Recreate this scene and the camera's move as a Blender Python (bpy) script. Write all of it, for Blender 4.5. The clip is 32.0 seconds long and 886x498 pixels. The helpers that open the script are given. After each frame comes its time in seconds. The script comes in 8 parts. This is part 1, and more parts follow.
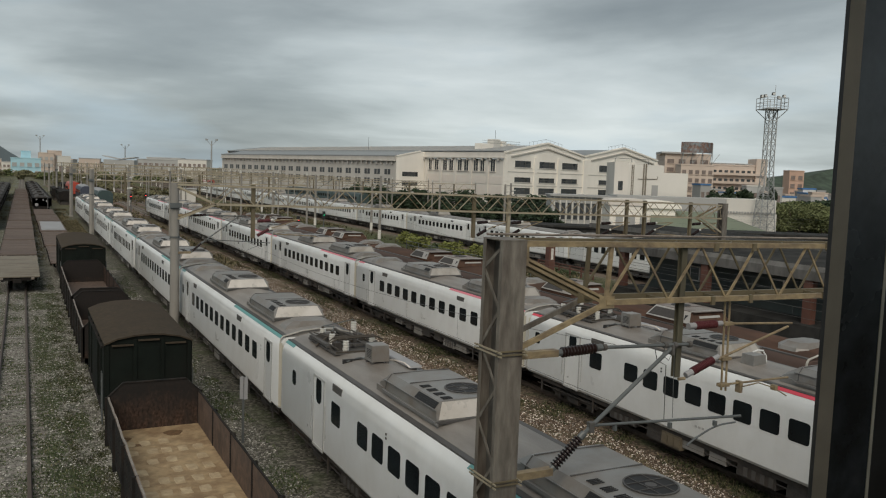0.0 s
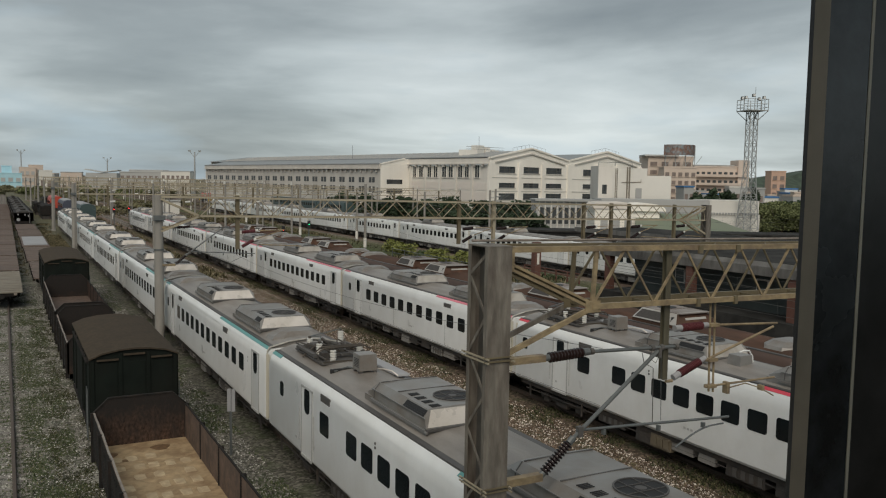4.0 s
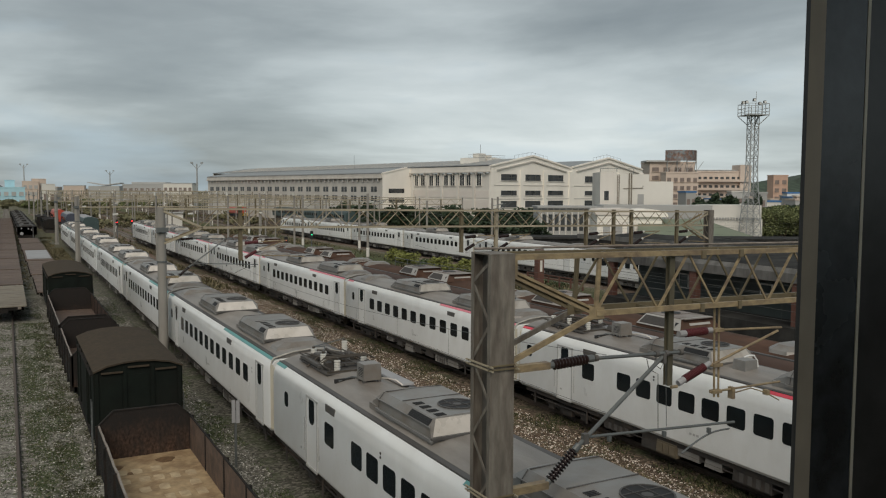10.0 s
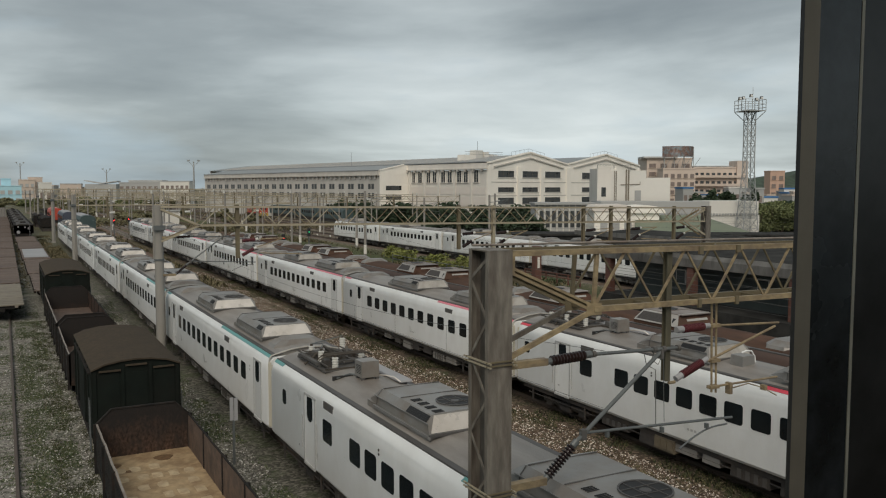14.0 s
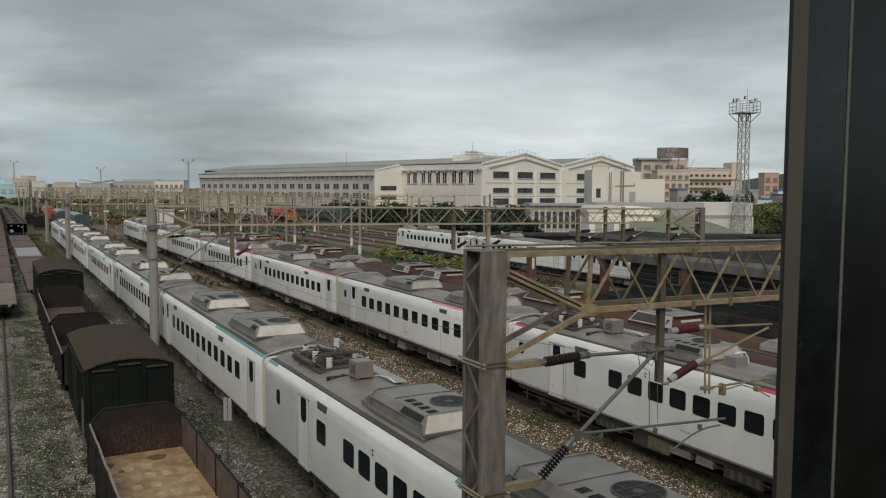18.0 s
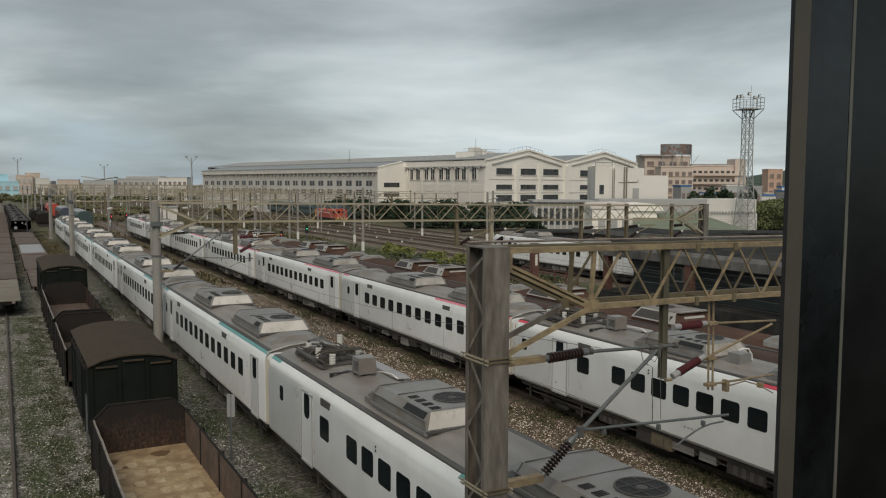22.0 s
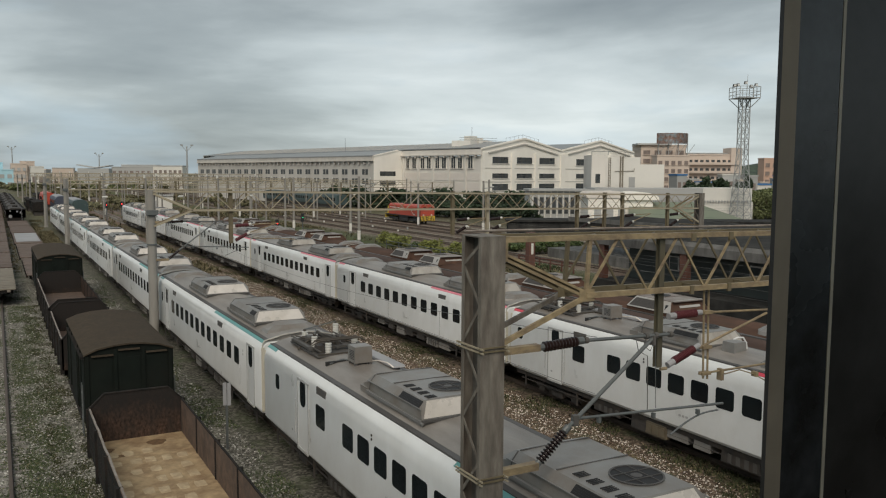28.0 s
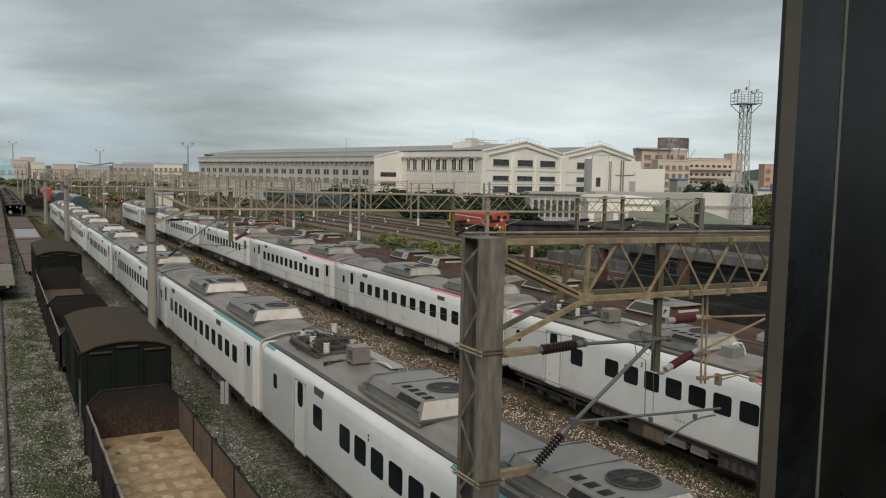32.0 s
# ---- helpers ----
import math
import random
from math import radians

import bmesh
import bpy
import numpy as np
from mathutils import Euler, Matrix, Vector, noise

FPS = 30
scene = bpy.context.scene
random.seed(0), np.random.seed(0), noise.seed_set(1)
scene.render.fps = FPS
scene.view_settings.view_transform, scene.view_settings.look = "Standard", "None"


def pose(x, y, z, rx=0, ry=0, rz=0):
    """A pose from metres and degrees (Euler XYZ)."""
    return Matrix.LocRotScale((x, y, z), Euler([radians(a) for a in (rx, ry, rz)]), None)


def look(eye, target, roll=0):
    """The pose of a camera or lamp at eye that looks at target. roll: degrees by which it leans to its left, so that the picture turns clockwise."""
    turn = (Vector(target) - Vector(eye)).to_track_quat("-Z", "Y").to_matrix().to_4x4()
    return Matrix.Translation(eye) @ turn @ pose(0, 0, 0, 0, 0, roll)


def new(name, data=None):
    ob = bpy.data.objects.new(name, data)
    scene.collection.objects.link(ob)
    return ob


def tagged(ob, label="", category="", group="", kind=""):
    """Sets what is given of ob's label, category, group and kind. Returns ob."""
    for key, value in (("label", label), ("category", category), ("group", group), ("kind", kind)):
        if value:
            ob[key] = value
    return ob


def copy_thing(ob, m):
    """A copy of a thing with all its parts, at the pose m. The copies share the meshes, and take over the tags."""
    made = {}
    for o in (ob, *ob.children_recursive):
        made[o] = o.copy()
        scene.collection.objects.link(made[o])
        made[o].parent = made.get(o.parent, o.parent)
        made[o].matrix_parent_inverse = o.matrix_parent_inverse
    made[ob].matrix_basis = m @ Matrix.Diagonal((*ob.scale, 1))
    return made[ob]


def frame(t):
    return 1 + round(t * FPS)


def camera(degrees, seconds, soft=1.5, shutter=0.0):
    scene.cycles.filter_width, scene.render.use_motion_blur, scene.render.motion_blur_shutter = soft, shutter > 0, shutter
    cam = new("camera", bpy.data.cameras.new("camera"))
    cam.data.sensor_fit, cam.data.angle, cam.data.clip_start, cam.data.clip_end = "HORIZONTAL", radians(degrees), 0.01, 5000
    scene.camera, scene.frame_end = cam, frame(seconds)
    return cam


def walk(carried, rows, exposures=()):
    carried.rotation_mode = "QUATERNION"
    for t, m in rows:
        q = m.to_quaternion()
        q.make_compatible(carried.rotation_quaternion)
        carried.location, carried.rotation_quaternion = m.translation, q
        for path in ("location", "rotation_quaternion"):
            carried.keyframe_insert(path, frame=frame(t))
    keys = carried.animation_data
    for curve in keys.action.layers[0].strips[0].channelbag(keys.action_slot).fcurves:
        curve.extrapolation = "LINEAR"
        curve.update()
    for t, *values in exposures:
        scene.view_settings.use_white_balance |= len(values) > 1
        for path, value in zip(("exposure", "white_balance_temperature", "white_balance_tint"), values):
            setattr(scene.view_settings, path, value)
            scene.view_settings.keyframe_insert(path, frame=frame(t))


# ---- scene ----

# ---------- camera: stands at the window of an overbridge and sways a little ----------
cam = camera(56.8, 32.0, soft=1.16)


def cam_pose(x, y, z, yaw, tilt, roll):
    return pose(x, y, z, 90 - tilt, 0, -yaw) @ pose(0, 0, 0, 0, 0, roll)


PATH = [
    (0, -0.049, -0.020, 9.133, 27.23, 5.17, 2.10),
    (0.5, -0.044, -0.016, 9.133, 27.59, 5.17, 2.00),
    (1, -0.043, -0.016, 9.136, 27.77, 5.14, 1.79),
    (1.5, -0.040, -0.015, 9.138, 27.85, 5.07, 1.62),
    (2, -0.043, -0.019, 9.139, 27.93, 4.98, 1.51),
    (2.5, -0.042, -0.018, 9.140, 28.00, 4.92, 1.33),
    (3, -0.040, -0.018, 9.141, 28.05, 4.81, 1.26),
    (3.5, -0.033, -0.013, 9.142, 28.10, 4.72, 1.13),
    (5.5, -0.027, -0.012, 9.144, 28.52, 4.63, 0.66),
    (6, -0.028, -0.013, 9.143, 28.64, 4.60, 0.57),
    (6.5, -0.026, -0.014, 9.143, 28.68, 4.51, 0.45),
    (7, -0.025, -0.012, 9.144, 28.69, 4.41, 0.35),
    (7.5, -0.029, -0.016, 9.147, 28.61, 4.25, 0.22),
    (8, -0.031, -0.018, 9.147, 28.48, 4.09, 0.28),
    (8.5, -0.036, -0.019, 9.146, 28.33, 3.97, 0.27),
    (9, -0.033, -0.018, 9.145, 28.19, 3.97, 0.28),
    (9.5, -0.030, -0.016, 9.144, 28.08, 4.03, 0.28),
    (10, -0.030, -0.015, 9.143, 27.99, 4.08, 0.25),
    (10.5, -0.029, -0.015, 9.144, 27.96, 4.13, 0.24),
    (11, -0.031, -0.015, 9.144, 28.02, 4.15, 0.23),
    (11.5, -0.032, -0.016, 9.141, 28.12, 4.16, 0.14),
    (12, -0.028, -0.014, 9.140, 28.23, 4.15, 0.10),
    (12.5, -0.025, -0.012, 9.139, 28.30, 4.17, 0.04),
    (13, -0.021, -0.011, 9.142, 28.28, 4.20, 0.01),
    (13.5, -0.024, -0.012, 9.138, 28.22, 4.23, 0.04),
    (14, -0.031, -0.017, 9.138, 28.17, 4.29, 0.04),
    (14.5, -0.033, -0.021, 9.140, 28.23, 4.30, 0.07),
    (16.5, -0.022, -0.015, 9.140, 28.56, 4.32, 0.14),
    (17, -0.023, -0.015, 9.139, 28.60, 4.30, 0.19),
    (17.5, -0.027, -0.018, 9.139, 28.57, 4.27, 0.28),
    (18, -0.030, -0.020, 9.142, 28.54, 4.26, 0.29),
    (18.5, -0.032, -0.022, 9.140, 28.54, 4.22, 0.35),
    (19, -0.027, -0.018, 9.143, 28.55, 4.21, 0.37),
    (19.5, -0.027, -0.018, 9.137, 28.57, 4.23, 0.39),
    (20, -0.023, -0.015, 9.139, 28.55, 4.26, 0.32),
    (20.5, -0.022, -0.015, 9.135, 28.46, 4.32, 0.28),
    (21, -0.023, -0.015, 9.135, 28.36, 4.38, 0.26),
    (21.5, -0.023, -0.016, 9.135, 28.35, 4.45, 0.23),
    (22, -0.022, -0.015, 9.133, 28.32, 4.49, 0.24),
    (22.5, -0.021, -0.015, 9.132, 28.32, 4.61, 0.23),
    (23, -0.020, -0.015, 9.132, 28.33, 4.72, 0.20),
    (23.5, -0.019, -0.014, 9.134, 28.33, 4.86, 0.18),
    (24, -0.019, -0.013, 9.133, 28.35, 4.97, 0.18),
    (24.5, -0.019, -0.014, 9.132, 28.34, 5.10, 0.23),
    (25, -0.020, -0.015, 9.128, 28.33, 5.24, 0.23),
    (25.5, -0.018, -0.013, 9.127, 28.32, 5.36, 0.23),
    (27.5, -0.019, -0.017, 9.134, 28.50, 5.34, 0.24),
    (28, -0.014, -0.013, 9.135, 28.60, 5.27, 0.30),
    (28.5, -0.012, -0.013, 9.135, 28.82, 5.21, 0.32),
    (29, -0.015, -0.017, 9.134, 29.02, 5.16, 0.43),
    (29.5, -0.010, -0.013, 9.137, 29.10, 5.14, 0.49),
    (30, -0.013, -0.015, 9.134, 29.12, 5.09, 0.61),
    (30.5, -0.016, -0.017, 9.136, 29.06, 5.01, 0.75),
    (31, -0.018, -0.016, 9.136, 28.94, 5.05, 0.83),
    (31.5, -0.018, -0.017, 9.134, 28.79, 5.10, 0.95),
    (32, -0.017, -0.016, 9.134, 28.63, 5.16, 1.07),
]
walk(cam, [(r[0], cam_pose(*r[1:])) for r in PATH], [(0, -0.11), (22, -0.11), (26, 0.0), (32, 0.04)])

# ---------- daylight: a closed, broken layer of cloud ----------
world = bpy.data.worlds.new("overcast_sky")
scene.world = world
world.use_nodes = True
wn, wl = world.node_tree.nodes, world.node_tree.links
wn.clear()


def wnode(kind, **kw):
    n = wn.new(kind)
    for k, val in kw.items():
        if k in ("sky_type", "sun_disc", "sun_elevation", "sun_rotation", "operation", "noise_dimensions", "blend_type", "data_type", "clamp_factor"):
            if k == "sky_type":
                n.sky_type = val
            elif k == "sun_disc":
                n.sun_disc = val
            elif k == "sun_elevation":
                n.sun_elevation = val
            elif k == "sun_rotation":
                n.sun_rotation = val
            elif k == "operation":
                n.operation = val
            elif k == "data_type":
                n.data_type = val
    return n


SUN_EL, SUN_AZ = 52, 235      # elevation; compass-like turn of the sun about z
sky = wnode("ShaderNodeTexSky", sky_type="NISHITA", sun_disc=False, sun_elevation=radians(SUN_EL), sun_rotation=radians(SUN_AZ))
tc = wnode("ShaderNodeTexCoord")
mp = wnode("ShaderNodeMapping")
mp.inputs["Rotation"].default_value = (0.0, radians(4), radians(-20))
mp.inputs["Scale"].default_value = (1.0, 1.0, 3.6)
wl.new(tc.outputs["Generated"], mp.inputs["Vector"])
big = wnode("ShaderNodeTexNoise")
big.inputs["Scale"].default_value, big.inputs["Detail"].default_value, big.inputs["Roughness"].default_value = 1.35, 8, 0.52
big.inputs["Distortion"].default_value = 0.35
wl.new(mp.outputs["Vector"], big.inputs["Vector"])
ramp = wnode("ShaderNodeValToRGB")
el = ramp.color_ramp.elements
el[0].position, el[0].color = 0.30, (0.215, 0.245, 0.254, 1)
el[1].position, el[1].color = 0.72, (0.635, 0.68, 0.678, 1)
e = el.new(0.45)
e.color = (0.32, 0.357, 0.362, 1)
e = el.new(0.58)
e.color = (0.48, 0.527, 0.53, 1)
# the cloud is thinner, and brighter, round the hidden sun's side of the horizon
glow_dir = wnode("ShaderNodeVectorMath", operation="DOT_PRODUCT")
glow_dir.inputs[1].default_value = (math.sin(radians(37)) * math.cos(radians(7)), math.cos(radians(37)) * math.cos(radians(7)), math.sin(radians(7)))
wl.new(tc.outputs["Generated"], glow_dir.inputs[0])
gl = wnode("ShaderNodeMapRange")
gl.interpolation_type = "SMOOTHSTEP"
gl.inputs["From Min"].default_value, gl.inputs["From Max"].default_value, gl.inputs["To Min"].default_value, gl.inputs["To Max"].default_value = 0.86, 1.0, -0.05, 0.11
wl.new(glow_dir.outputs["Value"], gl.inputs["Value"])
cloud = wnode("ShaderNodeMath", operation="ADD")
wl.new(big.outputs["Fac"], cloud.inputs[0])
wl.new(gl.outputs["Result"], cloud.inputs[1])
# a thicker, darker bank of cloud stands over the far end of the yard
bank_dir = wnode("ShaderNodeVectorMath", operation="DOT_PRODUCT")
bank_dir.inputs[1].default_value = (math.sin(radians(13)) * math.cos(radians(8)), math.cos(radians(13)) * math.cos(radians(8)), math.sin(radians(8)))
wl.new(tc.outputs["Generated"], bank_dir.inputs[0])
bk = wnode("ShaderNodeMapRange")
bk.interpolation_type = "SMOOTHSTEP"
bk.inputs["From Min"].default_value, bk.inputs["From Max"].default_value, bk.inputs["To Max"].default_value = 0.955, 1.0, -0.09
wl.new(bank_dir.outputs["Value"], bk.inputs["Value"])
cloud2 = wnode("ShaderNodeMath", operation="ADD")
wl.new(cloud.outputs[0], cloud2.inputs[0])
wl.new(bk.outputs["Result"], cloud2.inputs[1])
# billows of a flat cloud sheet, which close up towards the horizon
sheet_sep = wnode("ShaderNodeSeparateXYZ")
wl.new(tc.outputs["Generated"], sheet_sep.inputs["Vector"])
lift = wnode("ShaderNodeMath", operation="MAXIMUM")
lift.inputs[1].default_value = 0.0
wl.new(sheet_sep.outputs["Z"], lift.inputs[0])
lift2 = wnode("ShaderNodeMath", operation="ADD")
lift2.inputs[1].default_value = 0.09
wl.new(lift.outputs[0], lift2.inputs[0])
sheet = wnode("ShaderNodeVectorMath", operation="DIVIDE")
wl.new(tc.outputs["Generated"], sheet.inputs[0])
wl.new(lift2.outputs[0], sheet.inputs[1])
puff = wnode("ShaderNodeTexNoise")
puff.inputs["Scale"].default_value, puff.inputs["Detail"].default_value, puff.inputs["Roughness"].default_value, puff.inputs["Distortion"].default_value = 0.8, 6, 0.5, 0.25
wl.new(sheet.outputs["Vector"], puff.inputs["Vector"])
puffs = wnode("ShaderNodeMapRange")
puffs.inputs["From Min"].default_value, puffs.inputs["From Max"].default_value, puffs.inputs["To Min"].default_value, puffs.inputs["To Max"].default_value = 0.3, 0.7, -0.08, 0.08
wl.new(puff.outputs["Fac"], puffs.inputs["Value"])
cloud3 = wnode("ShaderNodeMath", operation="ADD")
wl.new(cloud2.outputs[0], cloud3.inputs[0])
wl.new(puffs.outputs["Result"], cloud3.inputs[1])
wl.new(cloud3.outputs[0], ramp.inputs["Fac"])
# bluer gaps between the clouds
gap = wnode("ShaderNodeTexNoise")
gap.inputs["Scale"].default_value, gap.inputs["Detail"].default_value = 2.6, 6
wl.new(mp.outputs["Vector"], gap.inputs["Vector"])
gr_ = wnode("ShaderNodeMapRange")
gr_.inputs["From Min"].default_value, gr_.inputs["From Max"].default_value, gr_.inputs["To Max"].default_value = 0.5, 0.64, 0.55
wl.new(gap.outputs["Fac"], gr_.inputs["Value"])
blue = wnode("ShaderNodeMixRGB")
blue.inputs["Color2"].default_value = (0.37, 0.47, 0.54, 1)
wl.new(gr_.outputs["Result"], blue.inputs["Fac"])
wl.new(ramp.outputs["Color"], blue.inputs["Color1"])
sep = wnode("ShaderNodeSeparateXYZ")
wl.new(tc.outputs["Generated"], sep.inputs["Vector"])
hz = wnode("ShaderNodeMapRange")
hz.inputs["From Min"].default_value, hz.inputs["From Max"].default_value = 0.02, 0.34
wl.new(sep.outputs["Z"], hz.inputs["Value"])
hramp = wnode("ShaderNodeValToRGB")
el = hramp.color_ramp.elements
el[0].position, el[0].color = 0.0, (1.22, 1.24, 1.25, 1)
el[1].position, el[1].color = 1.0, (0.92, 0.92, 0.92, 1)
wl.new(hz.outputs["Result"], hramp.inputs["Fac"])
mul = wnode("ShaderNodeVectorMath", operation="MULTIPLY")
wl.new(blue.outputs["Color"], mul.inputs[0])
wl.new(hramp.outputs["Color"], mul.inputs[1])
skys = wnode("ShaderNodeVectorMath", operation="SCALE")
skys.inputs["Scale"].default_value = 0.012
wl.new(sky.outputs["Color"], skys.inputs[0])
add = wnode("ShaderNodeVectorMath", operation="ADD")
wl.new(mul.outputs["Vector"], add.inputs[0])
wl.new(skys.outputs["Vector"], add.inputs[1])
bg = wnode("ShaderNodeBackground")
bg.inputs["Strength"].default_value = 0.93
wl.new(add.outputs["Vector"], bg.inputs["Color"])
wo = wnode("ShaderNodeOutputWorld")
wl.new(bg.outputs["Background"], wo.inputs["Surface"])

sun = new("sun", bpy.data.lights.new("sun", "SUN"))
sun.data.energy, sun.data.angle, sun.data.color = 2.1, radians(40), (1.0, 0.91, 0.78)
sun.matrix_world = look((-50, -78, 88), (0, 0, 0))

# ---------- materials ----------


def mat(name, col, rough=0.6, metal=0.0, var=0.12, scale=2.0, dirt=None, amt=0.0, dscale=0.5, bump=0.0, bscale=40.0, stretch=(1, 1, 1), rand=0.0, spec=0.5):
    """A surface: base colour broken up at a fine and a coarse scale, stains of a second colour, and relief."""
    m = bpy.data.materials.new(name)
    m.use_nodes = True
    n, l = m.node_tree.nodes, m.node_tree.links
    b = n["Principled BSDF"]
    b.inputs["Roughness"].default_value, b.inputs["Metallic"].default_value = rough, metal
    b.inputs["Specular IOR Level"].default_value = spec
    co = n.new("ShaderNodeTexCoord")
    mpn = n.new("ShaderNodeMapping")
    mpn.inputs["Scale"].default_value = stretch
    l.new(co.outputs["Object"], mpn.inputs["Vector"])
    n1 = n.new("ShaderNodeTexNoise")
    n1.inputs["Scale"].default_value, n1.inputs["Detail"].default_value = scale, 6
    l.new(mpn.outputs["Vector"], n1.inputs["Vector"])
    r1 = n.new("ShaderNodeValToRGB")
    r1.color_ramp.elements[0].position, r1.color_ramp.elements[1].position = 0.3, 0.7
    r1.color_ramp.elements[0].color = (*[c * (1 - var) for c in col], 1)
    r1.color_ramp.elements[1].color = (*[min(1, c * (1 + var)) for c in col], 1)
    l.new(n1.outputs["Fac"], r1.inputs["Fac"])
    out = r1.outputs["Color"]
    if dirt:
        n2 = n.new("ShaderNodeTexNoise")
        n2.inputs["Scale"].default_value, n2.inputs["Detail"].default_value, n2.inputs["Roughness"].default_value = dscale, 8, 0.65
        l.new(mpn.outputs["Vector"], n2.inputs["Vector"])
        r2 = n.new("ShaderNodeMapRange")
        r2.inputs["From Min"].default_value, r2.inputs["From Max"].default_value = 0.42, 0.66
        r2.inputs["To Max"].default_value = amt
        l.new(n2.outputs["Fac"], r2.inputs["Value"])
        mx = n.new("ShaderNodeMixRGB")
        mx.inputs["Color2"].default_value = (*dirt, 1)
        l.new(r2.outputs["Result"], mx.inputs["Fac"])
        l.new(out, mx.inputs["Color1"])
        out = mx.outputs["Color"]
    if rand:
        oi = n.new("ShaderNodeObjectInfo")
        rr = n.new("ShaderNodeMapRange")
        rr.inputs["To Min"].default_value, rr.inputs["To Max"].default_value = 1 - rand, 1 + rand
        l.new(oi.outputs["Random"], rr.inputs["Value"])
        mv = n.new("ShaderNodeVectorMath")
        mv.operation = "SCALE"
        l.new(out, mv.inputs[0])
        l.new(rr.outputs["Result"], mv.inputs["Scale"])
        out = mv.outputs["Vector"]
    l.new(out, b.inputs["Base Color"])
    rv = n.new("ShaderNodeMapRange")
    rv.inputs["To Min"].default_value, rv.inputs["To Max"].default_value = max(0.03, rough - 0.12), min(1, rough + 0.12)
    l.new(n1.outputs["Fac"], rv.inputs["Value"])
    l.new(rv.outputs["Result"], b.inputs["Roughness"])
    if bump:
        n3 = n.new("ShaderNodeTexNoise")
        n3.inputs["Scale"].default_value, n3.inputs["Detail"].default_value = bscale, 4
        l.new(mpn.outputs["Vector"], n3.inputs["Vector"])
        bp = n.new("ShaderNodeBump")
        bp.inputs["Strength"].default_value, bp.inputs["Distance"].default_value = bump, 0.03
        l.new(n3.outputs["Fac"], bp.inputs["Height"])
        l.new(bp.outputs["Normal"], b.inputs["Normal"])
    return m


def glow(name, col, strength):
    m = bpy.data.materials.new(name)
    m.use_nodes = True
    b = m.node_tree.nodes["Principled BSDF"]
    b.inputs["Base Color"].default_value = (*col, 1)
    b.inputs["Emission Color"].default_value = (*col, 1)
    b.inputs["Emission Strength"].default_value = strength
    return m


def sooty_rust(name, z0, z1):
    """Rust that a sooty band covers towards the rim, with a ragged edge."""
    m = mat(name, (0.066, 0.040, 0.029), 0.9, var=0.8, scale=14, dirt=(0.035, 0.028, 0.024), amt=0.9, dscale=3.4, bump=0.3, bscale=24, stretch=(1, 1, 0.55), spec=0.2)
    n, l = m.node_tree.nodes, m.node_tree.links
    b = n["Principled BSDF"]
    under = b.inputs["Base Color"].links[0].from_socket
    co, sp, nz = n.new("ShaderNodeTexCoord"), n.new("ShaderNodeSeparateXYZ"), n.new("ShaderNodeTexNoise")
    nz.inputs["Scale"].default_value, nz.inputs["Detail"].default_value, nz.inputs["Roughness"].default_value = 2.6, 8, 0.7
    l.new(co.outputs["Object"], sp.inputs["Vector"])
    l.new(co.outputs["Object"], nz.inputs["Vector"])
    ad = n.new("ShaderNodeMath")
    ad.operation = "MULTIPLY_ADD"
    ad.inputs[1].default_value = 1.1
    l.new(nz.outputs["Fac"], ad.inputs[0])
    l.new(sp.outputs["Z"], ad.inputs[2])
    mr = n.new("ShaderNodeMapRange")
    mr.inputs["From Min"].default_value, mr.inputs["From Max"].default_value, mr.inputs["To Max"].default_value = z0 + 0.55, z1 + 0.55, 0.92
    l.new(ad.outputs[0], mr.inputs["Value"])
    mx = n.new("ShaderNodeMixRGB")
    mx.inputs["Color2"].default_value = (0.021, 0.019, 0.018, 1)
    l.new(mr.outputs["Result"], mx.inputs["Fac"])
    l.new(under, mx.inputs["Color1"])
    l.new(mx.outputs["Color"], b.inputs["Base Color"])
    return m


RUSTEND = sooty_rust("wagon_end_board_rust", 1.55, 2.45)
SOOTEND = sooty_rust("wagon_end_board_soot", 1.0, 1.6)
WHITE = mat("car_white_paint", (0.74, 0.75, 0.742), 0.32, var=0.03, scale=1.5, dirt=(0.50, 0.48, 0.43), amt=0.24, dscale=0.8, stretch=(1, 0.9, 0.6))
WHITE_OLD = mat("car_white_paint_dull", (0.70, 0.71, 0.70), 0.4, var=0.04, scale=1.5, dirt=(0.45, 0.43, 0.40), amt=0.3, dscale=0.8, stretch=(1, 0.6, 1.6))
ROOF = mat("car_roof_grey", (0.245, 0.224, 0.202), 0.42, var=0.2, scale=1.8, dirt=(0.15, 0.126, 0.107), amt=0.7, dscale=0.8, stretch=(1.6, 0.4, 1), bump=0.1)
GUTTER = mat("roof_gutter_dark", (0.085, 0.08, 0.077), 0.55, var=0.15)
ROOF_BROWN = mat("car_roof_rusty", (0.092, 0.050, 0.034), 0.9, var=0.35, scale=1.4, spec=0.2, dirt=(0.052, 0.04, 0.034), amt=0.6, dscale=0.5, stretch=(1.5, 0.4, 1))
BROWNBODY = mat("coach_brown_paint", (0.085, 0.052, 0.04), 0.6, var=0.2, scale=1.0, dirt=(0.06, 0.045, 0.04), amt=0.5, dscale=0.7)
GREEN = mat("teal_stripe", (0.11, 0.30, 0.29), 0.4, var=0.08)
RED = mat("red_stripe", (0.62, 0.06, 0.09), 0.4, var=0.08)
PINK = mat("pink_stripe_faded", (0.66, 0.20, 0.25), 0.45, var=0.1)
BLUE = mat("blue_stripe", (0.06, 0.09, 0.30), 0.4, var=0.08)
GLASS = mat("tinted_window", (0.012, 0.016, 0.018), 0.08, var=0.3, scale=0.7, spec=0.35)
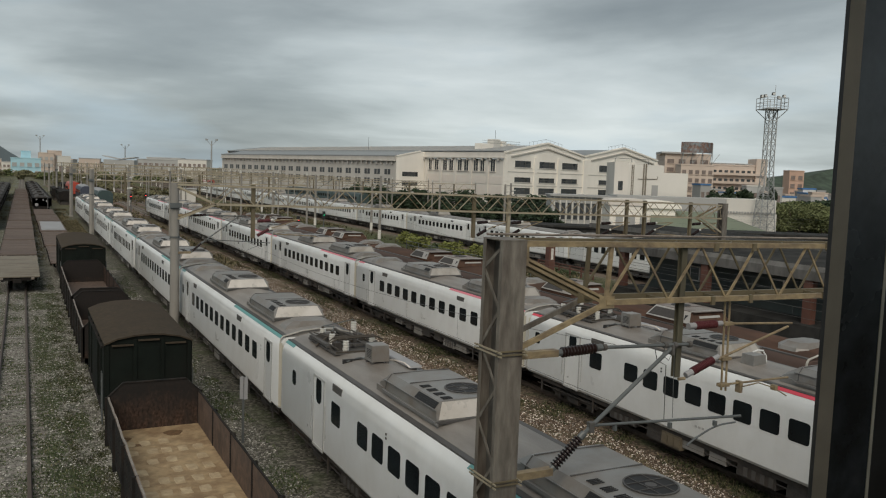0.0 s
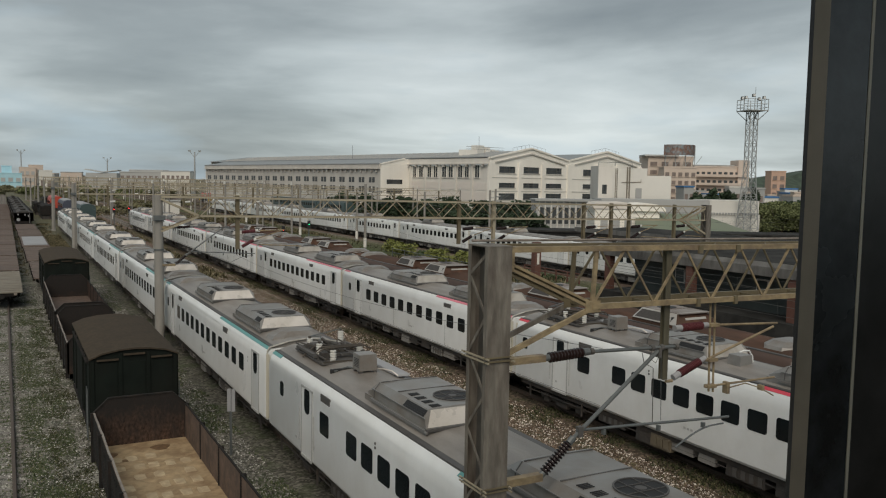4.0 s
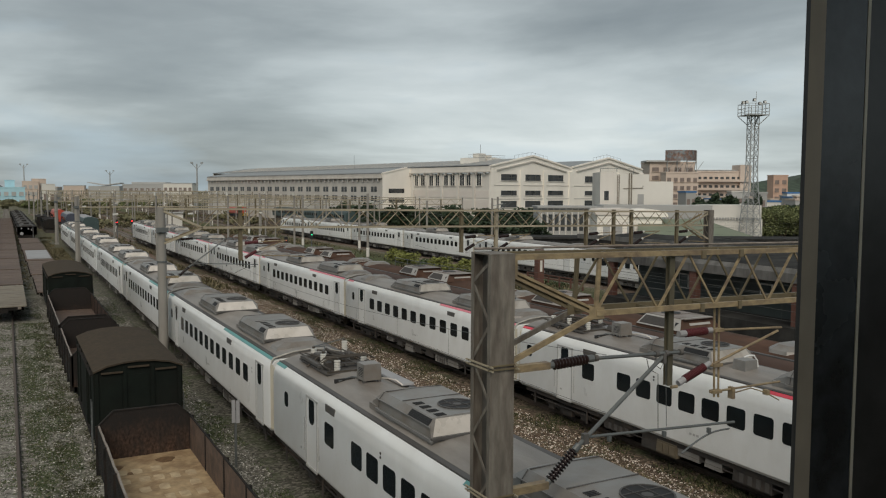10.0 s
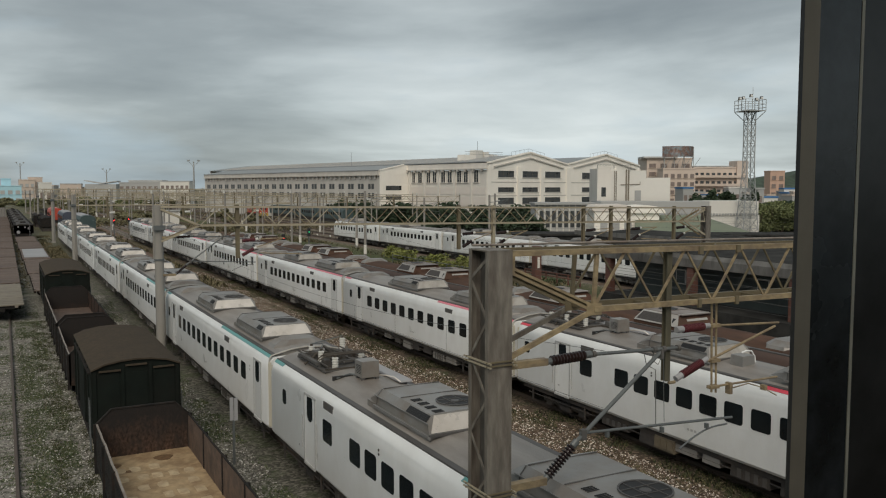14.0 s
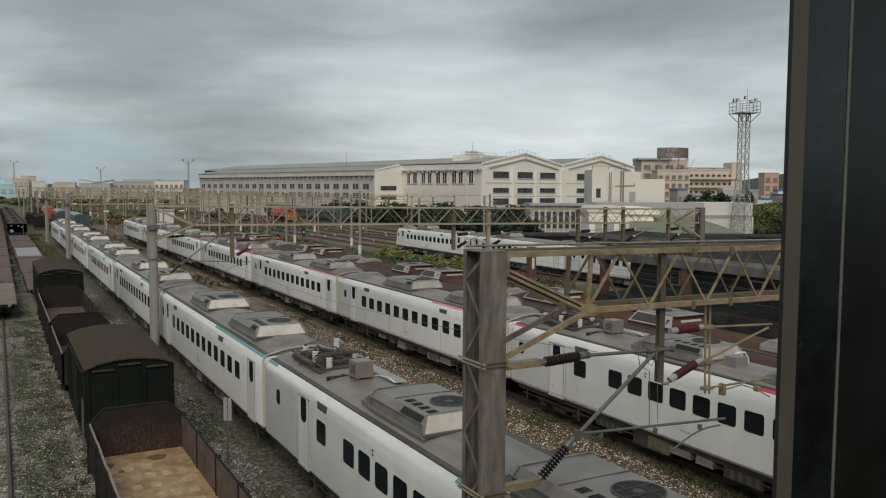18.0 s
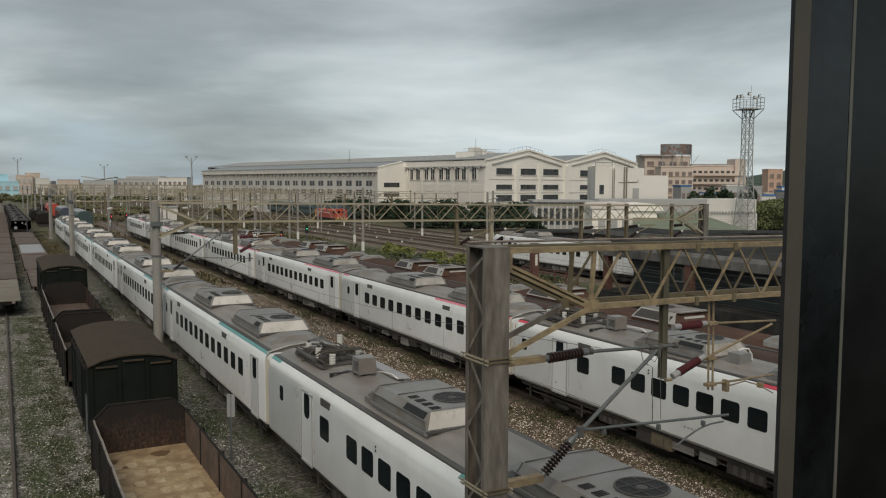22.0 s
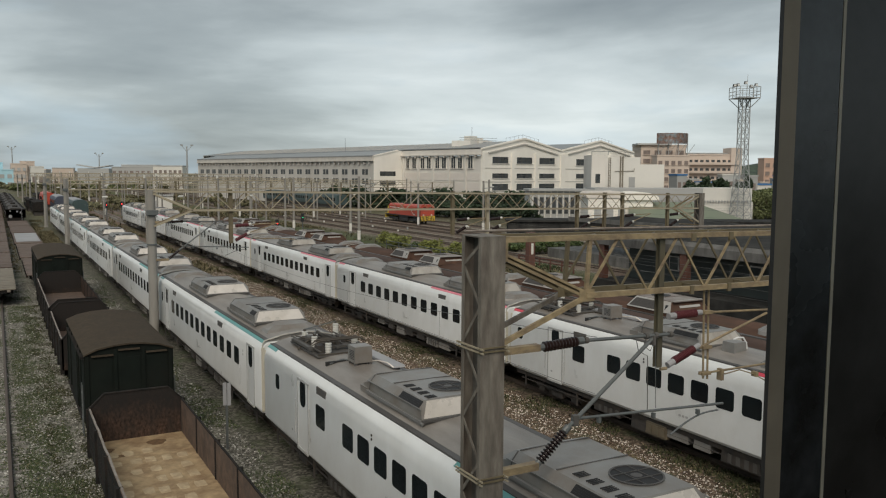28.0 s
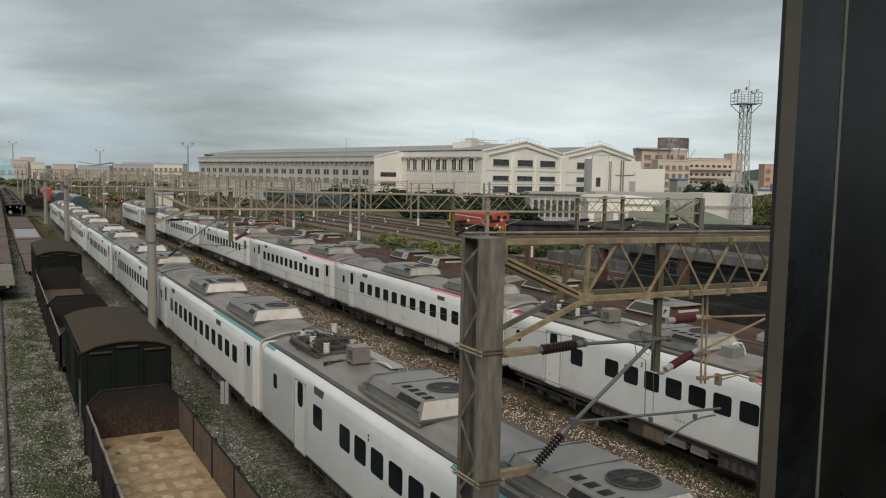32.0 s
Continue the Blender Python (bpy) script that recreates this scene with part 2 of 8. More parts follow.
SEAM = mat("door_seam_grey", (0.42, 0.42, 0.41), 0.5, var=0.08)
CREAM = mat("door_frame_cream", (0.58, 0.55, 0.46), 0.5, var=0.08, dirt=(0.4, 0.35, 0.27), amt=0.4)
UNDER = mat("underframe_black", (0.045, 0.042, 0.04), 0.8, var=0.3, scale=5, dirt=(0.09, 0.07, 0.055), amt=0.6, dscale=2)
UNDERBOX = mat("equipment_box_grey", (0.10, 0.095, 0.09), 0.7, var=0.2, scale=3, dirt=(0.07, 0.06, 0.05), amt=0.7, dscale=1.5)
UNDERPALE = mat("equipment_box_pale", (0.27, 0.26, 0.245), 0.7, var=0.15, scale=3, dirt=(0.14, 0.115, 0.09), amt=0.7, dscale=1.5)
WHEEL = mat("wheel_steel", (0.10, 0.085, 0.07), 0.55, 0.6, var=0.2)
ACBODY = mat("air_unit_grey", (0.215, 0.21, 0.20), 0.4, var=0.14, scale=2, dirt=(0.15, 0.118, 0.09), amt=0.7, dscale=0.9, bump=0.05)
ACSIDE = mat("air_unit_side_grey", (0.21, 0.21, 0.205), 0.5, var=0.1, scale=2, dirt=(0.13, 0.105, 0.085), amt=0.5, dscale=1.4)
ACEND = mat("air_unit_steel_end", (0.62, 0.575, 0.525), 0.3, 0.1, var=0.08, dirt=(0.4, 0.36, 0.3), amt=0.4, dscale=1.5)
ACDULL = mat("air_unit_end_dull", (0.40, 0.375, 0.34), 0.45, 0.1, var=0.12, dirt=(0.22, 0.18, 0.14), amt=0.6, dscale=1.5)
ACRUSTY = mat("air_unit_end_rusty_grey", (0.34, 0.31, 0.28), 0.5, 0.1, var=0.2, dirt=(0.14, 0.09, 0.065), amt=0.7, dscale=2.5)
LOUVRE = mat("louvre_black", (0.02, 0.02, 0.021), 0.7, var=0.2)
PORCELAIN = mat("insulator_porcelain", (0.60, 0.59, 0.55), 0.25, var=0.06)
INSUL_BLACK = mat("insulator_dark_brown", (0.026, 0.016, 0.015), 0.22, var=0.2)
INSUL_RED = mat("insulator_maroon", (0.10, 0.026, 0.030), 0.35, var=0.15)
GALV = mat("galvanised_steel", (0.125, 0.135, 0.135), 0.5, 0.25, var=0.12, scale=4)
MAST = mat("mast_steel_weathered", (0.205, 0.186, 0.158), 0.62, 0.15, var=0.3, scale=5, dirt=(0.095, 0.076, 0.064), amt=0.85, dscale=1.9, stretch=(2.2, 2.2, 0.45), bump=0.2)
MASTDARK = mat("mast_shade_dark_steel", (0.12, 0.115, 0.105), 0.65, 0.1, var=0.15, scale=3, dirt=(0.06, 0.052, 0.045), amt=0.5)
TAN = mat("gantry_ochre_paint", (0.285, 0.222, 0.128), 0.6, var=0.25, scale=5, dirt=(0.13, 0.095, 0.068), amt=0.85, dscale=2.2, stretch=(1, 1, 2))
# olive posts and clamps; on back truss faces it is shade put into colour
TANDARK = mat("gantry_olive_and_shade", (0.145, 0.12, 0.072), 0.65, var=0.15, scale=3, dirt=(0.09, 0.07, 0.045), amt=0.5, dscale=1.3)
POSTOLIVE = mat("drop_post_dark_olive", (0.088, 0.08, 0.052), 0.65, var=0.25, scale=4, dirt=(0.05, 0.043, 0.032), amt=0.6, dscale=1.6, stretch=(2, 2, 0.5))
TANGREY = mat("gantry_grey_ochre", (0.37, 0.325, 0.235), 0.65, var=0.12, scale=2, dirt=(0.17, 0.145, 0.11), amt=0.5)
CONC = mat("concrete_pole", (0.27, 0.255, 0.23), 0.8, var=0.12, scale=3, dirt=(0.19, 0.18, 0.165), amt=0.5, dscale=1.5, stretch=(2, 2, 0.5))
RAIL = mat("rail_rust", (0.09, 0.067, 0.052), 0.65, 0.2, var=0.25, scale=6)
SLEEPER = mat("sleeper_concrete", (0.22, 0.205, 0.185), 0.85, var=0.2, scale=4, dirt=(0.12, 0.10, 0.08), amt=0.5)
SLEEPERWOOD = mat("sleeper_dark_wood", (0.085, 0.062, 0.047), 0.9, var=0.3, scale=4)
RUST = mat("wagon_rust_inside", (0.068, 0.041, 0.030), 0.9, var=0.75, scale=14, dirt=(0.022, 0.020, 0.019), amt=0.95, dscale=3.4, bump=0.3, bscale=24, stretch=(1, 1, 0.55), spec=0.2)
RUSTLIGHT = mat("wagon_rust_brown", (0.125, 0.085, 0.064), 0.8, var=0.35, scale=6, dirt=(0.055, 0.042, 0.036), amt=0.75, dscale=2.2, bump=0.1)
WAGON = mat("wagon_black", (0.018, 0.0175, 0.017), 0.9, var=0.35, scale=5, dirt=(0.042, 0.031, 0.025), amt=0.6, dscale=2.2, spec=0.15)
WAGONROOF = mat("boxcar_roof_brown_grey", (0.064, 0.05, 0.036), 0.95, var=0.2, scale=7, dirt=(0.046, 0.038, 0.03), amt=0.5, dscale=1.6, bump=0.15, bscale=20, spec=0.12)
BOXGREEN = mat("boxcar_dark_green", (0.0085, 0.012, 0.0098), 0.9, var=0.3, scale=1.5, dirt=(0.014, 0.012, 0.010), amt=0.5, spec=0.15)
SANDFLOOR = mat("wagon_floor_sandy", (0.36, 0.262, 0.15), 0.9, var=0.25, scale=4, dirt=(0.20, 0.125, 0.066), amt=0.9, dscale=1.7, bump=0.15, bscale=12)
SANDPALE = mat("wagon_floor_pale_grit", (0.44, 0.345, 0.22), 0.95, var=0.2, scale=7, dirt=(0.30, 0.21, 0.12), amt=0.7, dscale=3)
HOLE = mat("rusted_hole", (0.13, 0.075, 0.035), 0.95, var=0.3, scale=8)
PALELINE = mat("rim_bare_edge", (0.25, 0.22, 0.19), 0.6, var=0.25, scale=8, dirt=(0.12, 0.08, 0.06), amt=0.6, dscale=3)
DECK = mat("flat_wagon_deck_brown", (0.135, 0.098, 0.078), 0.85, var=0.15, scale=2, dirt=(0.085, 0.065, 0.055), amt=0.6, dscale=0.6, rand=0.12)
DECKTAN = mat("flat_wagon_deck_tan", (0.21, 0.185, 0.145), 0.85, var=0.12, scale=2, dirt=(0.14, 0.115, 0.09), amt=0.5, dscale=0.6)
PLATE = mat("pale_steel_plate", (0.33, 0.33, 0.34), 0.6, var=0.12, scale=2, dirt=(0.2, 0.19, 0.18), amt=0.4)
STUCCO = mat("shed_wall_cream", (0.88, 0.835, 0.76), 0.8, var=0.04, scale=0.3, dirt=(0.60, 0.56, 0.50), amt=0.25, dscale=0.12, stretch=(1, 1, 0.4))
# grey walls; on the hall's long side the grey holds its weaker light
STUCCOGREY = mat("grey_wall_and_side_shade", (0.70, 0.665, 0.61), 0.8, var=0.05, scale=0.3, dirt=(0.50, 0.465, 0.42), amt=0.4, dscale=0.12, stretch=(1, 1, 0.4))
BEIGE = mat("shed_panel_beige", (0.70, 0.645, 0.59), 0.8, var=0.05, scale=0.3, dirt=(0.55, 0.505, 0.45), amt=0.4, dscale=0.15)
# aisle wall colour is darkened for facing away from the light
AISLEGREY = mat("aisle_wall_side_shade", (0.53, 0.505, 0.465), 0.8, var=0.06, scale=0.3, dirt=(0.38, 0.355, 0.32), amt=0.5, dscale=0.2, stretch=(1, 1, 0.3))
MOULD = mat("shed_moulding_grey", (0.52, 0.49, 0.45), 0.8, var=0.06, scale=0.5)
SHEDROOF = mat("shed_roof_steel", (0.26, 0.275, 0.28), 0.5, var=0.08, scale=0.2, dirt=(0.19, 0.195, 0.195), amt=0.5, dscale=0.1, stretch=(1, 0.15, 1))
ARCHPALE = mat("coach_end_arch_cream", (0.50, 0.475, 0.425), 0.5, var=0.1, scale=4, dirt=(0.27, 0.235, 0.20), amt=0.75, dscale=1.6)
UNITMESH = mat("brown_unit_mesh", (0.06, 0.054, 0.05), 0.7, var=0.25, scale=12)
BROWNUNIT = mat("brown_unit_cover", (0.25, 0.225, 0.205), 0.6, var=0.15, scale=2, dirt=(0.115, 0.07, 0.05), amt=0.7, dscale=1.3)
UNITFRAME = mat("brown_unit_pale_frame", (0.40, 0.39, 0.37), 0.5, var=0.12, dirt=(0.25, 0.2, 0.16), amt=0.5)
TOWNGLASS = mat("town_window_dull", (0.20, 0.16, 0.14), 0.5, var=0.3, scale=0.6)
DARKGLASS = mat("shed_window_dark", (0.05, 0.055, 0.058), 0.3, var=0.3, scale=0.5)
TERRACOTTA = mat("town_wall_tan", (0.60, 0.50, 0.425), 0.85, var=0.06, scale=0.2, dirt=(0.36, 0.28, 0.22), amt=0.4, dscale=0.1)
GREYWALL = mat("town_wall_grey", (0.40, 0.40, 0.39), 0.85, var=0.06, scale=0.2, dirt=(0.3, 0.3, 0.29), amt=0.4, dscale=0.1, rand=0.12)
PALEWALL = mat("town_wall_white", (0.70, 0.675, 0.62), 0.85, var=0.05, scale=0.2, dirt=(0.45, 0.44, 0.42), amt=0.4, dscale=0.1)
ORANGE = mat("town_wall_orange", (0.52, 0.35, 0.27), 0.85, var=0.08, scale=0.3)
SKYBLUE = mat("town_wall_sky_blue", (0.40, 0.62, 0.70), 0.8, var=0.06, scale=0.3)
BLUEROOF = mat("roof_sheet_blue", (0.06, 0.17, 0.36), 0.6, var=0.1, scale=0.4)
GREENROOF = mat("canopy_roof_green", (0.185, 0.205, 0.145), 0.65, var=0.08, scale=0.3, dirt=(0.16, 0.2, 0.13), amt=0.4, dscale=0.2, stretch=(1, 0.2, 1))
CANOPY = mat("platform_roof_grey", (0.145, 0.142, 0.135), 0.8, var=0.2, scale=1.2, dirt=(0.06, 0.056, 0.05), amt=0.85, dscale=0.9, stretch=(1, 1, 0.35), bump=0.15, bscale=8)
CANOPYDARK = mat("platform_structure_dark", (0.034, 0.034, 0.033), 0.95, var=0.4, scale=0.8, dirt=(0.06, 0.058, 0.054), amt=0.6, dscale=0.4, spec=0.1)
COLUMN = mat("platform_column_brown", (0.12, 0.055, 0.04), 0.7, var=0.15, scale=2)
STEELGREY = mat("tower_steel", (0.34, 0.35, 0.345), 0.55, 0.1, var=0.08, scale=2)
LOCORED = mat("loco_red", (0.47, 0.075, 0.045), 0.4, var=0.08, scale=1, dirt=(0.3, 0.05, 0.035), amt=0.3, dscale=0.6)
YELLOW = mat("warning_yellow", (0.60, 0.42, 0.05), 0.5, var=0.06)
BLACK = mat("paint_black", (0.02, 0.02, 0.02), 0.55, var=0.2)
TEAL = mat("coach_dark_teal", (0.045, 0.072, 0.072), 0.5, var=0.12, scale=0.7)
COACHBLUE = mat("coach_dark_blue", (0.06, 0.068, 0.095), 0.5, var=0.12)
BARK = mat("bark", (0.10, 0.075, 0.055), 0.9, var=0.2, scale=4)
LEAF = mat("leaf_green", (0.075, 0.11, 0.035), 0.7, var=0.35, scale=1.5, rand=0.15)
LEAFYEL = mat("hedge_leaf_yellow_green", (0.185, 0.20, 0.05), 0.7, var=0.4, scale=1.2)
LEAFDARK = mat("leaf_dark_green", (0.032, 0.055, 0.026), 0.75, var=0.35, scale=0.6)
# blue-grey of distance haze is painted into the mountain's base colour
HILL = mat("distant_hill_haze", (0.10, 0.125, 0.135), 0.95, var=0.1, scale=0.01)
FRAME = mat("window_frame_bronze", (0.44, 0.36, 0.265), 0.55, 0.2, var=0.16, scale=14, dirt=(0.27, 0.22, 0.16), amt=0.6, dscale=5)
FRAMEDARK = mat("window_frame_dark", (0.075, 0.066, 0.066), 0.5, 0.1, var=0.25, scale=14)
TRIMLINE = mat("window_trim_bronze", (0.60, 0.53, 0.41), 0.5, 0.1, var=0.2, scale=20)
# blotches in the pane and jamb colours stand in for blurred reflections
TINT = mat("dark_panel_reflection_blotches", (0.022, 0.022, 0.021), 0.26, var=0.4, scale=5, dirt=(0.075, 0.085, 0.092), amt=0.9, dscale=9, spec=0.45)
JAMB = mat("window_jamb_dark_brown", (0.03, 0.027, 0.024), 0.3, var=0.3, scale=9, dirt=(0.065, 0.062, 0.058), amt=0.9, dscale=9, spec=0.35)
INNER = mat("room_plaster", (0.30, 0.285, 0.26), 0.9, var=0.05)
ROOMFLOOR = mat("room_floor_dark", (0.10, 0.095, 0.09), 0.7, var=0.15)
WIRE = mat("wire_grey", (0.12, 0.12, 0.115), 0.5, 0.4, var=0.1)
SIGNRED = glow("signal_red_light", (1.0, 0.03, 0.03), 6)
SIGNGREEN = glow("signal_green_light", (0.02, 0.9, 0.35), 3)
LIGHTLENS = mat("lamp_lens", (0.7, 0.7, 0.68), 0.2, var=0.05)

# ---------- mesh helpers ----------


class Mesh:
    """Vertices and faces gathered in plain lists."""

    def __init__(self):
        self.v, self.f = [], []

    def poly(self, pts):
        k = len(self.v)
        self.v += [tuple(p) for p in pts]
        self.f.append(tuple(range(k, k + len(pts))))
        return self

    def box(self, x0, y0, z0, x1, y1, z1, top=0.0):
        """An upright block; top: how far its upper edges draw in."""
        k, t = len(self.v), top
        self.v += [(x0, y0, z0), (x1, y0, z0), (x1, y1, z0), (x0, y1, z0), (x0 + t, y0 + t, z1), (x1 - t, y0 + t, z1), (x1 - t, y1 - t, z1), (x0 + t, y1 - t, z1)]
        self.f += [tuple(k + i for i in q) for q in ((3, 2, 1, 0), (4, 5, 6, 7), (0, 1, 5, 4), (1, 2, 6, 5), (2, 3, 7, 6), (3, 0, 4, 7))]
        return self

    def loft(self, loops, caps=True):
        k, n = len(self.v), len(loops[0])
        for lp in loops:
            self.v += [tuple(p) for p in lp]
        for i in range(len(loops) - 1):
            for j in range(n):
                a, b = k + i * n + j, k + i * n + (j + 1) % n
                self.f.append((a, b, b + n, a + n))
        if caps:
            self.f.append(tuple(k + j for j in reversed(range(n))))
            e0 = k + (len(loops) - 1) * n
            self.f.append(tuple(e0 + j for j in range(n)))
        return self

    def beam(self, a, b, w, h=None):
        """A bar from a to b, w wide and h high."""
        a, b = Vector(a), Vector(b)
        d = (b - a).normalized()
        side = d.cross(Vector((0, 0, 1)))
        side = side.normalized() if side.length > 1e-4 else Vector((1, 0, 0))
        up = side.cross(d)
        s, q = side * (w / 2), up * ((h or w) / 2)
        return self.loft([[p - s - q, p + s - q, p + s + q, p - s + q] for p in (a, b)])

    def tube(self, a, b, r, n=8, r2=None):
        a, b = Vector(a), Vector(b)
        d = (b - a).normalized()
        side = d.cross(Vector((0, 0, 1)))
        side = side.normalized() if side.length > 1e-4 else Vector((1, 0, 0))
        up = side.cross(d)
        ring = [(math.cos(2 * math.pi * i / n), math.sin(2 * math.pi * i / n)) for i in range(n)]
        return self.loft([[p + (side * c + up * s) * q for c, s in ring] for p, q in ((a, r), (b, r if r2 is None else r2))])

    def path(self, pts, r, n=6):
        """One bent tube through the points."""
        pts = [Vector(p) for p in pts]
        ring = [(math.cos(2 * math.pi * i / n), math.sin(2 * math.pi * i / n)) for i in range(n)]
        loops = []
        for i, p in enumerate(pts):
            d = (pts[min(i + 1, len(pts) - 1)] - pts[max(i - 1, 0)]).normalized()
            ref = Vector((0, 0, 1)) if abs(d.z) < 0.8 else Vector((0, 1, 0))
            side = d.cross(ref).normalized()
            up = side.cross(d)
            loops.append([p + (side * c + up * s) * r for c, s in ring])
        return self.loft(loops)

    def ribs(self, a, b, r, core, count, n=12):
        """A ribbed insulator from a to b."""
        a, b = Vector(a), Vector(b)
        d = (b - a).normalized()
        side = d.cross(Vector((0, 0, 1)))
        side = side.normalized() if side.length > 1e-4 else Vector((1, 0, 0))
        up = side.cross(d)
        ring = [(math.cos(2 * math.pi * i / n), math.sin(2 * math.pi * i / n)) for i in range(n)]
        loops = []
        for i in range(count):
            for f, q in ((0.0, core), (0.25, r), (0.5, r * 0.96), (0.75, core)):
                p = a.lerp(b, (i + f) / count)
                loops.append([p + (side * c + up * s) * q for c, s in ring])
        return self.loft(loops)

    def wall_quad(self, x0, x1, z0, z1, y, thick):
        return self.box(x0, y, z0, x1, y + thick, z1)


def rounded(cx, cz, w, h, r, n=3):
    """Outline of a rounded rectangle in a plane."""
    pts = []
    for sx, sz, a0 in ((1, 1, 0), (-1, 1, 90), (-1, -1, 180), (1, -1, 270)):
        for i in range(n + 1):
            a = radians(a0 + 90 * i / n)
            pts.append((cx + sx * (w / 2 - r) + r * math.cos(a), cz + sz * (h / 2 - r) + r * math.sin(a)))
    return pts


def mesh_of(mb, material, smooth=0.0):
    me = bpy.data.meshes.new("m")
    me.from_pydata(mb.v, [], mb.f)
    me.materials.append(material)
    if smooth:
        me.polygons.foreach_set("use_smooth", [True] * len(me.polygons))
        me.set_sharp_from_angle(angle=radians(smooth))
    me.update()
    return me


def part(name, mb, material, parent=None, label="", smooth=0.0, at=None):
    """Links a mesh as one object under a thing or a part."""
    ob = new(name, mb if isinstance(mb, bpy.types.Mesh) else mesh_of(mb, material, smooth))
    if parent is not None:
        ob.parent = parent
    if at is not None:
        ob.matrix_basis = at
    if label:
        ob["label"] = label
    return ob


def thing(name, m, label, category, group="", kind=""):
    ob = new(name)
    ob.empty_display_size = 0.2
    ob.matrix_basis = m
    return tagged(ob, label, category, group, kind)

# ---------- setting: ground, tracks ----------


def ground_material():
    """Yard ground: grey ballast with weeds, brown gravel, rusty ash and pale stone, in strips along the tracks."""
    m = bpy.data.materials.new("yard_ground")
    m.use_nodes = True
    n, l = m.node_tree.nodes, m.node_tree.links
    b = n["Principled BSDF"]
    b.inputs["Roughness"].default_value = 0.95
    b.inputs["Specular IOR Level"].default_value = 0.2
    co = n.new("ShaderNodeTexCoord")
    sp = n.new("ShaderNodeSeparateXYZ")
    l.new(co.outputs["Object"], sp.inputs["Vector"])

    def noise_tex(scale, detail=6, rough=0.6):
        t = n.new("ShaderNodeTexNoise")
        t.inputs["Scale"].default_value, t.inputs["Detail"].default_value, t.inputs["Roughness"].default_value = scale, detail, rough
        l.new(co.outputs["Object"], t.inputs["Vector"])
        return t

    def math_node(op, a, bb):
        t = n.new("ShaderNodeMath")
        t.operation = op
        for i, val in enumerate((a, bb)):
            if isinstance(val, (int, float)):
                t.inputs[i].default_value = val
            else:
                l.new(val, t.inputs[i])
        return t.outputs[0]

    def mix(fac, c1, c2):
        t = n.new("ShaderNodeMixRGB")
        l.new(fac, t.inputs["Fac"])
        for k, val in (("Color1", c1), ("Color2", c2)):
            if isinstance(val, tuple):
                t.inputs[k].default_value = (*val, 1)
            else:
                l.new(val, t.inputs[k])
        return t.outputs["Color"]

    wob = noise_tex(0.5)
    x = math_node("ADD", sp.outputs["X"], math_node("MULTIPLY", math_node("SUBTRACT", wob.outputs["Fac"], 0.5), 1.6))
    fac = math_node("DIVIDE", math_node("ADD", x, 20), 140)
    ramp_n = n.new("ShaderNodeValToRGB")
    stops = [(-20, (0.10, 0.115, 0.06)), (-3.5, (0.15, 0.148, 0.11)), (-1.5, (0.225, 0.22, 0.19)), (5.5, (0.175, 0.168, 0.14)), (7.2, (0.12, 0.115, 0.095)), (10.4, (0.10, 0.085, 0.07)),
             (12.0, (0.165, 0.118, 0.086)), (16.5, (0.15, 0.108, 0.078)), (18.8, (0.125, 0.095, 0.07)), (22.5, (0.10, 0.075, 0.06)), (29, (0.12, 0.074, 0.052)), (41, (0.13, 0.084, 0.06)),
             (42.5, (0.085, 0.10, 0.04)), (47, (0.10, 0.10, 0.055)), (49, (0.245, 0.21, 0.168)), (72, (0.25, 0.215, 0.172)), (80, (0.10, 0.085, 0.055)), (118, (0.11, 0.10, 0.075))]
    el = ramp_n.color_ramp.elements
    el[0].position, el[0].color = 0.0, (*stops[0][1], 1)
    el[1].position, el[1].color = (stops[-1][0] + 20) / 140, (*stops[-1][1], 1)
    for px, c in stops[1:-1]:
        e2 = el.new((px + 20) / 140)
        e2.color = (*c, 1)
    l.new(fac, ramp_n.inputs["Fac"])
    col = ramp_n.outputs["Color"]
    # stones
    vor = n.new("ShaderNodeTexVoronoi")
    vor.inputs["Scale"].default_value = 11
    l.new(co.outputs["Object"], vor.inputs["Vector"])
    st = n.new("ShaderNodeMapRange")
    st.inputs["To Min"].default_value, st.inputs["To Max"].default_value = 0.45, 1.75
    spc = n.new("ShaderNodeSeparateColor")
    l.new(vor.outputs["Color"], spc.inputs["Color"])
    l.new(math_node("POWER", spc.outputs["Red"], 1.6), st.inputs["Value"])
    v = n.new("ShaderNodeVectorMath")
    v.operation = "SCALE"
    l.new(col, v.inputs[0])
    l.new(st.outputs["Result"], v.inputs["Scale"])
    col = v.outputs["Vector"]
    # weeds in patches
    weeds = noise_tex(0.55, 9, 0.72)
    wr = n.new("ShaderNodeMapRange")
    wr.inputs["From Min"].default_value, wr.inputs["From Max"].default_value, wr.inputs["To Max"].default_value = 0.49, 0.62, 0.7
    l.new(weeds.outputs["Fac"], wr.inputs["Value"])
    col = mix(wr.outputs["Result"], col, (0.064, 0.084, 0.038))
    # grassy ground far along the yard
    far = n.new("ShaderNodeMapRange")
    far.inputs["From Min"].default_value, far.inputs["From Max"].default_value, far.inputs["To Max"].default_value = 95, 190, 0.75
    l.new(sp.outputs["Y"], far.inputs["Value"])
    patch = noise_tex(0.045, 6, 0.6)
    pr = n.new("ShaderNodeMapRange")
    pr.inputs["From Min"].default_value, pr.inputs["From Max"].default_value = 0.40, 0.55
    l.new(patch.outputs["Fac"], pr.inputs["Value"])
    col = mix(math_node("MULTIPLY", far.outputs["Result"], pr.outputs["Result"]), col, (0.135, 0.128, 0.068))
    l.new(col, b.inputs["Base Color"])
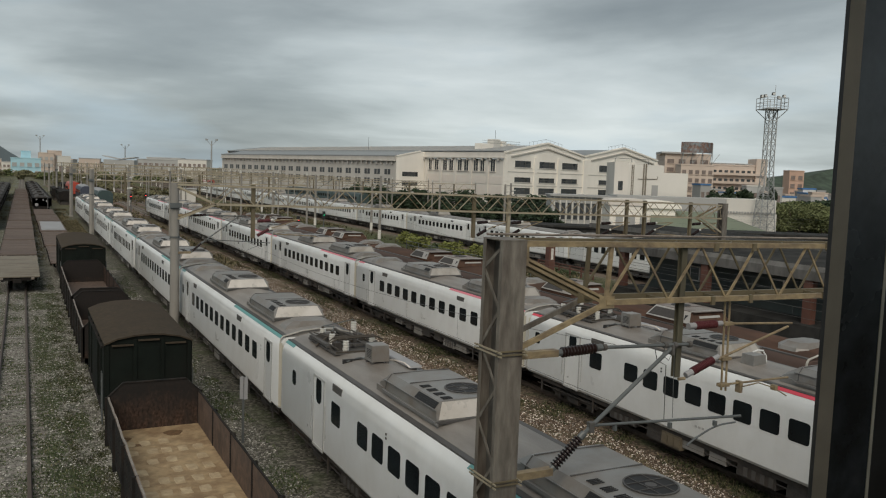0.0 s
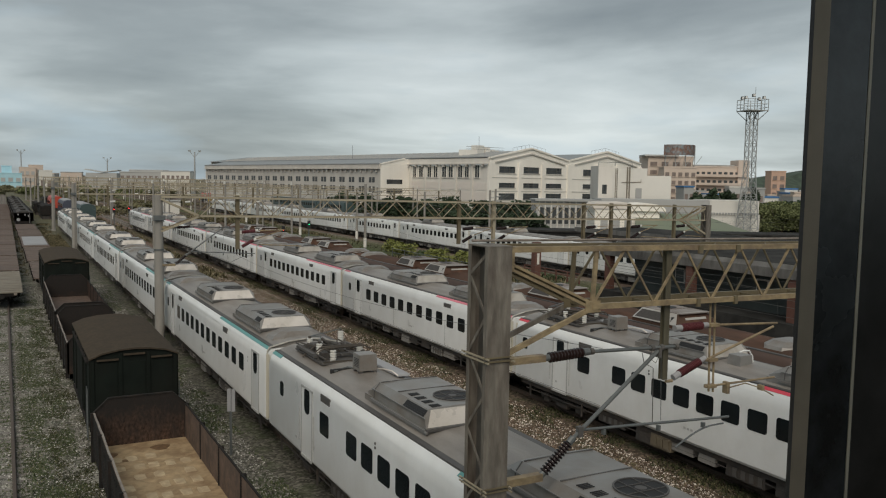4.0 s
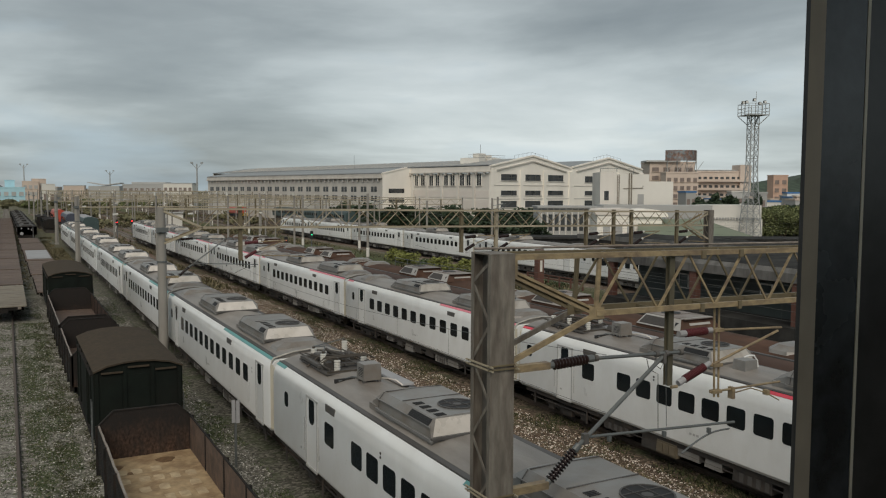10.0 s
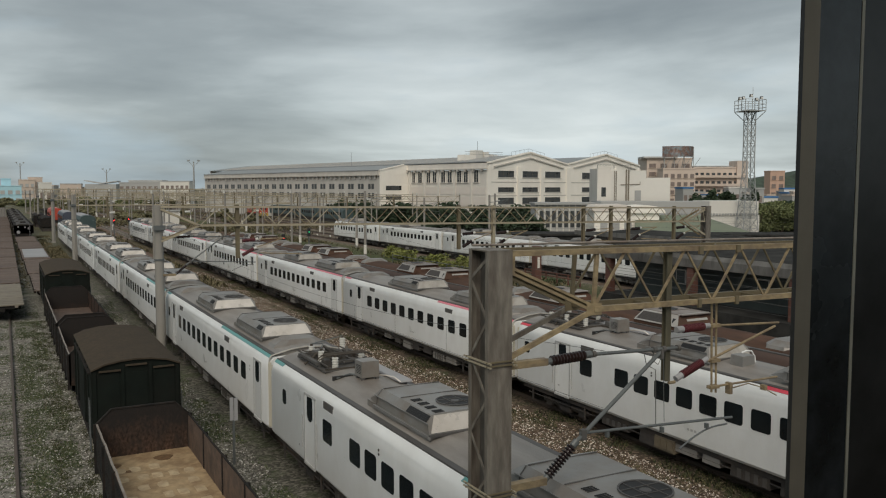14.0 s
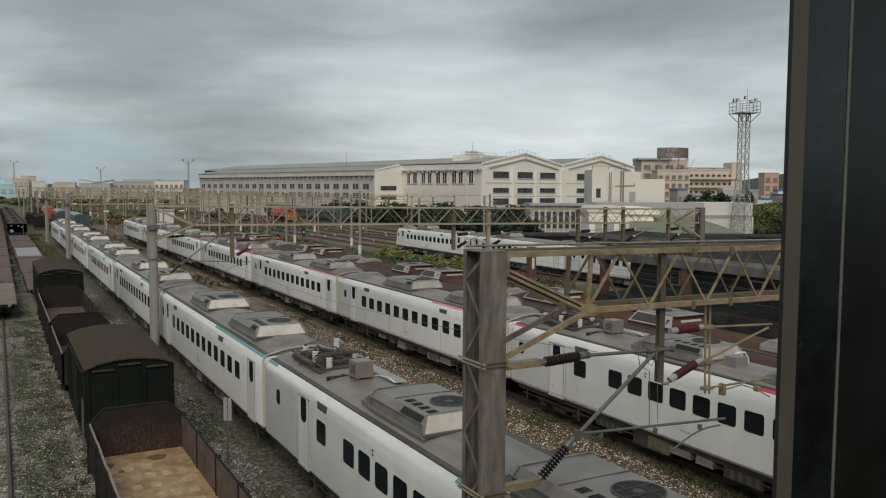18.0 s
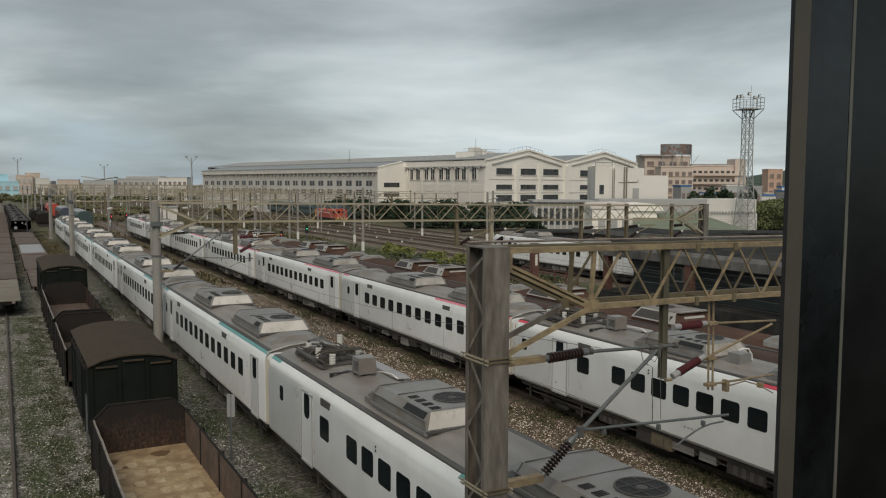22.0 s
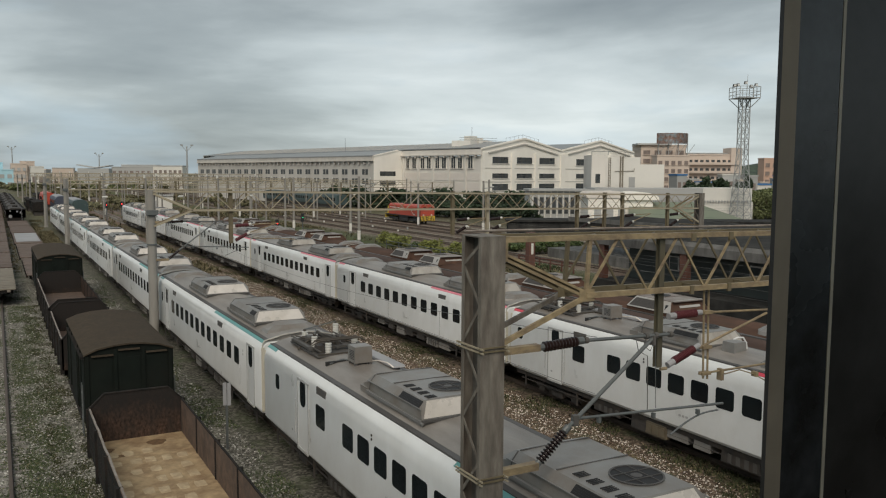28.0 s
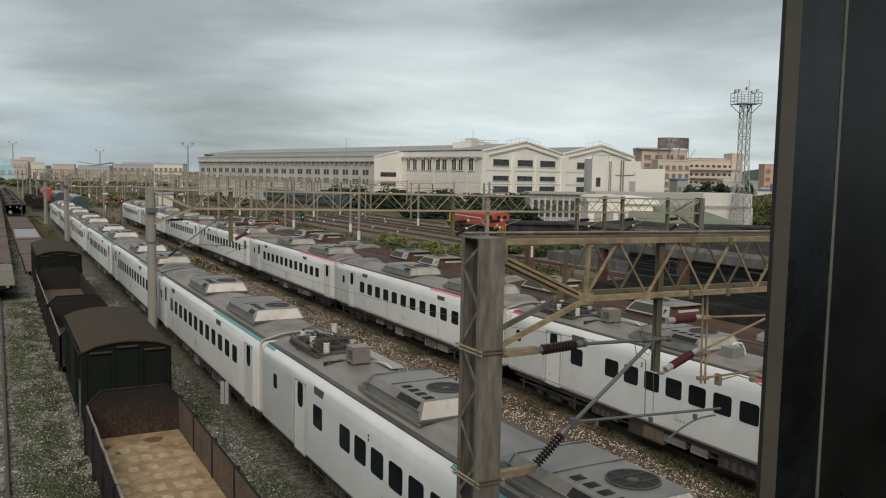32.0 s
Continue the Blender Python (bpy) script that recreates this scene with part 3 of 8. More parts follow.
    bp = n.new("ShaderNodeBump")
    bp.inputs["Strength"].default_value, bp.inputs["Distance"].default_value = 0.9, 0.06
    l.new(spc.outputs["Green"], bp.inputs["Height"])
    l.new(bp.outputs["Normal"], b.inputs["Normal"])
    return m


GROUND = ground_material()
gm = Mesh()
gx = [-1600, -300, -60, -10, 0, 30, 60, 100, 200, 500, 2400]
gy = [-400, -30, 0, 30, 60, 100, 160, 260, 500, 1200, 3600]
for yv in gy:
    gm.v += [(xv, yv, 0.0) for xv in gx]
for j in range(len(gy) - 1):
    for i in range(len(gx) - 1):
        k = j * len(gx) + i
        gm.f.append((k, k + 1, k + 1 + len(gx), k + len(gx)))
tagged(part("ground", gm, GROUND), "ballast and weedy ground of a railway yard", "ground", kind="structure")

BALLASTDARK = mat("ballast_dark_rusty", (0.105, 0.072, 0.052), 0.95, var=0.4, scale=9, dirt=(0.20, 0.165, 0.13), amt=0.7, dscale=0.25, bump=0.6, bscale=14)
BALLASTBROWN = mat("ballast_rusty", (0.15, 0.098, 0.07), 0.95, var=0.35, scale=9, dirt=(0.09, 0.065, 0.05), amt=0.6, dscale=0.5, bump=0.6, bscale=14)


def track(x, y0, y1, label, bed=None, sleepers=0.0, lean=0.0, wood=False):
    """Two rails on sleepers; lean: metres by which the far end lies to the side."""
    t = thing("railway_track", pose(x, 0, 0), label, "track", "yard tracks")
    for s in (-0.5335, 0.5335):
        r = Mesh()
        a, b = (s, y0, 0), (s + lean, y1, 0)
        prof = [(-0.065, 0.0), (0.065, 0.0), (0.065, 0.02), (0.012, 0.045), (0.012, 0.12), (0.034, 0.13), (0.034, 0.165), (-0.034, 0.165), (-0.034, 0.13), (-0.012, 0.12), (-0.012, 0.045), (-0.065, 0.02)]
        r.loft([[(p[0] + u, p[1], 0.03 + w) for u, w in prof] for p in (a, b)])
        part("rail", r, RAIL, t)
    if bed:
        bm_ = Mesh()
        bm_.loft([[(-1.9 + dx, yy, 0.004), (1.9 + dx, yy, 0.004), (1.25 + dx, yy, 0.10), (-1.25 + dx, yy, 0.10)] for dx, yy in ((0, y0), (lean, y1))])
        part("track_bed", bm_, bed, t)
    if sleepers:
        s = Mesh()
        yy = y0
        while yy < y1:
            dx = lean * (yy - y0) / (y1 - y0)
            s.box(-1.0 + dx, yy, -0.1, 1.0 + dx, yy + 0.22, 0.012 + (0.12 if bed else 0), 0.01)
            yy += sleepers
        tagged(part("sleeper_row", s, SLEEPERWOOD if wood else SLEEPER, t), kind="stuff")
    return t


track(-0.48, 10, 420, "rusty rails in weedy grey ballast", sleepers=0.6)
track(3.32, 8, 69.6, "rusty rails beneath the goods wagons")
track(3.32, 69.8, 420, "rusty rails beneath the goods wagons", lean=-2.4)
track(8.95, 2, 420, "rusty rails beneath the white train")
track(20.2, 2, 150, "rusty rails beneath the red-striped train")
track(20.2, 150.4, 400, "rusty rails on brown ballast", bed=BALLASTBROWN, sleepers=0.7)
track(16.0, 120, 330, "rusty rails on brown ballast", bed=BALLASTBROWN, sleepers=0.7, lean=-7.3)
track(15.6, 106, 330, "rusty rails on brown ballast", bed=BALLASTBROWN, sleepers=0.7, lean=2.0)
track(25.2, 150, 420, "rusty rails on brown ballast", bed=BALLASTBROWN, sleepers=0.7, lean=-3.0)
track(24.15, 2, 149, "rusty rails beneath the brown-roofed train")
track(30.0, 30, 330, "rusty rails on brown ballast", bed=BALLASTBROWN, sleepers=0.7)
track(34.6, 30, 330, "rusty rails on brown ballast", bed=BALLASTBROWN, sleepers=0.7)
track(50.95, 20, 430, "running track on dark rusty ballast", bed=BALLASTDARK, wood=True, sleepers=0.7)
track(55.6, 82, 430, "running track on dark rusty ballast", bed=BALLASTDARK, wood=True, sleepers=0.7)
track(60.2, 82, 430, "yard track on dark rusty ballast", bed=BALLASTDARK, wood=True, sleepers=0.7)
track(63.2, 60, 430, "yard track on dark rusty ballast", bed=BALLASTDARK, wood=True, sleepers=0.7)
track(67.0, 40, 430, "running track on dark rusty ballast", bed=BALLASTDARK, wood=True, sleepers=0.7)
track(72.6, 80, 430, "yard track on dark rusty ballast", bed=BALLASTDARK, wood=True, sleepers=0.7)
track(-4.4, 90, 420, "rusty rails beneath black wagons")

# ---------- passenger cars ----------
CAR_L = 19.55


def side_prism(y, z, w, h, r, x0, x1):
    """A rounded panel standing on a car's side, between two distances from its centre line."""
    mb = Mesh()
    o = rounded(y, z, w, h, r)
    mb.loft([[(x0, a, b) for a, b in o], [(x1, a, b) for a, b in o]])
    return mb


def air_unit(parent, y0, y1, endmat=ACEND, long_louvre=False):
    """A roof air-conditioner: sloping cover, bright end, fan and louvres."""
    zb, zt, hb, ht = 3.74, 4.12, 0.95, 0.79
    y1 += 0.15

    def ring(y, f, q=1.0):
        """Cover outline at y; f: how much of the full height is reached."""
        zz = zb + (zt - zb) * f
        return [(-hb * q, y, zb), (hb * q, y, zb), ((hb - 0.02) * q, y, zb + (zz - zb) * 0.55), (ht * q, y, zz), (0.3 * q, y, zz + 0.015 * f), (-0.3 * q, y, zz + 0.015 * f), (-ht * q, y, zz), (-(hb - 0.02) * q, y, zb + (zz - zb) * 0.55)]
    body = Mesh()
    near = [(x, y0 + 0.05 + 0.20 * (z - zb) / (zt - zb), z) for x, _, z in ring(0, 1)]
    body.loft([near, ring(y1 - 0.62, 1), ring(y1 - 0.56, 0.97, 0.99), ring(y1 - 0.12, 0.34, 0.93), ring(y1, 0.08, 0.9)])
    unit = part("air_conditioner", body, ACBODY, parent, "grey roof air conditioner with rust stains", smooth=24)
    part("mounting_frame", Mesh().box(-hb + 0.01, y0 + 0.05, 3.57, hb - 0.01, y1 - 0.02, zb), ACBODY, unit)
    for s in (-1, 1):
        part("lifting_eye", Mesh().tube((s * (hb + 0.02), y0 - 0.03, 3.67), (s * (hb + 0.02), y0 + 0.05, 3.67), 0.03, 8), ACSIDE, unit)
    part("end_plate", Mesh().loft([[(-0.90, y0 + 0.04, zb + 0.02), (0.90, y0 + 0.04, zb + 0.02), (0.74, y0 + 0.232, zt - 0.02), (-0.74, y0 + 0.232, zt - 0.02)],
                                   [(-0.90, y0 + 0.060, zb + 0.02), (0.90, y0 + 0.055, zb + 0.02), (0.74, y0 + 0.247, zt - 0.02), (-0.74, y0 + 0.247, zt - 0.02)]]), endmat, unit, "bright steel end plate" if endmat is ACEND else "dull weathered end plate")
    part("end_sill", Mesh().box(-hb - 0.01, y0 - 0.02, zb - 0.06, hb + 0.01, y0 + 0.05, zb - 0.01), GUTTER, unit)
    for s in (-1, 1):
        xa, za, xb, zc = hb - 0.025, zb + 0.225, ht + 0.012, zt - 0.03
        ya, yb2 = y0 + 0.24, y0 + (1.28 if long_louvre else 0.85)
        part("louvre", Mesh().loft([[(s * xa, y, za), (s * xb, y, zc), (s * (xb + 0.012), y, zc + 0.004), (s * (xa + 0.012), y, za + 0.004)] for y in (ya, yb2)]), LOUVRE, unit)
        rib = Mesh()
        for k in range(4):
            q = 0.14 + 0.24 * k
            xm, zm = xa + (xb - xa) * q, za + (zc - za) * q
            rib.loft([[(s * (xm + 0.010), y, zm), (s * (xm - 0.008), y, zm + 0.022), (s * (xm + 0.006), y, zm + 0.028), (s * (xm + 0.024), y, zm + 0.006)] for y in (ya + 0.03, yb2 - 0.03)])
        tagged(part("louvre_grille", rib, LOUVRE, unit), kind="stuff")
        part("side_rail", Mesh().beam((s * (hb + 0.0), y0 + 0.1, zb + 0.215), (s * (hb + 0.0), y1 - 0.5, zb + 0.215), 0.022, 0.022), ACSIDE, unit)
    yc, zf = y0 + 1.0, zt + 0.022
    circ = [(math.cos(k * math.pi / 12), math.sin(k * math.pi / 12)) for k in range(24)]
    part("fan_opening", Mesh().loft([[(0.22 + 0.44 * c, yc + 0.44 * s, zf + dz) for c, s in circ] for dz in (-0.03, 0.008)]), LOUVRE, unit)
    gr = Mesh()
    for k in range(2):
        for o in (-0.15, 0.15):
            gr.beam((0.22 - 0.42 * (1 - k) + o * k, yc - 0.42 * k + o * (1 - k), zf + 0.016), (0.22 + 0.42 * (1 - k) + o * k, yc + 0.42 * k + o * (1 - k), zf + 0.016), 0.014, 0.012)
    for k in range(24):
        c, s = circ[k]
        c2, s2 = circ[(k + 1) % 24]
        gr.beam((0.22 + 0.45 * c, yc + 0.45 * s, zf + 0.014), (0.22 + 0.45 * c2, yc + 0.45 * s2, zf + 0.014), 0.03, 0.018)
    part("fan_guard", gr, GUTTER, unit)
    part("fan_hub", Mesh().tube((0.22, yc, zf - 0.02), (0.22, yc, zf + 0.014), 0.10, 14), GUTTER, unit)
    sl = Mesh()
    for k in range(4):
        for q in range(4):
            sl.box(-0.66, y0 + 0.32 + k * 0.36 + q * 0.055, zt + 0.004, -0.42, y0 + 0.345 + k * 0.36 + q * 0.055, zt + 0.022)
    tagged(part("vent_grille", sl, LOUVRE, unit), kind="stuff")
    for s in (-1, 1):
        part("side_seam", Mesh().loft([[(s * (hb + 0.003), y, zb + 0.01), (s * (hb - 0.016), y, zb + 0.21), (s * (ht + 0.004), y, zt - 0.004), (s * (ht + 0.012), y, zt), (s * (hb - 0.008), y, zb + 0.21), (s * (hb + 0.012), y, zb + 0.01)] for y in (y1 - 0.66, y1 - 0.635)]), GUTTER, unit)
        part("bottom_ledge", Mesh().box(min(s * (hb - 0.02), s * (hb + 0.05)), y0 + 0.06, 3.66, max(s * (hb - 0.02), s * (hb + 0.05)), y1 - 0.5, 3.72), ACSIDE, unit)
    for yy in (y0 + 1.85, y1 - 0.70):
        part("cover_seam", Mesh().box(-ht + 0.01, yy, zt - 0.02, ht - 0.01, yy + 0.03, zt + 0.024), GUTTER, unit)
    return unit


def framed_unit(parent, y0, y1):
    """A squat roof unit: brown cover, pale frames round dark mesh on its sides, brown ends."""
    zb, zt, hb, ht = 3.66, 4.10, 1.10, 0.78
    body = Mesh().loft([[(-hb, y0, zb), (hb, y0, zb), (ht, y0 + 0.28, zt), (-ht, y0 + 0.28, zt)], [(-hb, y1, zb), (hb, y1, zb), (ht, y1 - 0.28, zt), (-ht, y1 - 0.28, zt)]])
    unit = part("air_conditioner", body, ROOF_BROWN, parent, "squat brown roof unit with mesh sides")
    part("mounting_frame", Mesh().box(-hb + 0.02, y0 + 0.02, 3.52, hb - 0.02, y1 - 0.02, zb), ROOF_BROWN, unit)
    for s in (-1, 1):
        def slab(ya, yb2, fa, fb, d0, d1):
            return [[(s * (hb + (ht - hb) * fa + d), ya + 0.28 * fa, zb + (zt - zb) * fa + d * 0.7), (s * (hb + (ht - hb) * fa + d), yb2 - 0.28 * fa, zb + (zt - zb) * fa + d * 0.7),
                     (s * (hb + (ht - hb) * fb + d), yb2 - 0.28 * fb, zb + (zt - zb) * fb + d * 0.7), (s * (hb + (ht - hb) * fb + d), ya + 0.28 * fb, zb + (zt - zb) * fb + d * 0.7)] for d in (d0, d1)]
        part("side_frame", Mesh().loft(slab(y0 + 0.03, y1 - 0.03, 0.03, 1.0, -0.01, 0.014)), UNITFRAME, unit, "pale steel side frame")
        part("side_mesh", Mesh().loft(slab(y0 + 0.75, y1 - 0.12, 0.14, 0.84, 0.012, 0.022)), UNITMESH, unit, "dark mesh panel")
        part("side_port", Mesh().loft(slab(y0 + 0.30, y0 + 0.50, 0.28, 0.66, 0.012, 0.022)), LOUVRE, unit)
    part("top_cover", Mesh().box(-ht - 0.02, y0 + 0.10, zt + 0.002, ht + 0.02, y1 - 0.26, zt + 0.03), BROWNUNIT, unit, "pale brown-grey top plate")
    part("top_edge", Mesh().box(-ht - 0.03, y0 + 0.24, zt - 0.01, ht + 0.03, y0 + 0.32, zt + 0.036), UNITFRAME, unit)
    part("cover_seam", Mesh().box(-ht + 0.01, y0 + 1.2, zt + 0.02, ht - 0.01, y0 + 1.23, zt + 0.036), ROOF_BROWN, unit)
    circ = [(math.cos(k * math.pi / 10), math.sin(k * math.pi / 10)) for k in range(20)]
    part("fan_opening", Mesh().loft([[(0.40 * c, y0 + 1.72 + 0.40 * q, zt + dz) for c, q in circ] for dz in (0.02, 0.04)]), LOUVRE, unit)
    part("end_vent", Mesh().loft([[(-0.5, y0 + 0.115 + d, zb + 0.2), (0.6, y0 + 0.115 + d, zb + 0.2), (0.6, y0 + 0.17 + d, zb + 0.28), (-0.5, y0 + 0.17 + d, zb + 0.28)] for d in (-0.012, 0.02)]), UNITFRAME, unit, "pale slot on the rusty end")
    return unit


def bogie(parent, yc):
    fr = Mesh()
    for s in (-1, 1):
        fr.box(s * 0.98 - 0.07, yc - 1.45, 0.52, s * 0.98 + 0.07, yc + 1.45, 0.70)
        fr.box(s * 1.0 - 0.1, yc - 0.35, 0.40, s * 1.0 + 0.1, yc + 0.35, 0.62)
        for w in (-1.05, 1.05):
            fr.box(s * 1.0 - 0.09, yc + w - 0.17, 0.42, s * 1.0 + 0.09, yc + w + 0.17, 0.74)
    fr.box(-1.0, yc - 0.25, 0.45, 1.0, yc + 0.25, 0.80)
    bo = part("bogie", fr, UNDER, parent)
    for w in (-1.05, 1.05):
        wh = Mesh()
        for s in (-1, 1):
            wh.tube((s * 0.53 - 0.065, yc + w, 0.63), (s * 0.53 + 0.065, yc + w, 0.63), 0.43, 20)
        wh.tube((-0.6, yc + w, 0.63), (0.6, yc + w, 0.63), 0.08, 8)
        part("wheelset", wh, WHEEL, bo, smooth=40)


def insulator(mb, x, y, z, h, r=0.1, n=5):
    ring = [(math.cos(2 * math.pi * i / 12), math.sin(2 * math.pi * i / 12)) for i in range(12)]
    mb.loft([[(x + c * q, y + s * q, z + h * (i + f) / n) for c, s in ring] for i in range(n) for f, q in ((0.0, r * 0.8), (0.14, r), (0.66, r), (0.8, r * 0.8))])


def roof_switchgear(parent, y0):
    """Folded current collector, insulators, cabinet and bus bar near the car's far end."""
    base = Mesh()
    base.box(-0.85, y0 + 1.1, 3.78, 0.85, y0 + 1.2, 3.86)
    pan = part("current_collector", base, UNDERBOX, parent, "folded grey pantograph frame")
    part("frame_bar", Mesh().box(-0.85, y0 + 2.7, 3.78, 0.85, y0 + 2.8, 3.86), UNDERBOX, pan)
    for xa in (-0.85, 0.75):
        part("frame_bar", Mesh().box(xa, y0 + 1.2, 3.80, xa + 0.1, y0 + 2.7, 3.88), UNDERBOX, pan)
    for xx in (-0.7, 0.7):
        for yy in (y0 + 1.15, y0 + 2.75):
            part("frame_foot", Mesh().tube((xx, yy, 3.56), (xx, yy, 3.80), 0.06, 8), UNDERBOX, pan)
    for xx in (-0.35, 0.0, 0.35):
        part("frame_bar", Mesh().beam((xx, y0 + 0.9, 3.83), (xx, y0 + 3.1, 3.83), 0.05, 0.05), UNDERBOX, pan)
    rods = [((0, 1.2, 3.92), (0, 2.75, 4.02), 0.045), ((-0.2, 1.4, 3.96), (-0.2, 2.7, 4.0), 0.025), ((0.0, 2.7, 4.0), (0.0, 1.0, 4.1), 0.035), ((-0.65, 1.0, 4.12), (0.65, 1.0, 4.12), 0.03), ((-0.65, 0.75, 4.13), (0.65, 0.75, 4.13), 0.03)]
    for s in (-1, 1):
        rods += [((s * 0.65, 1.0, 4.12), (s * 0.86, 0.95, 4.0), 0.02), ((s * 0.65, 0.75, 4.13), (s * 0.86, 0.8, 4.0), 0.02), ((s * 0.5, 2.75, 3.9), (0, 1.0, 4.1), 0.02)]
        rods += [((s * 0.72, 0.4, 3.86), (s * 0.72, 3.2, 3.86), 0.028), ((s * 0.2, 1.25, 3.9), (s * 0.75, 2.65, 3.96), 0.022), ((s * 0.9, 2.0, 3.66), (s * 0.45, 2.1, 3.95), 0.03)]
    for a, b, r in rods:
        part("collector_rod", Mesh().tube((a[0], y0 + a[1], a[2]), (b[0], y0 + b[1], b[2]), r), WHEEL, pan, smooth=40)
    for xx, yy in ((-0.55, 0.9), (0.1, 2.4), (0.55, 2.0), (-0.1, 1.4)):
        part("spring_box", Mesh().box(xx - 0.12, y0 + yy, 3.74, xx + 0.12, y0 + yy + 0.3, 3.95, 0.02), UNDER, pan)
    for x, y, h in ((-0.40, y0 + 1.9, 0.36), (-0.39, y0 + 0.7, 0.38), (0.70, y0 + 1.3, 0.34), (0.92, y0 + 3.5, 0.40), (-0.30, y0 + 3.1, 0.30)):
        mb = Mesh()
        insulator(mb, x, y, 3.70, h)
        ins = part("insulator", mb, PORCELAIN, parent, "white ribbed porcelain insulator", smooth=35)
        part("insulator_base", Mesh().box(x - 0.16, y - 0.13, 3.64, x + 0.16, y + 0.13, 3.70), UNDERBOX, ins)
        part("insulator_cap", Mesh().tube((x, y, 3.70 + h), (x, y, 3.76 + h), 0.05), WHEEL, ins)
    part("bus_bar", Mesh().path([(-0.40, y0 + 1.9, 4.12), (-0.2, y0 + 2.3, 4.2), (-0.30, y0 + 3.1, 4.06), (0.92, y0 + 3.5, 4.16)], 0.018), GALV, parent)
    part("roof_cable", Mesh().path([(-0.75, y0 - 0.35, 3.68), (-0.3, y0 - 0.25, 3.74), (-0.1, y0 - 0.5, 3.74)], 0.03), GALV, parent)
    for xa, yy2, xb, yb2 in ((-0.75, 0.55, 0.75, 0.55), (-0.75, 3.0, 0.75, 3.0), (0.3, -0.2, 0.3, 0.5)):
        part("gear_beam", Mesh().beam((xa, y0 + yy2, 3.74), (xb, y0 + yb2, 3.74), 0.07, 0.06), WHEEL, parent)
    part("base_plate", Mesh().box(-0.8, y0 + 0.5, 3.68, 0.8, y0 + 3.05, 3.73), UNDERBOX, parent)
    part("roof_slot", Mesh().box(-0.85, y0 - 0.35, 3.60, -0.15, y0 - 0.27, 3.735), LOUVRE, parent)
    for xa, yy2, w, h in ((0.15, 1.6, 0.34, 0.16), (-0.35, 2.2, 0.3, 0.2), (0.5, 0.1, 0.26, 0.14)):
        part("gear_housing", Mesh().box(xa - w / 2, y0 + yy2, 3.7, xa + w / 2, y0 + yy2 + 0.42, 3.76 + h, 0.03), UNDERBOX, parent)
    cab = part("roof_cabinet", Mesh().box(-0.27, y0 - 1.08, 3.78, 0.27, y0 - 0.55, 4.24, 0.012), ACBODY, parent, "grey ventilated roof cabinet")
    gr = Mesh()
    for i in range(7):
        gr.box(-0.268, y0 - 1.0, 3.83 + i * 0.045, -0.25, y0 - 0.67, 3.85 + i * 0.045)
    tagged(part("grille", gr, LOUVRE, cab), kind="stuff")
    for xx in (-0.22, 0.22):
        for yy in (y0 - 1.02, y0 - 0.66):
            part("cabinet_foot", Mesh().box(xx - 0.05, yy - 0.04, 3.66, xx + 0.05, yy + 0.04, 3.78), GUTTER, cab)
    part("cable_duct", Mesh().box(0.60, y0 - 1.75, 3.70, 0.98, y0 + 1.3, 3.76, 0.01), PLATE, parent, "long pale grey cable duct")
    for yy in (-1.5, -0.1, 1.1):
        part("duct_foot", Mesh().box(0.64, y0 + yy, 3.56, 0.94, y0 + yy + 0.08, 3.70), UNDERBOX, parent)
    part("pipe", Mesh().path([(0.3, y0 - 1.0, 3.8), (0.35, y0 - 1.35, 3.86), (0.5, y0 - 1.6, 3.84), (0.62, y0 - 1.75, 3.72)], 0.02), ACEND, parent)


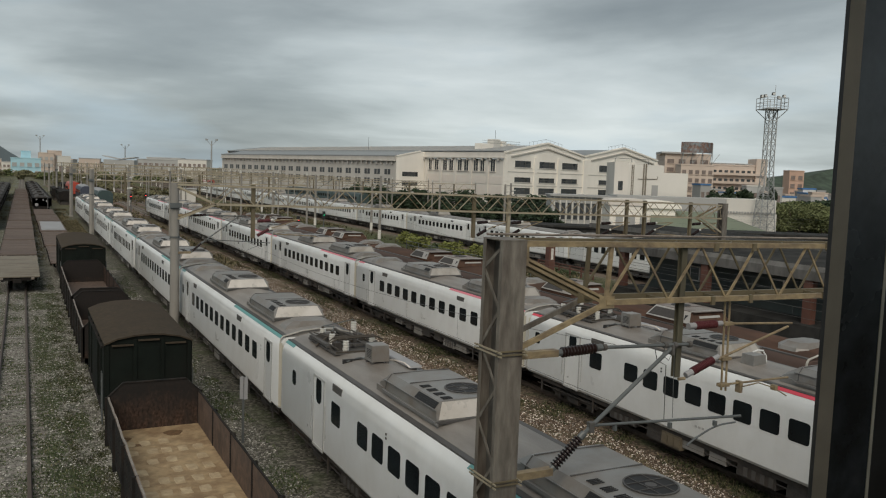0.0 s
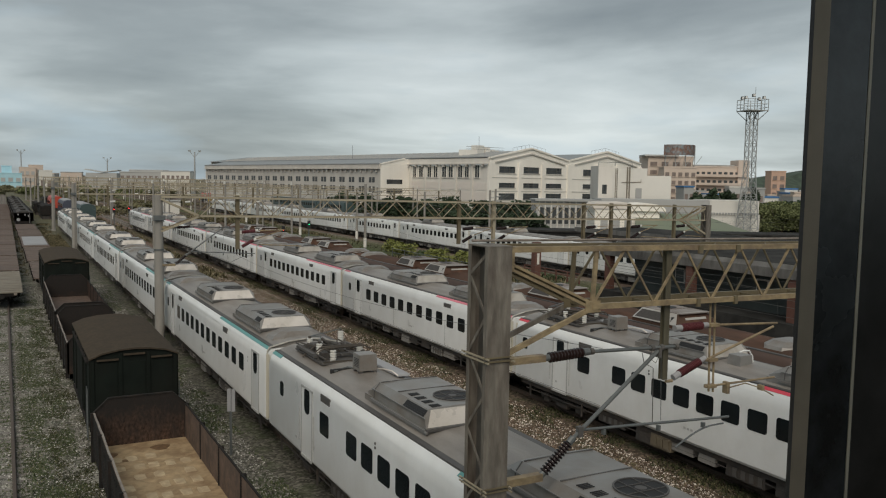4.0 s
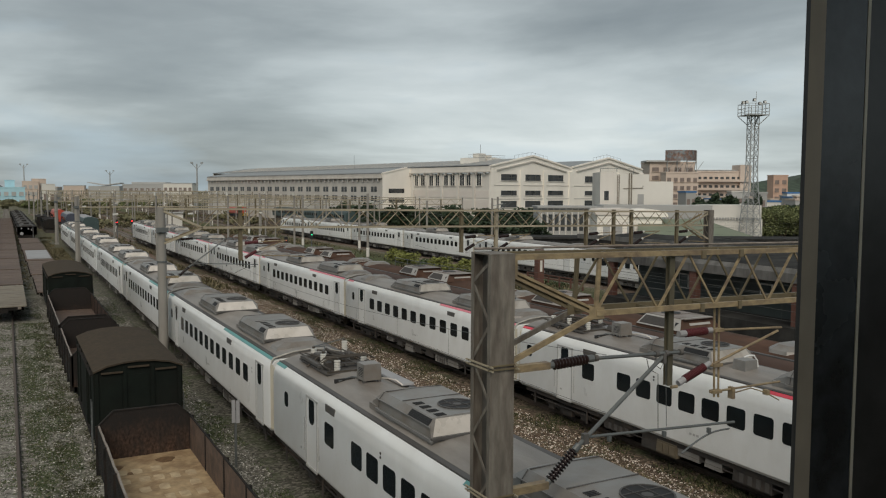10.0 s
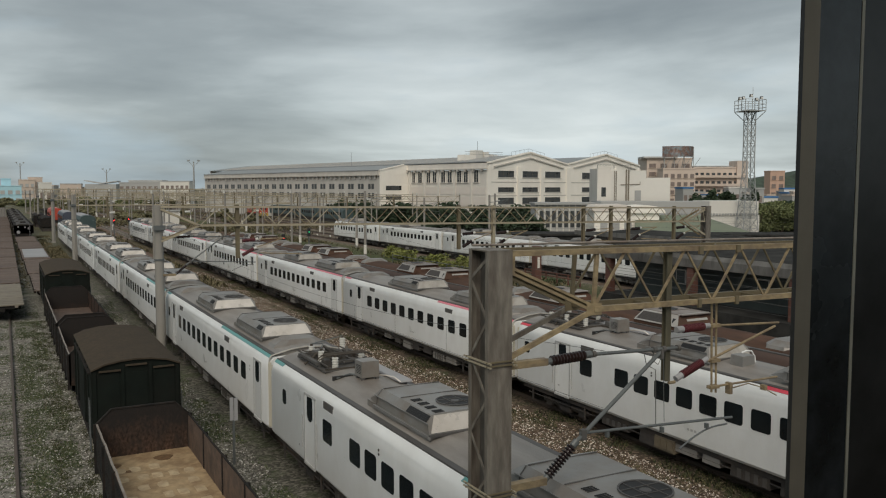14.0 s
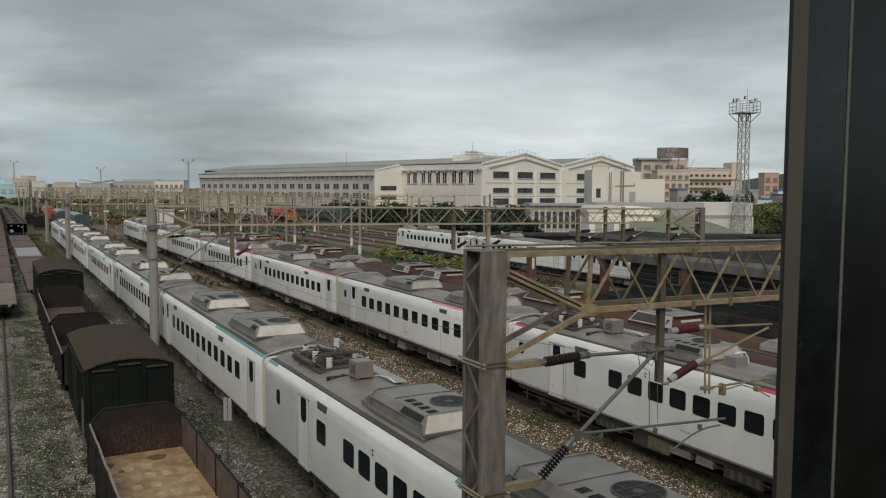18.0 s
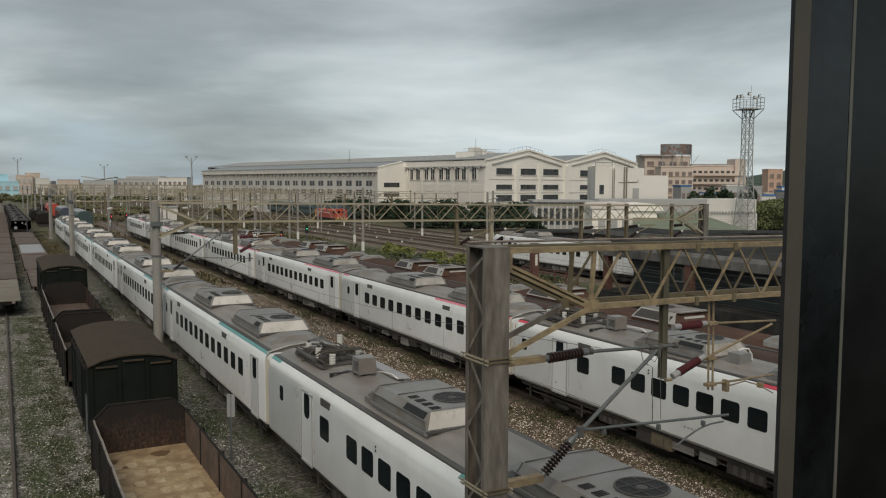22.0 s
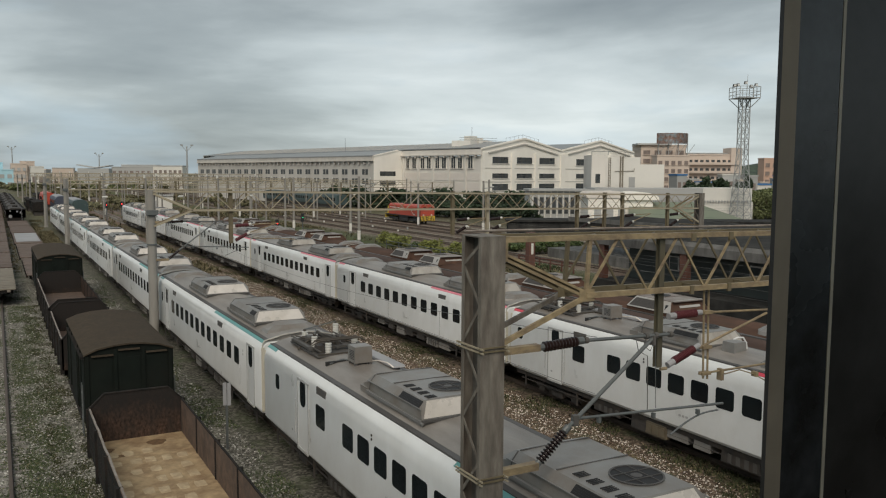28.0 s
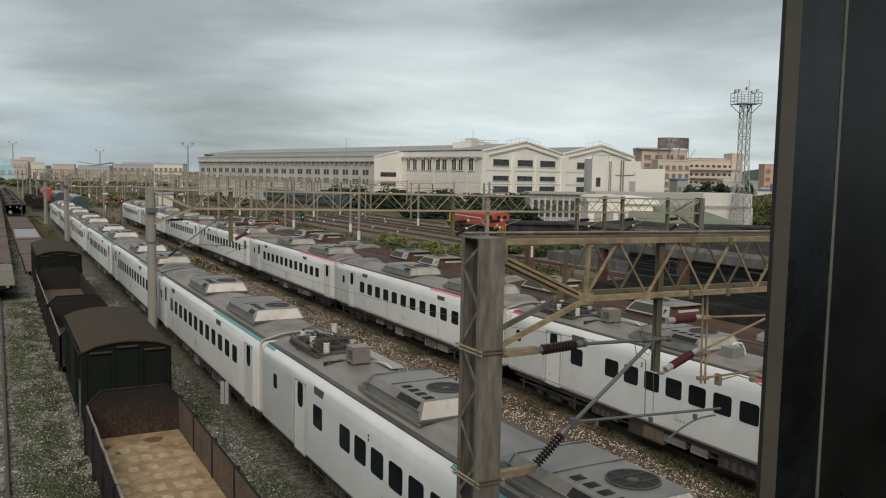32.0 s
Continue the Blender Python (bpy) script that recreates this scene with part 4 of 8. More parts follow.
def passenger_car(kind, stripe, white, label, group, roofmat=ROOF, nose=False, name="passenger_car", shift=0.0, units=None, right_stripe=None, endmat=ACEND):
    """A coach 19.6 m long. kind 'motor' has switchgear on its roof, 'trailer' has two air units and twelve windows a side."""
    car = thing(name, pose(0, 0, 0), label, "train car", group)
    L = CAR_L
    half = [(1.36, 1.06), (1.43, 1.16), (1.43, 3.02), (1.415, 3.18), (1.37, 3.32), (1.30, 3.43), (1.20, 3.50)]
    sec = half + [(-x, z) for x, z in reversed(half)]
    ys = [(0.0, 0.97), (0.10, 1.0), (L - 0.10, 1.0), (L, 0.97)]
    if nose:
        ys = [(0.0, 0.97), (0.10, 1.0), (L - 1.3, 1.0)]
    shell = Mesh()
    loops = [[(x * q, y, 1.06 + (z - 1.06) * (q if q < 1 else 1)) for x, z in sec] for y, q in ys]
    if nose:
        for dy, q in ((0.7, 0.98), (1.15, 0.93), (1.3, 0.86)):
            loops.append([(x * q, L - 1.3 + dy - 0.9 * max(0, z - 2.2) / 1.3 * dy / 1.3, 1.06 + (z - 1.06) * (0.9 + 0.1 * q)) for x, z in sec])
    shell.loft(loops)
    part("body_shell", shell, white, car, smooth=28)
    r = Mesh()
    rl = L - (1.6 if nose else 0.04)
    arc = [(1.07, 3.49), (1.05, 3.54), (0.85, 3.615), (0.5, 3.69), (0.0, 3.73), (-0.5, 3.69), (-0.85, 3.615), (-1.05, 3.54), (-1.07, 3.49)]
    r.loft([[(x, y, z) for x, z in arc] for y in (0.04, rl)])
    part("roof", r, roofmat, car, "weathered grey roof", smooth=28)
    for s in (-1, 1):
        g = Mesh().box(min(s * 1.215, s * 1.06), 0.04, 3.485, max(s * 1.215, s * 1.06), rl, 3.535)
        part("gutter", g, GUTTER, car)
    if stripe:
        for s in (-1, 1):
            for ya, yb2 in ((0.02, 7.0), (L - 0.95, L - 0.06)):
                st = Mesh().loft([[(s * 1.306, y, 3.428), (s * 1.205, y, 3.505), (s * 1.209, y, 3.513), (s * 1.312, y, 3.436)] for y in (ya, yb2)])
                part("stripe", st, right_stripe if right_stripe and s > 0 else stripe, car, "coloured stripe along the roof edge")
    arch = Mesh()
    prof = [(1.36, 3.24), (1.34, 3.42), (1.27, 3.53), (1.1, 3.575), (0.6, 3.69), (0.0, 3.742), (-0.6, 3.69), (-1.1, 3.575), (-1.27, 3.53), (-1.34, 3.42), (-1.36, 3.24)]
    lp = prof + [(x * 0.985, z - 0.03) for x, z in reversed(prof)]
    arch.loft([[(x, -0.02, z) for x, z in lp], [(x, 0.05, z) for x, z in lp]])
    part("end_arch", arch, ARCHPALE, car, "pale end arch over the roof")
    part("gangway", Mesh().box(-0.55, -0.24, 1.15, 0.55, 0.0, 3.15), UNDER, car, "black folded gangway")
    for yy, s in ((0.0, -1),) + (() if nose else ((L, 1),)):
        for sx in (-1, 1):
            part("end_post", Mesh().box(sx * 1.33 - 0.05, min(yy, yy + s * 0.05), 1.12, sx * 1.33 + 0.05, max(yy, yy + s * 0.05), 3.3), CREAM, car)
    for s in (-1, 1):
        x0, x1 = s * 1.42, s * 1.437

        def win(y, z, w, h, rad=0.09, nm="window", label2=""):
            return part(nm, side_prism(y, z, w, h, rad, x0, x1), GLASS, car, label2)

        def door(y):
            d = part("door", side_prism(y, 2.14, 0.86, 1.98, 0.05, s * 1.42, s * 1.4335), white, car)
            fr = Mesh()
            for dy in (-0.46, 0.46):
                fr.box(min(s * 1.425, s * 1.444), y + dy - 0.03, 1.12, max(s * 1.425, s * 1.444), y + dy + 0.03, 3.16)
            fr.box(min(s * 1.425, s * 1.444), y - 0.49, 3.13, max(s * 1.425, s * 1.444), y + 0.49, 3.19)
            fr.box(min(s * 1.425, s * 1.46), y - 0.46, 1.08, max(s * 1.425, s * 1.46), y + 0.46, 1.14)
            part("door_frame", fr, SEAM, d)
            part("door_window", side_prism(y, 2.80, 0.46, 0.78, 0.19, s * 1.43, s * 1.441), GLASS, d)

        def vent(y):
            part("vent_panel", side_prism(y, 3.18, 0.72, 0.20, 0.01, s * 1.395, s * 1.425), UNDERBOX, car)

        if kind == "motor":
            q = L + shift
            win(q - 1.50, 2.60, 0.36, 0.46, 0.1, "small_window")
            door(q - 3.92)
            vent(q - 5.4)
            win(q - 5.36, 2.49, 0.70, 0.62)
            for i in range(10):
                win(q - 7.34 - i * 1.0, 2.49, 0.70, 0.62)
            vent(2.2)
            for zz in (3.0, 2.9):
                part("marker_lamp", side_prism(q - 8.85, zz, 0.06, 0.06, 0.02, s * 1.42, s * 1.445), UNDER, car)
            for dy in (-0.62, 0.62):
                part("door_handrail", Mesh().tube((s * 1.455, q - 3.92 + dy, 1.5), (s * 1.455, q - 3.92 + dy, 2.5), 0.013, 6), SEAM, car)
        else:
            door(1.15)
            door(L - 2.65)
            vent(L - 4.6)
            vent(5.6)
            win(L - 1.3, 2.60, 0.34, 0.46, 0.1, "small_window")
            for i in range(12):
                win(3.05 + i * 1.115, 2.46, 0.66, 0.62)
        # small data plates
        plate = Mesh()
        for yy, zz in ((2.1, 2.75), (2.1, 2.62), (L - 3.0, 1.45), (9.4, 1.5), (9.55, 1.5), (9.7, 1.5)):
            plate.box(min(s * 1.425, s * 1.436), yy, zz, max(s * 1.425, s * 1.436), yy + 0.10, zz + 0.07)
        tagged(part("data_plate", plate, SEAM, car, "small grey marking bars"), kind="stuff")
    u = Mesh().box(-1.25, 0.3, 0.86, 1.25, L - 0.3, 1.08)
    u.box(-0.2, -0.28, 0.80, 0.2, 0.4, 1.02).box(-0.2, L - 0.4, 0.80, 0.2, L + 0.15, 1.02)
    part("underframe", u, UNDER, car)
    rng = random.Random(5 if kind == "motor" else 9)
    y = 5.2
    while y < L - 5.6:
        w = rng.uniform(0.7, 1.5)
        for s in (-1, 1):
            h = rng.uniform(0.26, 0.44)
            b = Mesh().box(s * 0.88 - 0.35, y, 0.88 - h, s * 0.88 + 0.35, y + w, 0.90, 0.02)
            bx = part("equipment_box", b, UNDERPALE if rng.random() < 0.3 else UNDER, car)
            if rng.random() < 0.6:
                gr = Mesh()
                for i in range(4):
                    gr.box(s * 1.235 - 0.012, y + 0.08 + i * (w - 0.2) / 4, 0.92 - h, s * 1.235 + 0.012, y + 0.05 + (i + 0.6) * (w - 0.2) / 4, 0.82)
                part("box_cover", gr, UNDERBOX, bx, "grille panels")
        y += w + rng.uniform(0.15, 0.6)
    pipe = Mesh()
    for s in (-1, 1):
        pipe.tube((s * 1.2, 0.6, 0.70), (s * 1.2, L - 0.6, 0.70), 0.025)
        for yy in (1.0, 4.4, L - 4.4, L - 1.0):
            pipe.beam((s * 1.28, yy, 0.95), (s * 1.28, yy, 0.45), 0.05)
    part("brake_pipe", pipe, UNDER, car)
    for yc in (2.9, L - 2.9):
        bogie(car, yc)
    if kind == "motor":
        air_unit(car, *((3.9, 7.0) if shift else (2.5, 6.0)), endmat, True)
        air_unit(car, *((9.4, 12.6) if shift else (9.0, 12.4)), endmat, True)
        roof_switchgear(car, 15.6)
    else:
        for ua, ub in (units or ((2.2, 6.2), (9.9, 13.6))):
            framed_unit(car, ua, ub) if endmat is ACRUSTY else air_unit(car, ua, ub, endmat)
        for yy in (0.8, L - 2.0):
            base = [(-0.95, yy), (-0.62, yy - 0.3), (0.62, yy - 0.3), (0.95, yy), (0.95, yy + 0.75), (0.62, yy + 1.1), (-0.62, yy + 1.1), (-0.95, yy + 0.75)]
            hump = Mesh().loft([[(x, y, 3.56) for x, y in base], [(x * 0.92, yy + 0.4 + (y - yy - 0.4) * 0.9, 3.70) for x, y in base], [(x * 0.62, yy + 0.4 + (y - yy - 0.4) * 0.6, 3.86) for x, y in base]])
            part("roof_vent", hump, ACBODY, car)
    return car


NEAR_X, RED_X, BROWN_X = 8.95, 20.2, 24.15
near_end, red_end = 26.56, 48.94
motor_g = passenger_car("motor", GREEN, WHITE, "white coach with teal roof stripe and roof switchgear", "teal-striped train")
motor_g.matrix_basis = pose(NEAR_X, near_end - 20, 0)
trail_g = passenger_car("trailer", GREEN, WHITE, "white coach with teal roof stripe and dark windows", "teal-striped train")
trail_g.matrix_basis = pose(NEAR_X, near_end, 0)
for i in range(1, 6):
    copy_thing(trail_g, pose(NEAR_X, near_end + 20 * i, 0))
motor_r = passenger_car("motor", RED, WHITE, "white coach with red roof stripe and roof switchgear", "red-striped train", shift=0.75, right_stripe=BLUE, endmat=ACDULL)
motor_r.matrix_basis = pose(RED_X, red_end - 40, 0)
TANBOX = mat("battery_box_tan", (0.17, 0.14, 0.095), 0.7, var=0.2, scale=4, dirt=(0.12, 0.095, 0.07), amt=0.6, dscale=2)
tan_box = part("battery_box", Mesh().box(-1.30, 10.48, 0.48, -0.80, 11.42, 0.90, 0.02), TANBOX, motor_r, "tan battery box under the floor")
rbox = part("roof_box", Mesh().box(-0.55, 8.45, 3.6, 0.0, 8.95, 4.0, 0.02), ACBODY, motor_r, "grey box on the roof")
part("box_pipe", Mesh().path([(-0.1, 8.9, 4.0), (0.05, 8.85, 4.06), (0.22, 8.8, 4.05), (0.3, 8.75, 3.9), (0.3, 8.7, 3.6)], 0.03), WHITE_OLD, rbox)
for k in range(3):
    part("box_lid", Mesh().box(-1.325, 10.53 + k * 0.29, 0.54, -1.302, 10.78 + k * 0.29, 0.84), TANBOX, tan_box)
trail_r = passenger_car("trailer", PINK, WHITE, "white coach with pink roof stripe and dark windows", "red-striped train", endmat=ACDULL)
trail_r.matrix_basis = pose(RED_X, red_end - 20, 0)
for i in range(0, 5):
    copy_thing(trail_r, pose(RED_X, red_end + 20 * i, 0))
brown = passenger_car("trailer", None, BROWNBODY, "old brown coach with rusty brown roof", "brown train", roofmat=ROOF_BROWN, endmat=ACRUSTY, units=((5.6, 8.2), (13.4, 16.0)))
brown.matrix_basis = pose(BROWN_X, 18.0, 0)
brown2 = passenger_car("trailer", None, BROWNBODY, "old brown coach with rusty brown roof", "brown train", roofmat=ROOF_BROWN, endmat=ACRUSTY, units=((4.9, 7.5), (9.1, 11.7)))
brown2.matrix_basis = pose(BROWN_X, 38.0, 0)
for i in range(2, 4):
    copy_thing(brown2, pose(BROWN_X, 18.0 + 20 * i, 0))

# the train that draws into the station, and its cars
MOVE_X = 50.95
mover = passenger_car("trailer", None, WHITE, "white coach of a train drawing into the station", "moving white train", units=((10.5, 13.5),), endmat=ACDULL)
mover_tail = passenger_car("trailer", None, WHITE, "white end coach with sloping windscreen", "moving white train", nose=True, units=((10.5, 13.5),), endmat=ACDULL)
part("windscreen", Mesh().loft([[(x, CAR_L - 0.03 - 0.62 * (z - 2.2) / 1.2 + d, z) for x, z in rounded(0, 2.78, 1.9, 0.75, 0.15)] for d in (-0.12, 0.02)]), GLASS, mover_tail)
movers = [mover_tail, mover] + [copy_thing(mover, pose(MOVE_X, 0, 0)) for _ in range(9)]

# ---------- goods wagons ----------
FX = 3.32


def wagon_running_gear(t, y0, y1, width=1.25):
    fr = Mesh()
    for s in (-1, 1):
        fr.box(s * (width - 0.1) - 0.06, y0, 0.86, s * (width - 0.1) + 0.06, y1, 1.12)
    fr.box(-width + 0.05, y0, 0.90, width - 0.05, y0 + 0.15, 1.12).box(-width + 0.05, y1 - 0.15, 0.90, width - 0.05, y1, 1.12)
    fr.box(-0.25, y0 - 0.35, 0.78, 0.25, y1 + 0.35, 1.0)
    part("underframe", fr, WAGON, t)
    for yc in (y0 + (y1 - y0) * 0.2, y1 - (y1 - y0) * 0.2):
        wh = Mesh()
        for s in (-1, 1):
            wh.tube((s * 0.53 - 0.06, yc, 0.63), (s * 0.53 + 0.06, yc, 0.63), 0.42, 18)
        wh.tube((-0.95, yc, 0.63), (0.95, yc, 0.63), 0.07, 8)
        w = part("wheelset", wh, WHEEL, t, smooth=40)
        ax = Mesh()
        for s in (-1, 1):
            ax.box(s * 0.95 - 0.1, yc - 0.16, 0.50, s * 0.95 + 0.1, yc + 0.16, 0.86).box(s * 1.0 - 0.05, yc - 0.6, 0.84, s * 1.0 + 0.05, yc + 0.6, 0.90)
        part("axle_box", ax, WAGON, w)


def open_wagon(y0, y1, label, floor=RUSTLIGHT, patches=False, w=1.30, rim=2.36):
    """An open goods wagon with steel sides, posts and tapered end boards."""
    t = thing("open_wagon", pose(FX + 0.05, y0, 0), label, "freight wagon", "goods wagons")
    L = y1 - y0
    wagon_running_gear(t, 0.1, L - 0.1)
    part("wagon_floor", Mesh().box(-w + 0.05, 0.05, 1.12, w - 0.05, L - 0.05, 1.36), floor, t, "sand-coloured worn wagon floor" if patches else "rusty wagon floor")
    n = max(3, round(L / 2.2))
    for s in (-1, 1):
        # each side is a row of drop panels between posts
        for i in range(n):
            ya, yb2 = 0.04 + i * (L - 0.08) / n, 0.04 + (i + 1) * (L - 0.08) / n
            pn = part("side_panel", Mesh().box(min(s * w, s * (w - 0.05)), ya + 0.025, 1.16, max(s * w, s * (w - 0.05)), yb2 - 0.025, rim), RUSTLIGHT if patches else RUST, t)
            bent, rloops = random.Random(int(y0 * 10) + i * 7 + s), []
            for k in range(5):
                dx, dz, yk = bent.uniform(-0.012, 0.012) * (1 if s < 0 else 0.4), bent.uniform(-0.008, 0.008) * (1 if s < 0 else 0.4), ya + 0.02 + (yb2 - ya - 0.04) * k / 4
                rloops.append([(s * (w - 0.055) + dx, yk, rim + dz), (s * (w - 0.005) + dx, yk, rim + dz), (s * (w - 0.005) + dx, yk, rim + 0.03 + dz), (s * (w - 0.055) + dx, yk, rim + 0.03 + dz)])
            part("panel_rim", Mesh().loft(rloops), PALELINE if s < 0 else WAGON, pn)
            part("panel_skin", Mesh().box(min(s * (w + 0.012), s * (w + 0.002)), ya + 0.03, 1.16, max(s * (w + 0.012), s * (w + 0.002)), yb2 - 0.03, rim), WAGON, pn, "blackened outer face")
            for zz in (1.35, 1.75, 2.12):
                part("hinge_strap", Mesh().box(min(s * (w + 0.03), s * (w + 0.01)), ya + 0.3, zz, max(s * (w + 0.03), s * (w + 0.01)), yb2 - 0.3, zz + 0.07), WAGON, pn)
        for i in range(n + 1):
            yy = 0.04 + i * (L - 0.08) / n
            part("side_post", Mesh().box(min(s * (w + 0.07), s * (w - 0.07)), yy - 0.04, 0.95, max(s * (w + 0.07), s * (w - 0.07)), yy + 0.04, rim + 0.02), WAGON, t)
    for yy in (0.0, L - 0.06):
        eb = Mesh()
        o = [(-w, 1.12), (w, 1.12), (w, rim), (w - 0.42, rim + 0.40), (-w + 0.42, rim + 0.40), (-w, rim)]
        eb.loft([[(x, yy, z) for x, z in o], [(x, yy + 0.06, z) for x, z in o]])
        e2 = part("end_board", eb, RUSTEND if patches else SOOTEND, t, "rust-streaked end board")
        rb = Mesh()
        for a, b in zip(o[2:], o[3:]):
            rb.beam((a[0], yy + 0.03, a[1] + 0.012), (b[0], yy + 0.03, b[1] + 0.012), 0.10, 0.035)
        part("end_rim", rb, WAGON, e2)
        st = Mesh()
        for xx in (-0.75, 0.0, 0.75):
            st.box(xx - 0.05, yy - 0.05 if yy < 1 else yy + 0.065, 0.95, xx + 0.05, yy - 0.005 if yy < 1 else yy + 0.11, rim + 0.3)
        part("end_stiffener", st, WAGON, e2)
    if patches:
        rng = random.Random(3)
        for i in range(7):
            for j in range(5):
                if rng.random() < 0.82:
                    yy, xx = L - 1.35 - i * 0.78 - 0.10 * rng.random(), -0.82 + j * 0.42 + rng.uniform(-0.06, 0.06)
                    c = [(xx + 0.145 * u * (1 + rng.uniform(-0.16, 0.16)), yy + 0.23 * v * (1 + rng.uniform(-0.16, 0.16))) for u, v in ((1, 0.3), (0.92, 0.92), (0, 1), (-0.92, 0.9), (-1, 0.1), (-0.9, -0.92), (0, -1), (0.92, -0.9))]
                    part("grit_patch", Mesh().loft([[(x, y, 1.358) for x, y in c], [(xx + (x - xx) * 0.85, yy + (y - yy) * 0.85, 1.367) for x, y in c]]), SANDPALE, t)
        for xx, yy, rx, ry in ((0.42, L - 0.75, 0.26, 0.26), (-1.0, L - 0.95, 0.25, 0.22), (-0.62, L - 1.55, 0.16, 0.10)):
            c = [(xx + rx * (1 + 0.2 * math.sin(3 * a)) * math.cos(a), yy + ry * math.sin(a)) for a in [k * math.pi / 8 for k in range(16)]]
            part("rust_hole", Mesh().loft([[(x, y, 1.359) for x, y in c], [(x, y, 1.366) for x, y in c]]), HOLE, t, "dark rusted-through hole in the floor")
    return t


def boxcar(y0, y1, label):
    t = thing("covered_wagon", pose(FX + 0.20, y0, 0), label, "freight wagon", "goods wagons")
    L, w = y1 - y0, 1.30
    wagon_running_gear(t, 0.1, L - 0.1)
    crown = [(-w, 3.42), (-0.95, 3.56), (-0.45, 3.645), (0.0, 3.67), (0.45, 3.645), (0.95, 3.56), (w, 3.42)]
    shell = [(-w, 1.12)] + crown + [(w, 1.12)]
    part("body", Mesh().loft([[(x, y, z) for x, z in reversed(shell)] for y in (0.0, L)]), BOXGREEN, t)
    arc = [(-w - 0.05, 3.41)] + [(x, z + 0.012) for x, z in crown[1:-1]] + [(w + 0.05, 3.41)]
    top = [(x, z + 0.05) for x, z in reversed(arc)]
    part("roof", Mesh().loft([[(x, y, z) for x, z in arc + top] for y in (-0.07, L + 0.07)]), WAGONROOF, t, "brown-grey arched roof", smooth=25)
    for yy, s in ((0.0, -1), (L, 1)):
        for xx in (-1.25, -0.42, 0.42, 1.25):
            part("end_post", Mesh().box(xx - 0.05, min(yy, yy + s * 0.03), 1.12, xx + 0.05, max(yy, yy + s * 0.03), 3.40 if abs(xx) > 1 else 3.56), BOXGREEN, t)
        for xa, za in ((-1.12, 3.36), (-0.33, 3.50), (0.5, 3.36)):
            part("vent_bar", Mesh().box(xa, min(yy + s * 0.01, yy + s * 0.075), za, xa + 0.64, max(yy + s * 0.01, yy + s * 0.06), za + 0.05), WAGONROOF, t, "brown-grey vent strip")
        for k in range(3):
            part("end_panel", Mesh().box(-1.16 + k * 0.84, min(yy, yy + s * 0.012), 1.25, -0.52 + k * 0.84, max(yy, yy + s * 0.012), 3.28), BOXGREEN, t)
    for s in (-1, 1):
        dr = part("sliding_door", Mesh().box(min(s * w, s * (w + 0.06)), L / 2 - 0.95, 1.2, max(s * w, s * (w + 0.06)), L / 2 + 0.95, 3.2), BOXGREEN, t)
        rl = Mesh()
        for zz in (1.16, 3.2):
            rl.box(min(s * w, s * (w + 0.09)), 0.6, zz, max(s * w, s * (w + 0.09)), L - 0.6, zz + 0.06)
        part("door_rail", rl, WAGON, dr)
        for yy in (0.02, L * 0.2, L * 0.33, L * 0.67, L * 0.8, L - 0.09):
            part("side_post", Mesh().box(min(s * w, s * (w + 0.045)), yy, 1.12, max(s * w, s * (w + 0.045)), yy + 0.07, 3.40), BOXGREEN, t)
        rung = Mesh()
        for zz in (1.0, 1.4, 1.8, 2.2):
            rung.tube((s * (w + 0.09), 0.10, zz), (s * (w + 0.09), 0.45, zz), 0.014, 6)
        for yy in (0.10, 0.45):
            rung.tube((s * (w + 0.09), yy, 0.85), (s * (w + 0.09), yy, 2.5), 0.016, 6)
        part("ladder", rung, GALV, t, "grey steel ladder rungs")
    return t


open_wagon(11.6, 24.95, "open steel wagon with sandy floor and rusty sides", SANDFLOOR, True)
boxcar(27.3, 34.3, "dark covered goods wagon with arched brown roof")
open_wagon(35.9, 43.6, "empty open wagon with rusty inside")
open_wagon(44.6, 57.6, "empty open wagon with brown rusty inside")
boxcar(59.0, 68.8, "dark covered goods wagon with arched brown roof")


def flat_wagon(x, y0, y1, label, deck=DECK, z=1.12, panel=None):
    t = thing("flat_wagon", pose(x, y0, 0), label, "freight wagon", "flat wagons")
    L = y1 - y0
    wagon_running_gear(t, 0.1, L - 0.1)
    n = max(6, int(L / 0.95))
    for i in range(n):
        ya = i * L / n
        part("deck_plank", Mesh().box(-1.40, ya + 0.012, z, 1.40, ya + L / n - 0.012, z + 0.07 + 0.008 * (i % 3)), deck, t)
    if panel:
        part("deck_plate", Mesh().box(-1.2, panel[0], z + 0.09, 1.25, panel[1], z + 0.13), PLATE, t, "pale grey steel plate on the deck")
    st = Mesh()
    for s in (-1, 1):
        for yy in [0.6 + k * 2.2 for k in range(int(L / 2.2))]:
            st.box(s * 1.41 - 0.05, yy, z - 0.2, s * 1.33 + 0.05, yy + 0.12, z + 0.09)
    tagged(part("stake_pocket", st, WAGON, t), kind="stuff")
    for xx in (-0.95, 0.95):
        part("buffer_step", Mesh().box(xx - 0.10, -0.10, 0.98, xx + 0.10, 0.02, 1.12), PALELINE, t)
    return t


